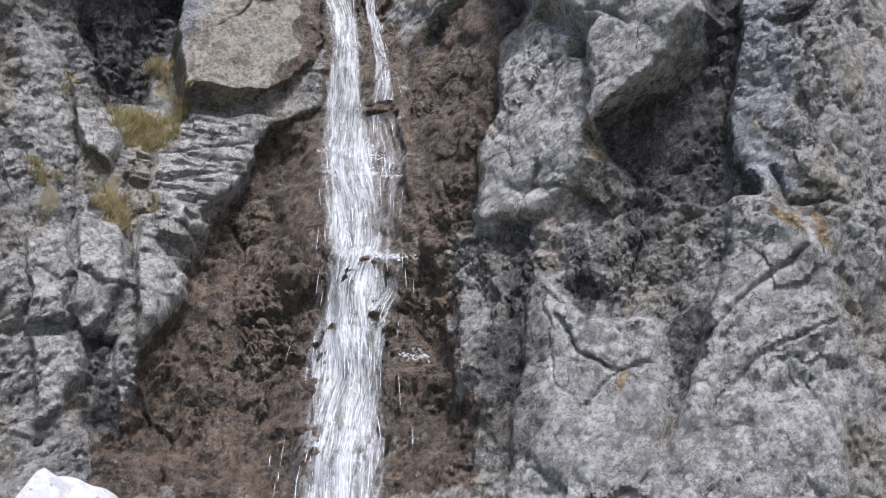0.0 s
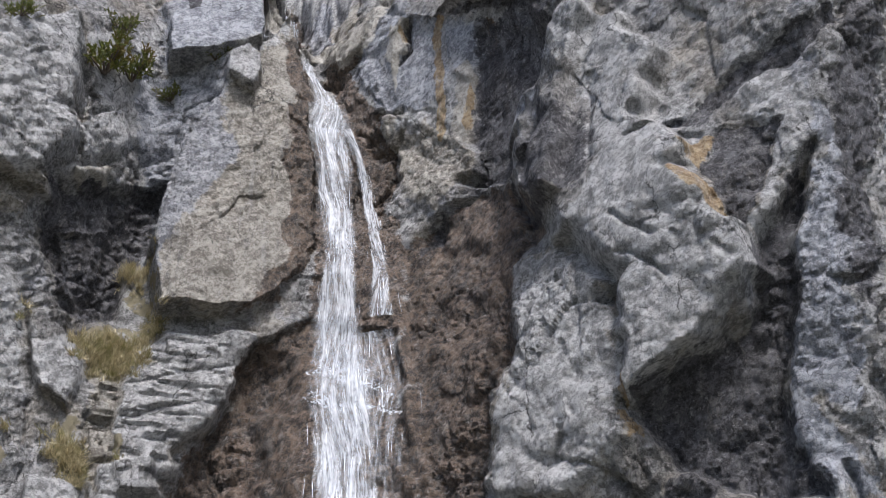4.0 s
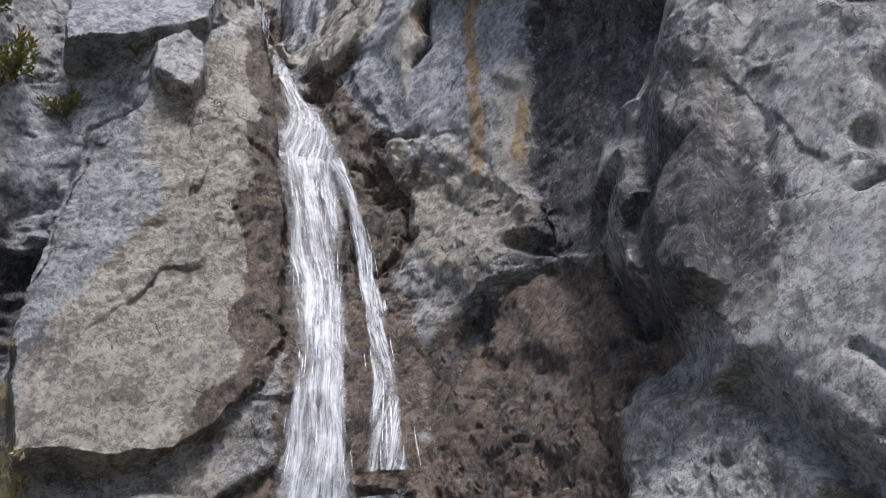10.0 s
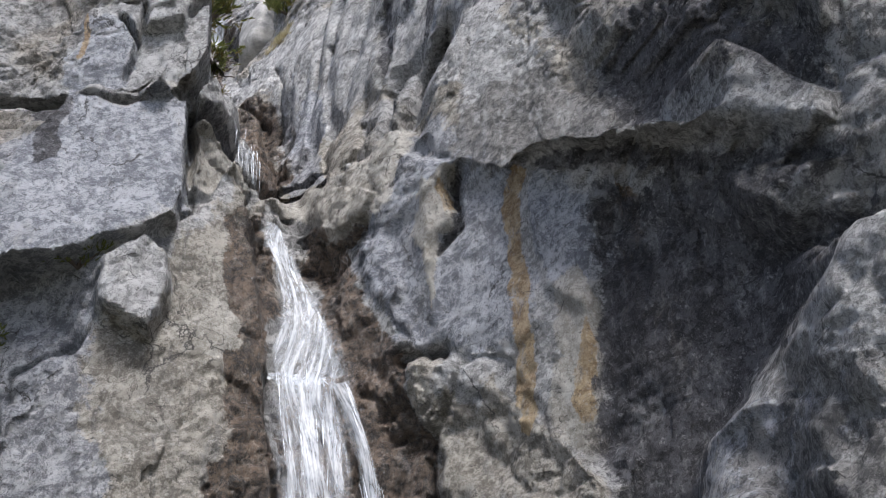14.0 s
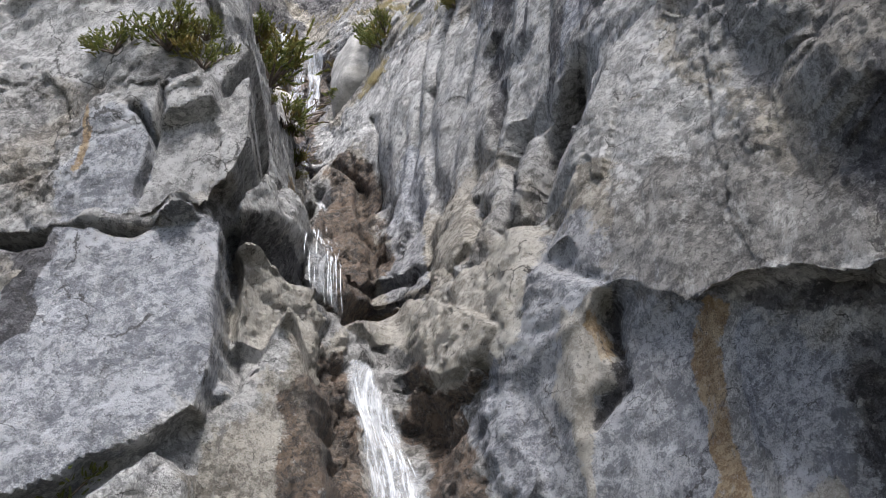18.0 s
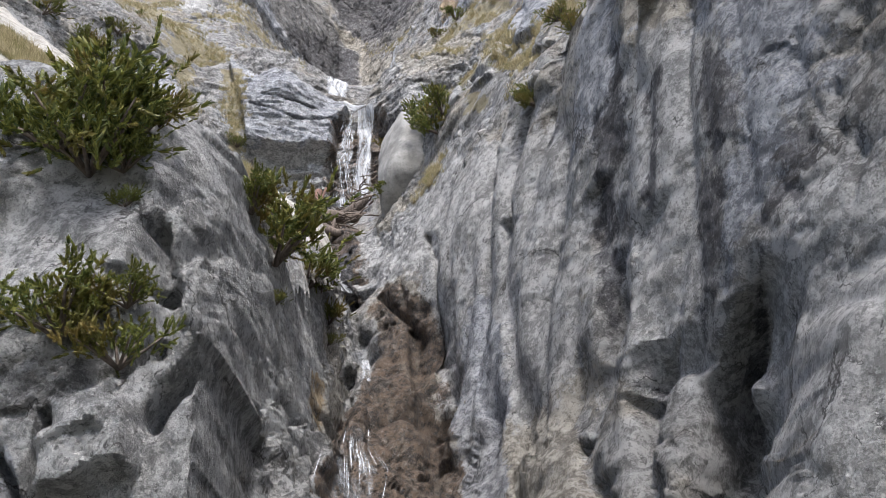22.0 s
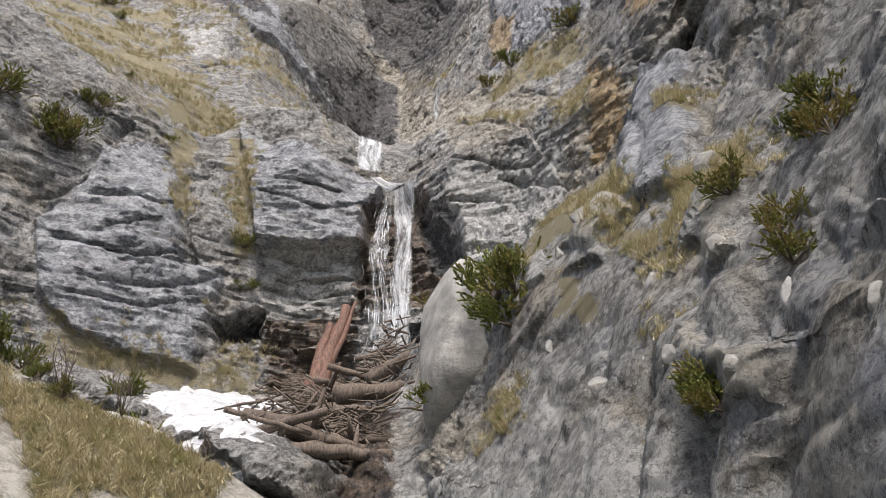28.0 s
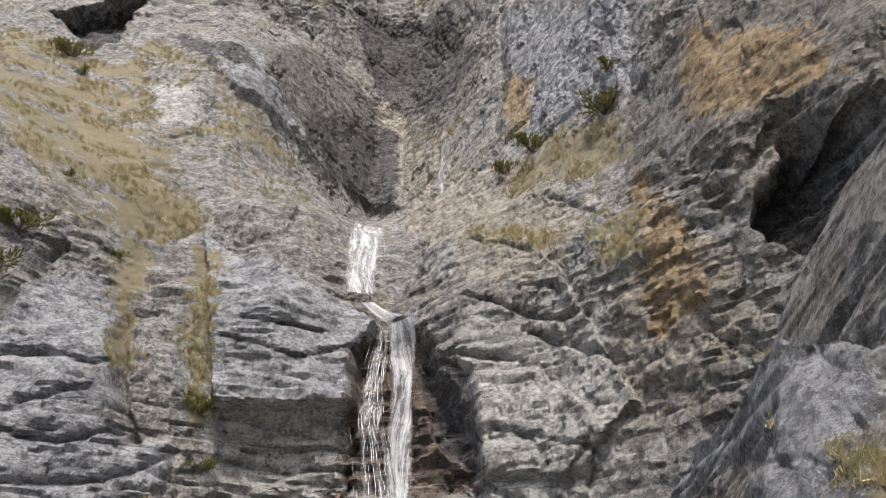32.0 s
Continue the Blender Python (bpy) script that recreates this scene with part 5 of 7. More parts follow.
cliff.patch("blue", 0.4, (7.5, 41.7), (7.8, 40.9), (7.6, 39.5), (7.3, 38.8), (7, 38.3), (7.4, 40.4))
cliff.patch("blue", 0.48, (7.6, 45), (8.2, 42.2), (7.9, 40.3), (7.6, 41), (7.4, 42.9))
cliff.patch("pale", 0.32, (7.1, 42.4), (7.4, 42.3), (7, 39.2), (6.8, 37.7), (6.4, 38), (6.8, 40.2))
cliff.patch("pale", 0.48, (3.4, 46), (4.5, 47.6), (6.2, 44.4), (6.5, 42.1), (6.3, 39.5), (5.7, 38.4), (4.6, 39.2), (3.9, 43.4))
cliff.patch("tan", 0.48, (3.4, 46), (4.5, 47.6), (6.2, 44.4), (6.5, 42.1), (6.3, 39.5), (5.7, 38.4), (4.6, 39.2), (3.9, 43.4))
cliff.patch("brown", 0.4, (3.1, 43.8), (3.7, 43.4), (4.3, 41.6), (4.5, 39.2), (2.7, 38.5), (2.9, 40.9))
cliff.patch("pale", 0.32, (6, 42), (6.5, 41.3), (6.3, 40.2), (5.9, 40.5))
cliff.patch("black", 0.24, (1.7, 45.6), (2.3, 46.4), (2.5, 43.7), (2.3, 43.3))
cliff.groove(0.15, 1, (2.6, 40.7), (2.6, 39.3), (2.6, 38.5))
cliff.groove(0.08, 0.4, (4.2, 44.7), (4.4, 42.4), (4.5, 40.3))
cliff.groove(0.07, 0.3, (5.4, 44.3), (5.2, 41.9), (5.1, 39))
cliff.groove(0.08, 0.4, (3.1, 43.4), (3.9, 42), (4.2, 40.3))
cliff.plane(0.7, 34.9, -2.6, 0.42, (6.5, 46), (7.4, 46.5), (8.2, 44), (8.3, 38.2), (7.4, 37.9), (6.6, 38.5))
KNOLL_FACE = ((-4.5, 43.6), (-2.5, 43.5), (-0.6, 43.2), (0.6, 42.1), (1.1, 41.1), (1.4, 39.5), (1.3, 37.5), (0.3, 37.3), (0.2, 39), (-2.5, 39.2))
cliff.plane(0.9, 34.2, 0.1, 0.5, *KNOLL_FACE)
cliff.patch("pale", 0.4, (0.2, 37.2), (2.2, 37.5), (2.3, 40.5), (1.4, 42.6), (-4.5, 44.2), (-4.5, 37))
cliff.patch("pale", 0.32, (1, 40.9), (1.3, 40.3), (1.5, 39.6), (1.8, 37.7), (1.3, 37.3), (1.1, 38.5), (0.8, 39.6), (0.6, 40.9), (0.1, 41))
cliff.groove(0.1, 0.6, (1, 38.8), (1.2, 37.9), (1.3, 37.3))
cliff.groove(0.06, 0.3, (1.2, 38.4), (1.3, 38.8), (1.5, 39.3))
cliff.groove(0.06, 0.3, (1, 39.1), (1.2, 39.7))
cliff.groove(0.08, 0.4, (0.9, 38), (1.2, 38.1))
cliff.patch("tan", 0.32, (1.5, 39.5), (2.3, 41.7), (2.6, 39.3), (2.6, 38.5), (1.8, 37.7))
cliff.groove(0.1, 0.5, (1.8, 40), (2.1, 38))
cliff.groove(0.08, 0.4, (2.1, 40.4), (2.3, 38.4))
cliff.patch("ochre", 0.192, (2.1, 39.4), (2.2, 39.5), (2.3, 38.5), (2.2, 38.5))
cliff.block(0.35, 0.09, (0.6, 36.3), (1, 36.5), (1.3, 36.7), (1.4, 36.5), (1.4, 36.1), (0.6, 35.8))
cliff.patch("pale", 0.32, (0.6, 35.8), (1, 36.5), (1.3, 36.7), (1.9, 36.4), (2, 35.3), (0.7, 35))
cliff.patch("pale", 0.32, (-1.4, 44), (0.4, 42.1), (1.1, 40.8), (1.3, 40.3), (0.7, 40.1))
cliff.patch("smooth", 0.32, (-1.4, 44), (0.4, 42.1), (1.1, 40.8), (1.3, 40.3), (0.7, 40.1))
cliff.patch("grass", 0.32, (-6.8, 49.2), (-4.8, 48.2), (-2.6, 46.7), (-3.7, 46.6))
cliff.patch("pale", 0.48, (2.6, 44), (2.5, 46.8), (3.7, 46.4), (4.7, 46.6), (5.8, 45.6), (6.4, 43.9), (6.3, 42.8))
cliff.patch("tan", 0.48, (2.6, 44), (2.5, 46.8), (3.7, 46.4), (4.7, 46.6), (5.8, 45.6), (6.4, 43.9), (6.3, 42.8))
cliff.patch("cream", 0.32, (6.5, 45.7), (6.5, 45), (6.4, 44.1), (6.3, 44.6))
cliff.patch("pale", 0.32, (7.3, 46.4), (8.7, 50.3), (8.5, 48.1), (7.2, 43.9), (7.3, 45), (7.3, 45.4))
cliff.block(0.5, 0.12, (7.2, 46.2), (7.6, 47.3), (8.7, 50.3), (8.5, 48.1), (7.2, 43.8), (7.3, 45), (7.3, 45.5))
WALL_OVERHANG = ((7.1, 45.8), (7.3, 45.1), (7.2, 43.8), (7, 42.8), (6.9, 43.7), (6.9, 44.3))
cliff.block(0.2, 0.09, *WALL_OVERHANG)
cliff.patch("tan", 0.32, (7.1, 45.8), (7.3, 45.1), (7.2, 43.8), (7, 42.8), (6.9, 43.7), (6.9, 44.3))
cliff.patch("blue", 0.4, (6.7, 45.5), (7, 45.7), (6.9, 43.9), (6.8, 42.5), (6.4, 42.7), (6.5, 44.3))
# shallow cleft under the overhang with painted shade
cliff.block(-0.15, 0.09, (6.8, 44.1), (6.9, 43.8), (6.8, 43.4), (6.8, 43.5))
cliff.patch("black", 0.192, (6.8, 44.1), (6.9, 43.8), (6.8, 43.4), (6.8, 43.5))
cliff.groove(0.07, 0.4, (7.6, 46.4), (7.5, 45.6))
cliff.groove(0.55, 1.6, (2.3, 43.9), (2, 44.8), (1.6, 45.9), (1.2, 47.4), (-0.1, 52))
cliff.patch("brown", 0.48, (-0.4, 52.1), (2.2, 49.1), (2.6, 44.1), (2.2, 43.9), (1.6, 45.4))
cliff.groove(0.3, 1, (2.3, 43.8), (2.5, 42.5), (2.7, 41.5))
cliff.patch("grass", 0.24, (3.8, 51.5), (5.2, 51.3), (6.1, 51.9), (6.7, 51.3), (6.6, 50.6), (5.9, 50.6), (4.5, 50.5))
cliff.patch("grass", 0.24, (6, 50.5), (6.7, 48.7), (6.6, 48), (6.1, 49.2))
cliff.patch("grass", 0.24, (5.3, 49.3), (6, 48.2), (5.7, 47.7), (5.1, 48.5))
cliff.patch("grass", 0.24, (4.2, 47.6), (4.6, 47.7), (4.4, 46.8), (4, 46.7))
cliff.patch("grass", 0.24, (5.9, 47.7), (6.3, 47.3), (6.1, 47.1))
cliff.patch("grass", 0.24, (7.4, 50.1), (7.6, 50), (7.3, 49.1), (7.2, 49.4))
cliff.patch("grass", 0.24, (3.9, 51), (5.3, 51.7), (6.5, 52.9), (6.6, 52.6), (6, 51.6), (6.5, 52.1), (6.6, 51.3), (5.2, 50.9), (4.8, 50.1), (4.1, 50.4))
cliff.patch("grass", 0.24, (6.3, 49.5), (6.8, 49.1), (6.6, 48.6), (6.2, 49))
cliff.patch("grass", 0.24, (6.3, 50.4), (6.6, 49.9), (6.3, 49.6))
cliff.patch("grass", 0.24, (7.7, 50.6), (7.8, 50.6), (7.6, 50.1))
cliff.patch("grass", 0.32, (5.5, 53.2), (6, 53.8), (7, 54.4), (7.5, 54.4), (7.7, 54.7), (7.3, 54), (6.7, 53.5), (6.4, 52.9))
cliff.plane(0.6, 47.4, -1.45, 1.05, (4.0, 50.4), (5.2, 51.3), (6.1, 52.1), (7.0, 53.0), (7.7, 54.8), (8.3, 54.2), (8.4, 52), (7.8, 50), (6.9, 48.5), (6, 48.3), (4.6, 48.6))
RIDGE_ROCK = ((6.6, 51.7), (7.3, 53.6), (7.7, 55.2), (8.4, 54.6), (8.0, 53.0), (7.6, 51.5), (7.2, 50.2), (6.6, 50.3))
cliff.block(0.45, 0.2, *RIDGE_ROCK)
cliff.patch("pale", 0.3, *RIDGE_ROCK)
cliff.patch("blue", 0.3, *RIDGE_ROCK)
cliff.patch("grass", 0.25, (4.0, 50.6), (5.2, 51.8), (6.1, 52.6), (6.9, 53.4), (6.6, 51.9), (5.9, 51.1), (4.7, 50.1))
cliff.patch("grass", 0.25, (7.2, 50.4), (7.6, 50.9), (7.9, 50.3), (7.6, 49.3), (7.1, 49.4), (6.7, 48.9), (6.8, 49.8))
cliff.block(0.3, 0.09, (4.8, 50.3), (5.2, 50.4), (5.1, 49.5), (4.7, 49.6))
cliff.patch("pale", 0.192, (4.8, 50.3), (5.2, 50.4), (5.1, 49.5), (4.7, 49.6))
cliff.block(0.3, 0.09, (5.7, 50.2), (6.3, 50.8), (6.5, 50.6), (5.9, 49.1), (5.4, 49.3))
cliff.patch("pale", 0.192, (5.7, 50.2), (6.3, 50.8), (6.5, 50.6), (5.9, 49.1), (5.4, 49.3))
cliff.block(0.3, 0.09, (7.2, 49.6), (7.4, 49.6), (6.9, 48.5), (6.7, 48.5))
cliff.patch("pale", 0.192, (7.2, 49.6), (7.4, 49.6), (6.9, 48.5), (6.7, 48.5))
cliff.block(0.3, 0.09, (7.5, 50.1), (7.6, 50.2), (7.5, 49.8), (7.4, 49.8))
cliff.patch("pale", 0.192, (7.5, 50.1), (7.6, 50.2), (7.5, 49.8), (7.4, 49.8))
cliff.block(0.3, 0.09, (7, 48.7), (7.6, 50.4), (7.7, 50.1), (7.3, 48.9), (6.9, 48), (6.7, 47.9))
cliff.patch("cream", 0.192, (7, 48.7), (7.6, 50.4), (7.7, 50.1), (7.3, 48.9), (6.9, 48), (6.7, 47.9))
cliff.block(0.3, 0.09, (6.2, 46.9), (6.3, 46.2), (6.4, 45.9), (6.3, 45.5), (6.1, 45.6))
cliff.patch("cream", 0.192, (6.2, 46.9), (6.3, 46.2), (6.4, 45.9), (6.3, 45.5), (6.1, 45.6))
cliff.block(0.3, 0.09, (5.4, 50.1), (6.4, 51), (6.5, 50.1), (5.8, 49.5))
cliff.patch("cream", 0.192, (5.4, 50.1), (6.4, 51), (6.5, 50.1), (5.8, 49.5))
PALE_SLAB = ((-6.3, 66.9), (-2.4, 64.2), (-1, 63.4), (0.8, 62.4), (0.1, 61), (0.2, 58.9), (-2.6, 58.8), (-3.9, 58.8), (-4.6, 61.8))
cirque.block(0.9, 0.09, *PALE_SLAB)
cirque.patch("blue", 0.4, *PALE_SLAB)
cirque.patch("pale", 0.3456, (-6.3, 66.9), (-2.4, 64.2), (-1, 63.4), (0.8, 62.4), (0.1, 61), (0.2, 58.9), (-2.6, 58.8), (-3.9, 58.8), (-4.6, 61.8))
cirque.block(-0.35, 0.12, (-3.9, 58.6), (0.2, 58.5), (0.2, 55.8), (-2.1, 55.7), (-3.7, 55.7))
cirque.patch("tan", 0.864, (-3.9, 58.6), (0.2, 58.5), (0.2, 55.8), (-3.7, 55.9))
cirque.patch("bed", 0.3, (-3.9, 58.6), (0.2, 58.5), (0.3, 53.9), (-3.5, 53.9))
cirque.patch("brown", 0.72, (-3.5, 55.9), (-0, 56.1), (-0.2, 52.4), (-3.1, 52.4))
cirque.groove(0.07, 0.3, (-4, 61), (-1.6, 60.5), (0, 61.1))
cirque.groove(0.07, 0.3, (-3.9, 57.9), (0.1, 57.6))
cirque.groove(0.07, 0.3, (-3.6, 57.1), (0.1, 56.9))
cirque.groove(0.07, 0.3, (-3.5, 61.7), (-0.9, 61.5))
BEDDED_TOWER = ((-11, 58), (-10.2, 61.3), (-9.4, 63.1), (-8.2, 63.6), (-6.8, 60), (-6.4, 57.3), (-6, 57.2), (-5, 57.3), (-5.1, 55.7), (-5.3, 52.9), (-8.9, 53.7), (-9.8, 54.7))
cirque.block(0.5, 0.12, *BEDDED_TOWER)
cirque.patch("blue", 0.4032, (-11, 58), (-10.2, 61.3), (-9.4, 63.1), (-8.2, 63.6), (-6.8, 60), (-6.4, 57.3), (-6, 57.2), (-5, 57.3), (-5.1, 55.7), (-5.3, 52.9), (-8.9, 53.7), (-9.8, 54.7))
cirque.patch("pale", 0.864, (-10.1, 60.9), (-9.2, 62.4), (-7.5, 61.7), (-7.6, 57.8), (-9.5, 56.6), (-10.5, 56.9))
cirque.patch("pale", 0.576, (-8.8, 54.8), (-5.7, 55.6), (-5.2, 55.1), (-5.3, 53.1), (-8.3, 53.4))
cirque.groove(0.084, 0.36, (-10.3, 57.3), (-7.5, 57), (-6.3, 57.5))
cirque.groove(0.084, 0.36, (-9, 55.7), (-6.4, 56), (-5.1, 56.8))
cirque.groove(0.084, 0.36, (-9.6, 59.7), (-6.9, 59.7))
cirque.groove(0.084, 0.36, (-9.1, 54.9), (-7.2, 55.1), (-5.3, 55.7))
cirque.groove(0.084, 0.36, (-11.3, 59.2), (-10.2, 60.6))
cirque.groove(0.084, 0.36, (-8.7, 58), (-7.1, 58.8))
cirque.groove(0.175, 0.54, (-11, 58), (-10.5, 59.6), (-10.1, 61.4), (-9.7, 64.4))
cirque.groove(0.14, 0.48, (-7.2, 61.8), (-6.3, 58.2), (-5.8, 57.2))
RIGHT_TIER = ((1.2, 63.2), (2.5, 66.1), (5.6, 65), (7.1, 60.1), (7.8, 57.4), (6.8, 56.4), (6.1, 54.7), (4.3, 54.8), (3.8, 58.3), (2.8, 60))
cirque.block(0.7, 0.15, *RIGHT_TIER)
cirque.block(0.4, 0.09, (4, 59.4), (5.9, 59.1), (6.9, 57.2), (6.2, 55.9), (4, 56.1))
cirque.patch("pale", 0.3456, (4, 59.4), (5.9, 59.1), (6.9, 57.2), (6.2, 55.9), (4, 56.1))
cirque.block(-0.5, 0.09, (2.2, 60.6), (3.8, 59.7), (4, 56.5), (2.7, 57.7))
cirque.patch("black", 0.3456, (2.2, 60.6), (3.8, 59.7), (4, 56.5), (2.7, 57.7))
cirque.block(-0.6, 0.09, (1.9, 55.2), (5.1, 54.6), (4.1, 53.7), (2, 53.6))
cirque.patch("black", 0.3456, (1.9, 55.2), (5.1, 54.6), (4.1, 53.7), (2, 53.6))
cirque.groove(0.084, 0.36, (2.6, 60.4), (5.4, 59.6))
cirque.groove(0.084, 0.36, (4, 55.9), (6.1, 54.9))
cirque.groove(0.084, 0.36, (3.5, 62.3), (6.5, 60.6), (7.1, 60.5))
cirque.groove(0.084, 0.36, (2, 67.1), (5.6, 63.8))
cirque.groove(0.084, 0.36, (4.4, 57.5), (6.8, 56.4))
cirque.groove(0.084, 0.36, (5.4, 60.7), (7.6, 58.8))
cirque.groove(0.084, 0.36, (6.4, 67.9), (8.5, 64.4))
FALL_RECESS = ((0.2, 61.8), (2.2, 61.7), (2.9, 59), (3.8, 57.8), (3.8, 55.8), (-0.1, 56.1), (-0.1, 59.4))
cirque.block(-0.7, 0.18, *FALL_RECESS)
cirque.patch("brown", 0.864, (0.2, 61.8), (2.2, 61.7), (2.9, 59), (3.8, 57.4), (3.8, 55.8), (-0.1, 56.1), (-0.1, 59.4))
GREY_HEAD = ((-11.1, 85.6), (-7.4, 95.6), (-4.1, 95.7), (-1.1, 91.2), (-0.3, 80.7), (-3.2, 82.4), (-4.8, 81.7), (-6.8, 82.1), (-9, 82))
cirque.block(1.2, 0.5, *GREY_HEAD)
cirque.patch("blue", 1.152, (-11.1, 85.6), (-4.1, 95.7), (-1.1, 91.2), (-0.3, 80.7), (-3.2, 82.4), (-4.8, 81.7), (-6.8, 82.1), (-9, 82))
cirque.patch("black", 0.72, (-6.1, 85.6), (-3.8, 91.1), (-4, 83.8), (-5.7, 82.3))
CAVE = ((10.6, 60.8), (10.8, 61.9), (11.5, 63.0), (12.3, 62.8), (12.5, 61.2), (12.1, 59.7), (11.2, 59.7))
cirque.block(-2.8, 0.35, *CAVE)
# black inside the cave paints the darkness of its depth
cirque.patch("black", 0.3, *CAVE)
CAVE_BROW = ((11.1, 73.2), (12.3, 70.8), (13.8, 66.1), (12.6, 62.3), (11.5, 63.9), (9.9, 62.6), (10.7, 67.2))
cirque.block(1, 0.4, *CAVE_BROW)
# dull tint paints the overhang's shading over the brow's own colour
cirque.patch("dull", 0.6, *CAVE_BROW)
cirque.patch("ochre", 0.7, (11.2, 71), (12.4, 66.5), (12.2, 64), (11.2, 64.4), (10.5, 66.8))
cirque.patch("tan", 1.152, (11.2, 71.7), (13.3, 66.4), (12.6, 62.2), (11.5, 64.5), (9.7, 61.8), (10.4, 65.9))
cirque.patch("ochre", 0.72, (9.4, 66.6), (9.2, 62.1), (9.4, 59.2), (8.3, 59), (8.4, 61.9))
cirque.patch("ochre", 0.72, (11.1, 71.4), (11.8, 68.8), (11.1, 68.7), (10.6, 67.7))
cirque.patch("ochre", 0.72, (6.3, 83.7), (7.3, 78.8), (6.7, 74.6), (6, 74.5))
cirque.patch("tan", 1.44, (8.3, 63.3), (10, 60.1), (10.2, 57.9), (7.5, 56.2), (6.4, 57.3))
cirque.patch("blue", 0.864, (6.9, 94.1), (10.6, 76), (9.7, 70.9), (8.5, 71.7), (7, 73.2), (5.9, 73.4))
cirque.patch("blue", 0.576, (10.1, 71.6), (10.8, 69.3), (10, 63.1), (10, 65.9), (9.8, 69.2))
cirque.groove(0.21, 0.72, (6.9, 96.1), (6.2, 82.1), (5.3, 75.6))
cirque.groove(0.175, 0.48, (10.6, 76.3), (9.7, 69.3))
cirque.patch("black", 1.152, (-4.8, 104.9), (2.9, 104), (5.8, 92), (3, 90.1), (-1.2, 94.3), (-4.2, 99.7))
cirque.patch("black", 0.864, (-15.6, 91), (-10.7, 89.3), (-7.9, 84.8), (-9.7, 85), (-13.4, 87.7))
DEN = ((-5, 55.1), (-4.2, 55.8), (-3.6, 56.1), (-3.6, 55), (-4.8, 54.3))
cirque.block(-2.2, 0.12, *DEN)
# the den's inner shade, put into the colour
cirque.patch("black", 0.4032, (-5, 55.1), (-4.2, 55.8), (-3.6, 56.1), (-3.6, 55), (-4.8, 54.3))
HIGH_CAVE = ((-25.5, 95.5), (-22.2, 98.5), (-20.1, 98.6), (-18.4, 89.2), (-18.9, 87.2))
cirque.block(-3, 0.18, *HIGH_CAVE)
# high cave darkened by colour, as shade inside it
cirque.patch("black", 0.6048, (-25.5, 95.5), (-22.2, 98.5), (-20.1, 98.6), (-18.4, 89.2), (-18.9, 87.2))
cirque.patch("grass", 0.9, (-26, 91), (-19.9, 87), (-16.7, 85.5), (-16.6, 90.3), (-9.9, 83.6), (-7.5, 80), (-6.2, 80), (-4.4, 77), (-2.6, 68.2), (-5.5, 71), (-6.5, 67), (-8.5, 66.2), (-10.3, 65.8), (-11.8, 67), (-16.3, 73.4), (-23, 82))
cirque.patch("grass", 0.35, (-9.1, 66.5), (-8.0, 66.2), (-7.2, 62.6), (-6.3, 60.1), (-6.9, 59.4), (-7.6, 61.8))
cirque.patch("grass", 0.35, (-7.0, 66.8), (-5.2, 66), (-4.3, 62.5), (-4.1, 60.4), (-4.0, 57.6), (-4.6, 58.2), (-5.5, 60.8), (-5.9, 63.4))
cirque.patch("grass", 0.7, (5.6, 70.8), (7.6, 71.6), (9.5, 69.8), (9.4, 67.4), (7.6, 67.6), (6, 69))
cirque.patch("grass", 0.5, (7.2, 63.5), (8.6, 64.3), (8.4, 61.4), (7.5, 62))
cirque.patch("grass", 0.6, (2.8, 67.9), (7, 64.7), (8.1, 65), (6.8, 63.4), (4.5, 64.9))
cirque.patch("grass", 0.8, (-1.2, 94.3), (4.4, 82), (3.4, 82.4), (-0.2, 91.4))
cirque.patch("grass", 0.6, (-9.6, 54.6), (-8, 53.6), (-5.3, 53.4), (-4.6, 52.6), (-5.8, 51), (-9.4, 51))
cirque.patch("black", 0.8, (-4.8, 81.9), (-3.2, 82.4), (-0.3, 80.9), (-1.1, 91.2), (-3, 92), (-4.6, 87))
cirque.patch("grass", 1.4688, (-4.8, 54.8), (-3.4, 54.5), (-3.1, 52.4), (-5.2, 52), (-5.3, 53.1))
cirque.patch("grass", 1.4688, (-9.8, 54.6), (-8.7, 53.7), (-5.3, 52.8), (-5.5, 52), (-9.1, 51.6))
cirque.patch("bare", 0.5, (-15.8, 86.8), (-10.7, 84.7), (-9.1, 78.4), (-11.2, 76.7), (-14.1, 82.4))
cirque.patch("bare", 0.8, (-10.9, 73.6), (-8.7, 75.6), (-5.5, 79.8), (-4, 80), (-2.3, 68.6), (-5.6, 68.6), (-8.6, 70.4))
cirque.patch("bare", 0.6, (-13.3, 68.2), (-12.1, 68.1), (-10.7, 67.9), (-9.6, 67.3), (-10.5, 65.3), (-11.6, 64))
ledges = np.random.default_rng(77)
for _ in range(44):
    f = ledges.uniform(0, 1)
    la, lz = -22 + 18 * f + ledges.normal(0, 2.4), 86 - 15 * f + ledges.normal(0, 4.0)
    lw, lh, tilt = ledges.uniform(0.8, 2.4), ledges.uniform(0.18, 0.42), ledges.uniform(-0.35, 0.1)
    cirque.patch("bare", 0.3, (la - lw, lz - lw * tilt), (la - 0.3 * lw, lz + lh), (la + 0.5 * lw, lz + lh + 0.4 * lw * tilt), (la + lw, lz + lw * tilt), (la + 0.2 * lw, lz - lh))
cirque.patch("pale", 0.8, (3.6, 61.5), (7.5, 61.5), (7.5, 54), (4.2, 53.5))
cirque.patch("pale", 0.8, (-4.4, 63), (0, 62), (-0.1, 56), (-4.2, 55.6))
cirque.patch("pale", 0.864, (-14.1, 82.9), (-11.2, 81.9), (-9.8, 78), (-11.8, 77.4))
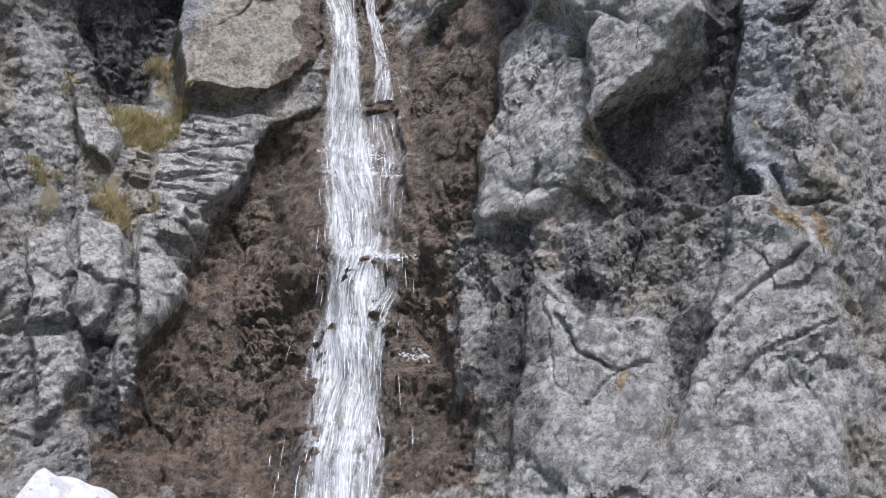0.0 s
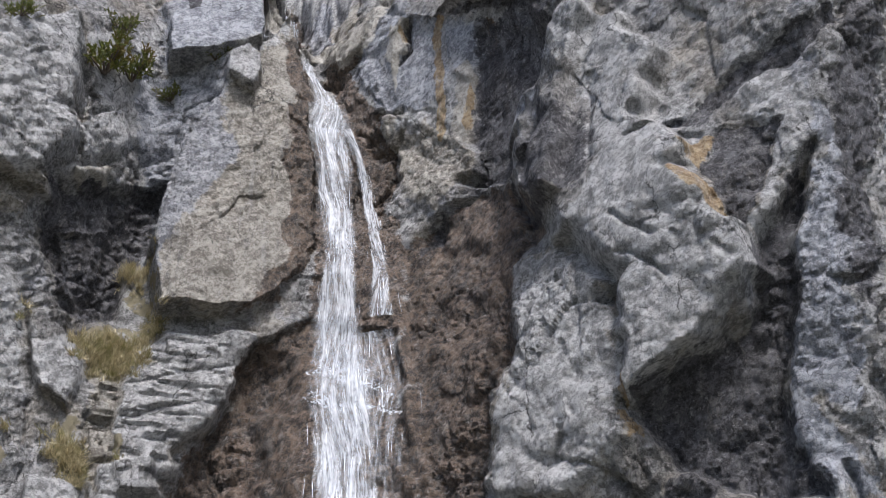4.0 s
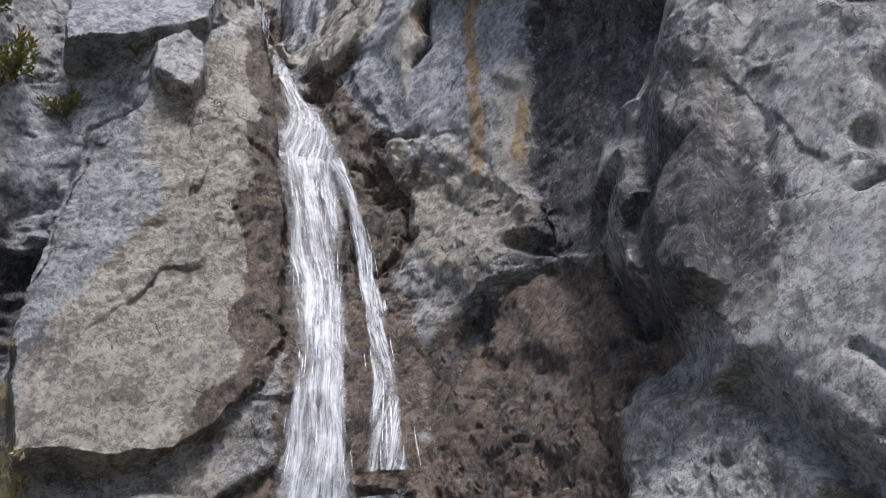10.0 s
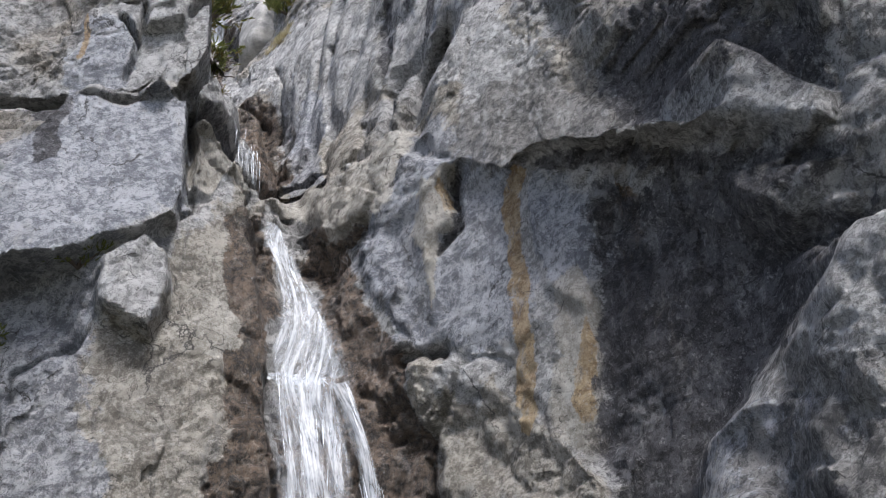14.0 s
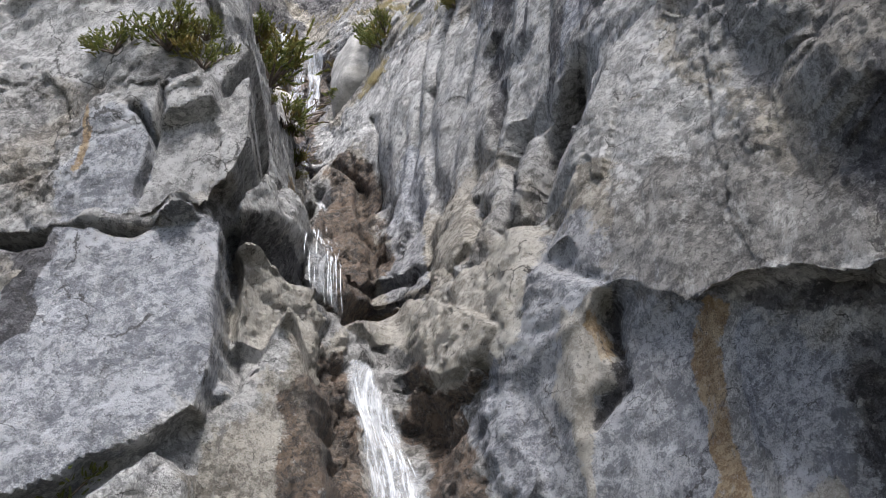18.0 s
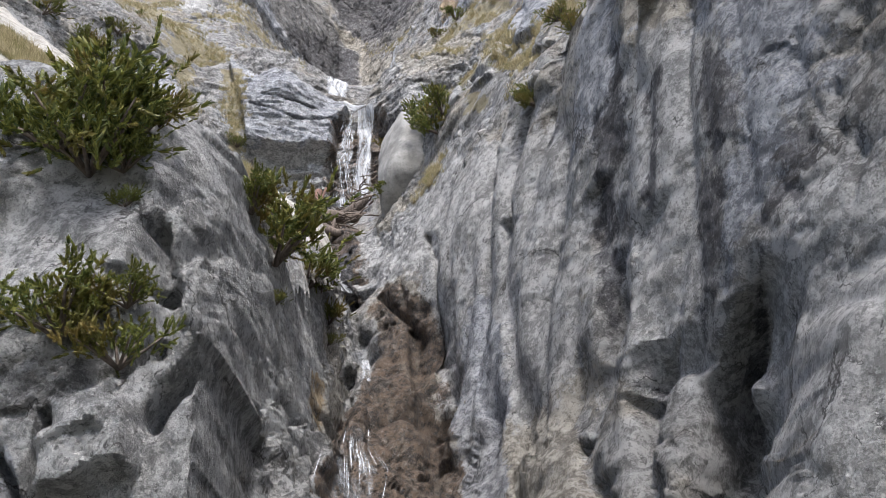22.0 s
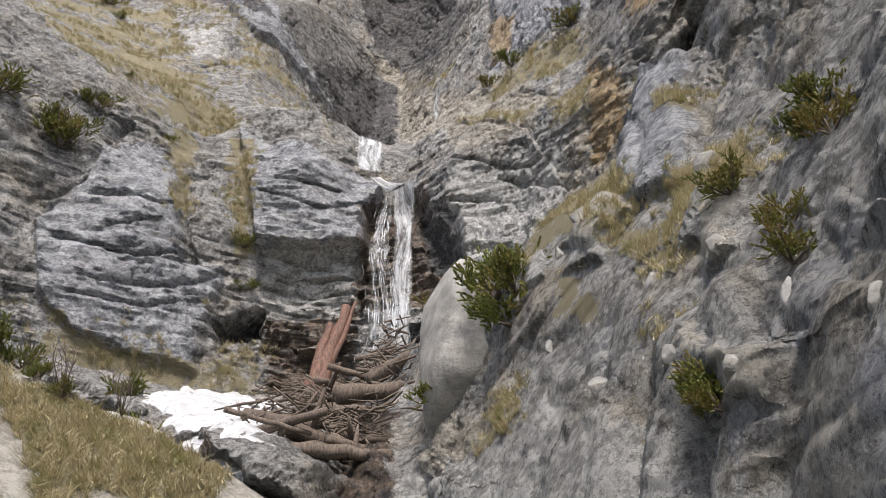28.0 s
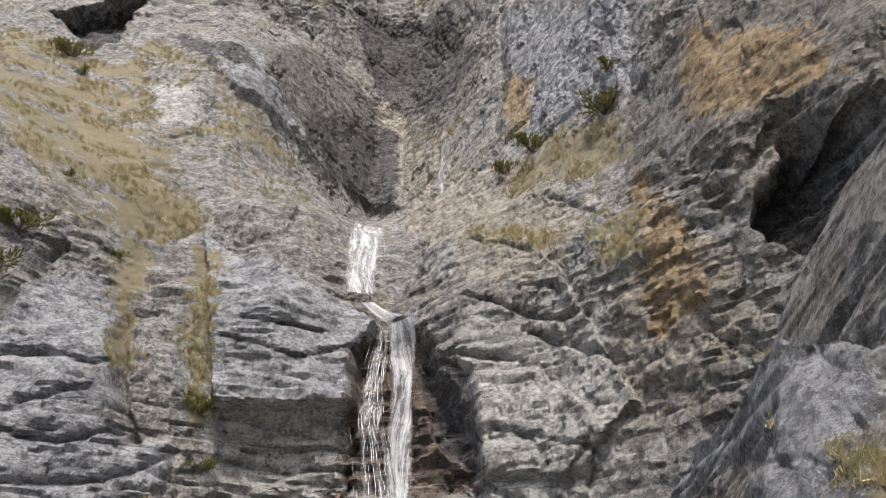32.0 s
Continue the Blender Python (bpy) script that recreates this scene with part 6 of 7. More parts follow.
cirque.patch("tan", 1.44, (-5.7, 94.7), (-1.3, 96.7), (3.6, 79), (5.5, 68.9), (3.9, 65.2), (1.2, 70.5), (-1.1, 91.2))
cirque.patch("tan", 0.864, (2.9, 75.2), (5.8, 73.2), (7.6, 64.3), (6.2, 62.1), (3.5, 63.1))
cliff.block(-0.7, 0.09, (1.5, 39.7), (1.4, 40.6), (1.9, 44.8), (2.5, 41.4), (2.6, 39.3), (2.6, 38.4), (1.8, 37.7))
cliff.patch("pale", 0.48, (-0.4, 33.7), (1.7, 34), (1.9, 31.8), (-0.3, 31.6))
cliff.patch("pale", 0.48, (0.5, 38), (1.1, 38), (1.3, 37.3), (0.7, 37.2))
cliff.groove(0.08, 0.12, (7.3, 53.2), (7.1, 51.9), (6.8, 50.8))
cliff.groove(0.08, 0.12, (7.9, 53.5), (7.9, 51.9), (7.6, 51.1))
cliff.patch("grass", 0.24, (7.8, 53.4), (8.1, 52.7), (7.8, 52.1), (7.6, 52.4))
cliff.patch("tan", 0.32, (7.8, 53.2), (8.2, 52.8), (7.8, 51.2), (7.6, 52))
cliff.patch("pale", 0.48, (1.4, 40), (1.6, 39), (0.7, 38.5))
cliff.patch("pale", 0.48, (7.2, 34.8), (7.8, 34.1), (7.6, 32.4), (6.9, 32.6))
cliff.patch("pale", 0.48, (-0.7, 33.5), (0.6, 33.6), (1.7, 33.9), (1.9, 31.7), (-0.3, 31.5))
cliff.patch("pale", 0.48, (6.9, 43.2), (7.4, 42.1), (6.7, 37.7), (6.3, 38))
cliff.patch("pale", 0.48, (-1.6, 31.9), (2.1, 33.8), (2.7, 32.2), (1, 29.5), (-0.9, 26.3))
cliff.patch("grass", 0.24, (-1.8, 22.2), (-1, 22.4), (-0.8, 20.4), (-1.4, 20.3))
cliff.patch("grass", 0.24, (-2.5, 19.6), (-0.6, 20.2), (-0.5, 19.8), (-1, 19), (-1.5, 18.3), (-2.3, 18.4))
cliff.patch("grass", 0.24, (-3.9, 19.6), (-3.4, 19.7), (-3.6, 18.1))
cliff.patch("grass", 0.24, (-2.6, 17.1), (-2.1, 17), (-1.9, 15), (-2.3, 15.4))
cliff.patch("grass", 0.24, (-1.3, 16.7), (-0.9, 16.6), (-1, 15.9))
cliff.patch("grass", 0.24, (-2.4, 19.7), (-0.6, 20.3), (-0.8, 18.8), (-2.1, 18))
cliff.patch("grass", 0.192, (-2.8, 15.8), (-1.9, 16.1), (-1.6, 14.5), (-2, 15.1))
cliff.patch("grass", 0.192, (-4.2, 16.3), (-3.7, 16.4), (-3.7, 15), (-4, 15))
cliff.patch("pale", 0.4, (7.9, 32.1), (8.8, 31.6), (8.9, 29.5), (8.6, 27.5), (8, 27.7))
cliff.patch("pale", 0.48, (6.8, 32.6), (7.7, 32.3), (8, 29.4), (7.2, 27.8), (6.6, 29.1))
cliff.patch("pale", 0.48, (7.9, 17.6), (8.6, 20.8), (9.5, 20.1), (9.5, 16.5), (9.4, 15.4), (8.4, 14.3), (7.3, 14.5))
cliff.patch("blue", 0.48, (-2.3, 29.2), (0.4, 30), (1.2, 25.8), (-0.2, 23.2), (-1, 21.4))
cliff.patch("pale", 0.48, (6.7, 45.5), (7, 45.7), (6.9, 43.9), (6.8, 42.5), (6.4, 42.7), (6.5, 44.3))
cliff.patch("pale", 0.48, (6.8, 43.7), (7.2, 43.1), (7, 41.8), (6.4, 42.2))
cliff.patch("pale", 0.48, (6.5, 33.5), (8.3, 32.2), (8.4, 30.1), (6.4, 30.4))
cliff.patch("pale", 0.48, (8.4, 32), (8.8, 31.8), (8.9, 29.9), (8.7, 30))
cliff.patch("pale", 0.48, (7.2, 36.5), (8.8, 33.6), (8.8, 32), (7, 33.2))
cliff.patch("brown", 0.48, (4.3, 29.5), (5.4, 28.8), (6.5, 24.9), (6.4, 20.1), (4.3, 20.3))
cliff.patch("brown", 0.48, (4, 26.7), (5.6, 27.5), (6.5, 23.4), (6.4, 19.6), (4, 19.9))
cirque.patch("pale", 1.152, (-11, 58), (-10.2, 61.3), (-9.4, 63.1), (-8.2, 63.6), (-6.8, 60), (-6.4, 57.3), (-5, 57.3), (-5.1, 55.7), (-5.3, 52.9), (-8.9, 53.7), (-9.8, 54.7))
cirque.patch("pale", 1.152, (-10, 60.2), (-8.1, 62.9), (-6.1, 56), (-8.5, 55.4))
cirque.patch("tan", 0.864, (-9, 53.2), (-3.5, 54.1), (-3.4, 52.8), (-8.5, 52))
cliff.patch("black", 0.4, (9.3, 24.6), (9.9, 25.2), (10.2, 23.4), (9.6, 21.8), (9.1, 22))
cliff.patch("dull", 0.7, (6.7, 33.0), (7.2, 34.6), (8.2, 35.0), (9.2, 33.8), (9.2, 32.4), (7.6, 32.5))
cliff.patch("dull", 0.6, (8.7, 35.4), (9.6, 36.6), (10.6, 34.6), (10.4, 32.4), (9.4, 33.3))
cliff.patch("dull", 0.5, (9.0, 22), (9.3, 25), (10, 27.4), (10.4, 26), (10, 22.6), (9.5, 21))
cliff.patch("dull", 0.5, (-3.9, 21.2), (-1.8, 22.4), (-1.5, 19.6), (-3.4, 18.6))
cliff.patch("dull", 0.5, (9.4, 16), (11.2, 17), (11.8, 14.2), (10.6, 11.5), (9.2, 13))
cliff.patch("dull", 0.4, (7.2, 14.2), (8.0, 14.6), (8.4, 12), (7.8, 8), (7.0, 8))
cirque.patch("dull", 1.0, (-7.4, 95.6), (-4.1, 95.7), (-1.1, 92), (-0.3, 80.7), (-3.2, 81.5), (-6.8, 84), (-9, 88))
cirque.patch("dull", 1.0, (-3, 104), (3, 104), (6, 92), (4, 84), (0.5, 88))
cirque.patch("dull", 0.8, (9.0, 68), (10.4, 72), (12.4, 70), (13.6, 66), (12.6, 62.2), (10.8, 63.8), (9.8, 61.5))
cliff.patch("ochre", 0.16, (8.6, 29.4), (8.8, 28.9), (8.6, 27.4), (8.4, 27.8))
cliff.patch("pale", 0.48, (6.1, 33.5), (7.7, 32.5), (7.6, 31.4), (6, 31.8))
cliff.block(-1.9, 0.3, (-9.5, 41.5), (1.2, 41.5), (1.9, 43.5), (1.6, 45.6), (-2.8, 48), (-9.5, 52))
cliff.build(11, 1.0, 0.0, ((-20, 0.4, 1.2, 1.8, 2.6, 3.0, 3.6, 4.3, 5.2, 6.1, 6.8, 7.4, 7.8, 8.3, 8.7, 9.2, 9.8, 10.6, 12, 20), (70, 70, 55, 52.4, 51.2, 50.6, 51.0, 50.8, 51.6, 52.4, 53.0, 53.9, 55.0, 54.4, 55.0, 56.6, 58.2, 59.5, 60.5, 61)))
cirque.build(41, 1.15, 0.5)

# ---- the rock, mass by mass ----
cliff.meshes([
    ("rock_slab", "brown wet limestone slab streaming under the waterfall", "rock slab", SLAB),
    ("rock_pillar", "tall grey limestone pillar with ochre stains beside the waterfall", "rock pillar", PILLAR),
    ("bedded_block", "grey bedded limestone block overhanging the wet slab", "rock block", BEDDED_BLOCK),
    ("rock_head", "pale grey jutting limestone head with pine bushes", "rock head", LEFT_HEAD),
    ("rock_recess", "dark recess of damp black-streaked limestone, its shade painted black", "rock recess", DARK_RECESS),
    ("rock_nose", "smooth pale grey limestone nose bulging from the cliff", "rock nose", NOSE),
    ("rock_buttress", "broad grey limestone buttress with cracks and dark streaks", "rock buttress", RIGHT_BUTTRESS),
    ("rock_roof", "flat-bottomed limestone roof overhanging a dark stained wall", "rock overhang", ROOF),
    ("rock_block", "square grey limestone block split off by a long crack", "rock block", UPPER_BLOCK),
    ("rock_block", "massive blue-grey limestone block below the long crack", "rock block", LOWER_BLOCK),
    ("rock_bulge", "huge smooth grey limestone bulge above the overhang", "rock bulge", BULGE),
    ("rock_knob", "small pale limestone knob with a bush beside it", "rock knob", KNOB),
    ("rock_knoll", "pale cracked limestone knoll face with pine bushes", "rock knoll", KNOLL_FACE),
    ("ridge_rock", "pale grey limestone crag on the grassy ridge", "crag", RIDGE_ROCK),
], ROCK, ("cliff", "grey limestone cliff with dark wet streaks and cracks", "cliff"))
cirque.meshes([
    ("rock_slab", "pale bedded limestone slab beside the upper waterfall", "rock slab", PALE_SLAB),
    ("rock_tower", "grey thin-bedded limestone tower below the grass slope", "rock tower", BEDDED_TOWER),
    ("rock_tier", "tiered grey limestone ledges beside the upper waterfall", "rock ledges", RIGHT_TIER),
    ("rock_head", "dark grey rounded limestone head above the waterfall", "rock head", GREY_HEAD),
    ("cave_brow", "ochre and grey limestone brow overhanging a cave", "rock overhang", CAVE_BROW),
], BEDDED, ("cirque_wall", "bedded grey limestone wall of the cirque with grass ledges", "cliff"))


# ---- meshes of parts and things ----
def mesh_object(name, verts, faces, material, parent=None, smooth=True, uv=None, across=None):
    me = bpy.data.meshes.new(name)
    me.from_pydata([tuple(v) for v in verts], [], faces)
    me.materials.append(material)
    if smooth:
        me.polygons.foreach_set("use_smooth", [True] * len(me.polygons))
    if uv is not None:
        layer = me.uv_layers.new(name="UVMap")
        loop_v = np.zeros(len(me.loops), dtype=np.int32)
        me.loops.foreach_get("vertex_index", loop_v)
        layer.data.foreach_set("uv", np.asarray(uv, dtype=np.float32)[loop_v].ravel())
    if across is not None:
        at = me.attributes.new("across", "FLOAT", "POINT")
        at.data.foreach_set("value", np.asarray(across, dtype=np.float32))
    me.update()
    ob = new(name, me)
    if parent:
        ob.parent = parent
    return ob


def thing(name, label, category, group="", place=(0, 0, 0)):
    ob = new(name)
    ob.location = place
    return tagged(ob, label, category, group)


def tube(path, radii, sides=7):
    """Vertices and faces of a round bar along a path."""
    verts, faces = [], []
    path = [Vector(p) for p in path]
    for i, p in enumerate(path):
        d = (path[min(i + 1, len(path) - 1)] - path[max(i - 1, 0)]).normalized()
        x = d.orthogonal().normalized()
        y = d.cross(x)
        for s in range(sides):
            t = 2 * math.pi * s / sides
            verts.append(p + (x * math.cos(t) + y * math.sin(t)) * radii[i])
    for i in range(len(path) - 1):
        for s in range(sides):
            a, b = i * sides + s, i * sides + (s + 1) % sides
            faces.append((a, b, b + sides, a + sides))
    faces.append(tuple(range(sides))[::-1])
    faces.append(tuple(range(len(verts) - sides, len(verts))))
    return verts, faces


# ---- the slab of the knoll, sloping up from the gorge to its own edge ----
def knoll_slab(outline, turf, step=0.055):
    A, B = np.meshgrid(np.arange(-8.0, 2.6, step), np.arange(38.8, 50.5, step))
    q = np.stack([A.ravel(), B.ravel(), A.ravel() * 0], -1)
    wob = 0.16 * fbm(q * 1.3, 3, 51).reshape(A.shape)
    d = polygon_distance(A, B, outline) + wob
    z = 43.55 + (B - 42 - 1.11 * (A - 0.3)) / 1.7
    off, joint = facets(q * 0.45, 52, 1.2)
    z += 0.16 * off.reshape(A.shape) + 0.10 * fbm(q * 0.8, 3, 53).reshape(A.shape) + 0.02 * fbm(q * 5, 3, 54).reshape(A.shape)
    z -= 2.4 * np.clip(-d, 0, None) + 0.35 * np.clip(0.3 - d, 0, 0.3) ** 2 / 0.3
    g = np.zeros(A.shape)
    for poly in turf:
        g = np.maximum(g, smooth01((polygon_distance(A, B, poly) + 0.8 * wob + 0.02) / 0.2 * 0.5 + 0.5))
    z += 0.05 * g
    rows, cols = A.shape
    idx = np.arange(rows * cols).reshape(rows, cols)
    quads = np.stack([idx[:-1, :-1], idx[:-1, 1:], idx[1:, 1:], idx[1:, :-1]], -1).reshape(-1, 4)
    quads = quads[(d > -0.3)[:-1, :-1].ravel()]
    verts = to_world(A, B, z)
    ob = tagged(mesh_object("rock_knoll", verts.reshape(-1, 3).tolist(), quads.tolist(), ROCK), "smooth cream limestone slab striped with dry grass", "rock slab", kind="structure")
    for name, value in (("cream", smooth01(d * 2 + 0.6) * 0.9), ("smooth", 1.0 - 0.8 * g), ("grass", g)):
        at = ob.data.attributes.new(name, "FLOAT", "POINT")
        at.data.foreach_set("value", np.ascontiguousarray(value, dtype=np.float32).ravel())
    return verts, g * (d > 0.05)


KNOLL = ((-8.0, 39.0), (-8.0, 48.0), (-3.72, 44.92), (-2.61, 44.79), (-1.87, 45.29), (-1.09, 45.74), (0.09, 45.96), (0.82, 45.88), (1.57, 44.85), (2.0, 44.1), (1.6, 41.2), (1.0, 39.0))
KNOLL_TURF = (
    ((-2.9, 42.94), (-2.52, 43.27), (-1.63, 42.23), (-0.97, 41.88), (-0.68, 41.38), (0.07, 40.78), (-0.44, 39.96), (-0.85, 40.51), (-1.36, 40.29)),
    ((-2.42, 44.02), (-1.88, 44.8), (-1.0, 45.16), (0.2, 45.52), (0.4, 44.7), (0.31, 43.97), (-0.28, 43.84), (-0.65, 43.34), (-0.85, 42.14), (-1.63, 43.15)),
    ((-0.7, 41.97), (-0.39, 43.09), (0.24, 42.68), (0.35, 42.08), (0.81, 42.66), (1.0, 42.17), (0.27, 41.01), (-0.11, 41.46)),
    ((-3.92, 44.71), (-3.28, 44.72), (-2.6, 44.4), (-2.42, 43.81), (-2.98, 43.09)),
    ((-5.6, 43.0), (-3.4, 43.4), (-2.2, 42.2), (-1.2, 40.2), (-2.4, 39.4), (-5.6, 40.6)),
)
knoll_verts, knoll_turf = knoll_slab(KNOLL, KNOLL_TURF)

# ---- falling water ----
def ribbon(face, name, line, lift, material, parent, seed, cols=18, spread=1.0):
    """A sheet of water that runs down the rock along a line of (a, z, width)."""
    line = sorted(line, key=lambda p: -p[1])
    zs = np.array([p[1] for p in line])[::-1]
    rng = np.random.default_rng(seed)
    n = max(6, int((zs[-1] - zs[0]) / 0.12))
    verts, uv, across, faces = [], [], [], []
    run = 0.0
    prev = None
    ph = rng.uniform(0, 6)
    depth = []
    for r in range(n + 1):
        z = zs[-1] + (zs[0] - zs[-1]) * r / n
        a = np.interp(z, zs, [p[0] for p in line][::-1])
        w = np.interp(z, zs, [p[2] for p in line][::-1]) * spread
        depth.append([face.at(a + (c / (cols - 1) - 0.5) * w, z) for c in range(cols)])
        mid = depth[-1][cols // 2]
        run += (mid - prev).length if prev else 0
        prev = mid
        for c in range(cols):
            u = c / (cols - 1)
            uv.append((u * w + 0.1 * math.sin(z * 1.3 + ph) + seed * 3.7, run))
            across.append(u)
    # water leaps clear of small hollows: each column keeps to the foremost rock above it
    toward = Vector((math.sin(TURNED), -math.cos(TURNED), 0))
    for r in range(n + 1):
        for c in range(cols):
            lo, hi = max(0, r - 7), min(n, r + 4)
            front = sum(depth[k][cc].dot(toward) for k in range(lo, hi + 1) for cc in (max(0, c - 2), c, min(cols - 1, c + 2))) / (3 * (hi - lo + 1))
            p = depth[r][c]
            push = max(0.0, front - p.dot(toward)) + lift * (1 - (2 * c / (cols - 1) - 1) ** 2 * 0.7)
            verts.append(p + toward * push)
    grid = np.array([tuple(v) for v in verts]).reshape(n + 1, cols, 3)
    grid = np.stack([blur(grid[:, :, i], 5) if n > 8 and cols > 5 else grid[:, :, i] for i in range(3)], -1)
    verts = [Vector(v) for v in grid.reshape(-1, 3)]
    for r in range(n):
        for c in range(cols - 1):
            k = r * cols + c
            faces.append((k, k + 1, k + cols + 1, k + cols))
    ob = mesh_object(name, verts, faces, material, parent, True, uv, across)
    return verts, cols


def strands(sheet, cols, name, parent, count, seed, length=(0.3, 1.1), width=0.009):
    """Loose threads and drops in front of a sheet of water."""
    rng = np.random.default_rng(seed)
    rows = len(sheet) // cols
    verts, faces = [], []
    toward = Vector((math.sin(TURNED), -math.cos(TURNED), 0))
    side = Vector((math.cos(TURNED), math.sin(TURNED), 0))
    for _ in range(count):
        c = min(cols - 1, max(0, int(rng.normal(0.5, 0.2) * cols)))
        r0 = rng.integers(0, rows - 3)
        n = int(min(rows - 1 - r0, max(2, rng.uniform(*length) / 0.12)))
        lift, w, sway = rng.uniform(0.0, 0.16), width * rng.uniform(0.5, 1.6), rng.uniform(-0.12, 0.12)
        k0 = len(verts)
        for i in range(n + 1):
            p = sheet[(r0 + i) * cols + c] + toward * (lift + 0.06) + side * sway
            t = i / n
            ww = w * math.sin(math.pi * min(max(t, 0.06), 0.97))
            verts += [p - side * ww, p + side * ww]
            if i:
                k = k0 + 2 * i
                faces.append((k - 2, k - 1, k + 1, k))
    return tagged(mesh_object(name, verts, faces, SPRAY, parent), kind="stuff")


def foam(face, name, parent, count, spread, line, seed):
    """White splashes where the water strikes a ledge along a line of (a, z)."""
    rng = np.random.default_rng(seed)
    verts, faces = [], []
    xs, zs = [p[0] for p in line], [p[1] for p in line]
    side = Vector((math.cos(TURNED), math.sin(TURNED), 0))
    for _ in range(count):
        t = rng.normal((xs[0] + xs[-1]) / 2, (xs[-1] - xs[0]) / 4)
        t = min(max(t, xs[0] + 0.05), xs[-1] - 0.05) + rng.normal(0, 0.05)
        z = float(np.interp(t, xs, zs))
        p = face.at(t, z, 0.08 + 0.10 * rng.random())
        p.z = z + rng.normal(0, spread) + 0.06 * math.sin(t * 5 + seed)
        half, h, drop = rng.uniform(0.02, 0.08), rng.uniform(0.010, 0.030), rng.uniform(-0.04, 0.04)
        k = len(verts)
        verts += [p - side * half + Vector((0, 0, drop)), p + Vector((0, 0, -h)), p + side * half - Vector((0, 0, drop)), p + Vector((0, 0, h))]
        faces.append((k, k + 1, k + 2, k + 3))
    tagged(mesh_object(name, verts, faces, SPRAY, parent), kind="stuff")


MAIN_FALL = ((3.9, 33.4, 0.38), (4.1, 31.7, 0.92), (4.4, 29.9, 1.50), (4.5, 28.9, 1.89), (4.6, 27.6, 1.71), (4.6, 26.1, 1.62), (4.7, 24.4, 1.54), (4.7, 22.9, 1.31), (4.5, 20.6, 1.67), (4.6, 19, 1.97), (4.6, 16.7, 1.99), (4.6, 14.4, 2.00), (4.2, 12.3, 1.94), (4.1, 10.6, 1.99), (3.9, 8.9, 2.17), (3.7, 7.5, 2.35), (3.6, 6.4, 2.48), (3.5, 5.2, 2.53))
SIDE_FALL = ((5, 28.8, 0.57), (5.3, 27.8, 0.55), (5.7, 26.1, 0.62), (5.9, 24.2, 0.72), (5.9, 22.4, 0.77), (5.7, 20.5, 1.13))
APRON = ((5.1, 20.3, 2.86), (5.0, 17.8, 2.91), (4.9, 15.9, 3.07), (4.7, 14.3, 3.17), (4.3, 12.3, 3.38), (4.0, 10.0, 3.49), (3.7, 7.5, 3.85), (3.6, 6.4, 4.02), (3.5, 5.2, 4.19))
GORGE_FALL = ((2.92, 39.2, 0.57), (3.02, 38.1, 1.06), (3.22, 35.7, 1.01), (3.22, 34.8, 0.95), (3.32, 34.2, 0.80))
STREAM = ((1.3, 45.8, 0.33), (1.7, 44.8, 0.49), (2.0, 44.3, 0.56), (2.2, 43.9, 0.46))
LOWER_STREAM = ((2.8, 41.5, 0.24), (2.9, 41.0, 0.33), (2.9, 40.4, 0.37))
HEAD_FALL = ((-0.8, 72.2, 2.00), (-0.1, 65.4, 1.69), (0, 63.8, 1.52))
SLIDE = ((0.2, 63.6, 0.9), (0.9, 62.8, 0.88), (1.5, 62.5, 1.09))
CIRQUE_FALL = ((1.5, 62.5, 1.31), (1.6, 60.4, 1.1), (1.6, 58.3, 1.08), (1.6, 55.7, 1.22), (1.7, 53.5, 1.44))
CIRQUE_VEIL = ((1.0, 62.3, 0.78), (0.7, 60.5, 0.95), (0.6, 58.6, 1.38), (0.9, 56.6, 1.9), (1.0, 54.7, 2.21), (1.0, 53.6, 2.56))
HIGH_FALL = ((2.8, 82.7, 0.73), (2.7, 80.0, 0.76), (2.6, 74.9, 0.61))
lower = thing("waterfall", "white waterfall dropping over a wet brown slab in two strands", "waterfall")
sheet, n_cols = ribbon(cliff, "main_stream", MAIN_FALL, 0.30, WATER, lower, 1)
ribbon(cliff, "main_veil", MAIN_FALL, 0.16, VEIL, lower, 2, spread=1.35)
strands(sheet, n_cols, "threads", lower, 130, 5)
sheet, n_cols = ribbon(cliff, "side_stream", SIDE_FALL, 0.25, WATER, lower, 3, 10)
strands(sheet, n_cols, "threads", lower, 30, 6)
sheet, n_cols = ribbon(cliff, "apron_veil", APRON, 0.12, VEIL, lower, 4, 30)
strands(sheet, n_cols, "threads", lower, 160, 7)
foam(cliff, "splash", lower, 173, 0.05, ((3.75, 18.77), (4.58, 18.62), (5.76, 17.86)), 201)
foam(cliff, "splash", lower, 146, 0.05, ((3.81, 18.09), (5.07, 17.52), (5.85, 17.32)), 202)
foam(cliff, "splash", lower, 100, 0.05, ((3.99, 19.05), (5.28, 18.7)), 203)
foam(cliff, "splash", lower, 280, 0.05, ((4.15, 14.52), (4.85, 14.42), (5.94, 14.19)), 204)
foam(cliff, "splash", lower, 60, 0.08, ((5.37, 11.17), (5.93, 10.92)), 205)
foam(cliff, "splash", lower, 60, 0.08, ((4.04, 28.67), (4.78, 28.97)), 206)
foam(cliff, "splash", lower, 106, 0.06, ((3.86, 28.82), (4.82, 28.89)), 207)
foam(cliff, "splash", lower, 100, 0.05, ((3.51, 17.89), (5.03, 17.45)), 208)
gorge = thing("waterfall", "thin white waterfall in the narrow brown gorge", "waterfall")
sheet, n_cols = ribbon(cliff, "stream", GORGE_FALL, 0.3, VEIL, gorge, 11, 16)
strands(sheet, n_cols, "threads", gorge, 60, 12, width=0.007)
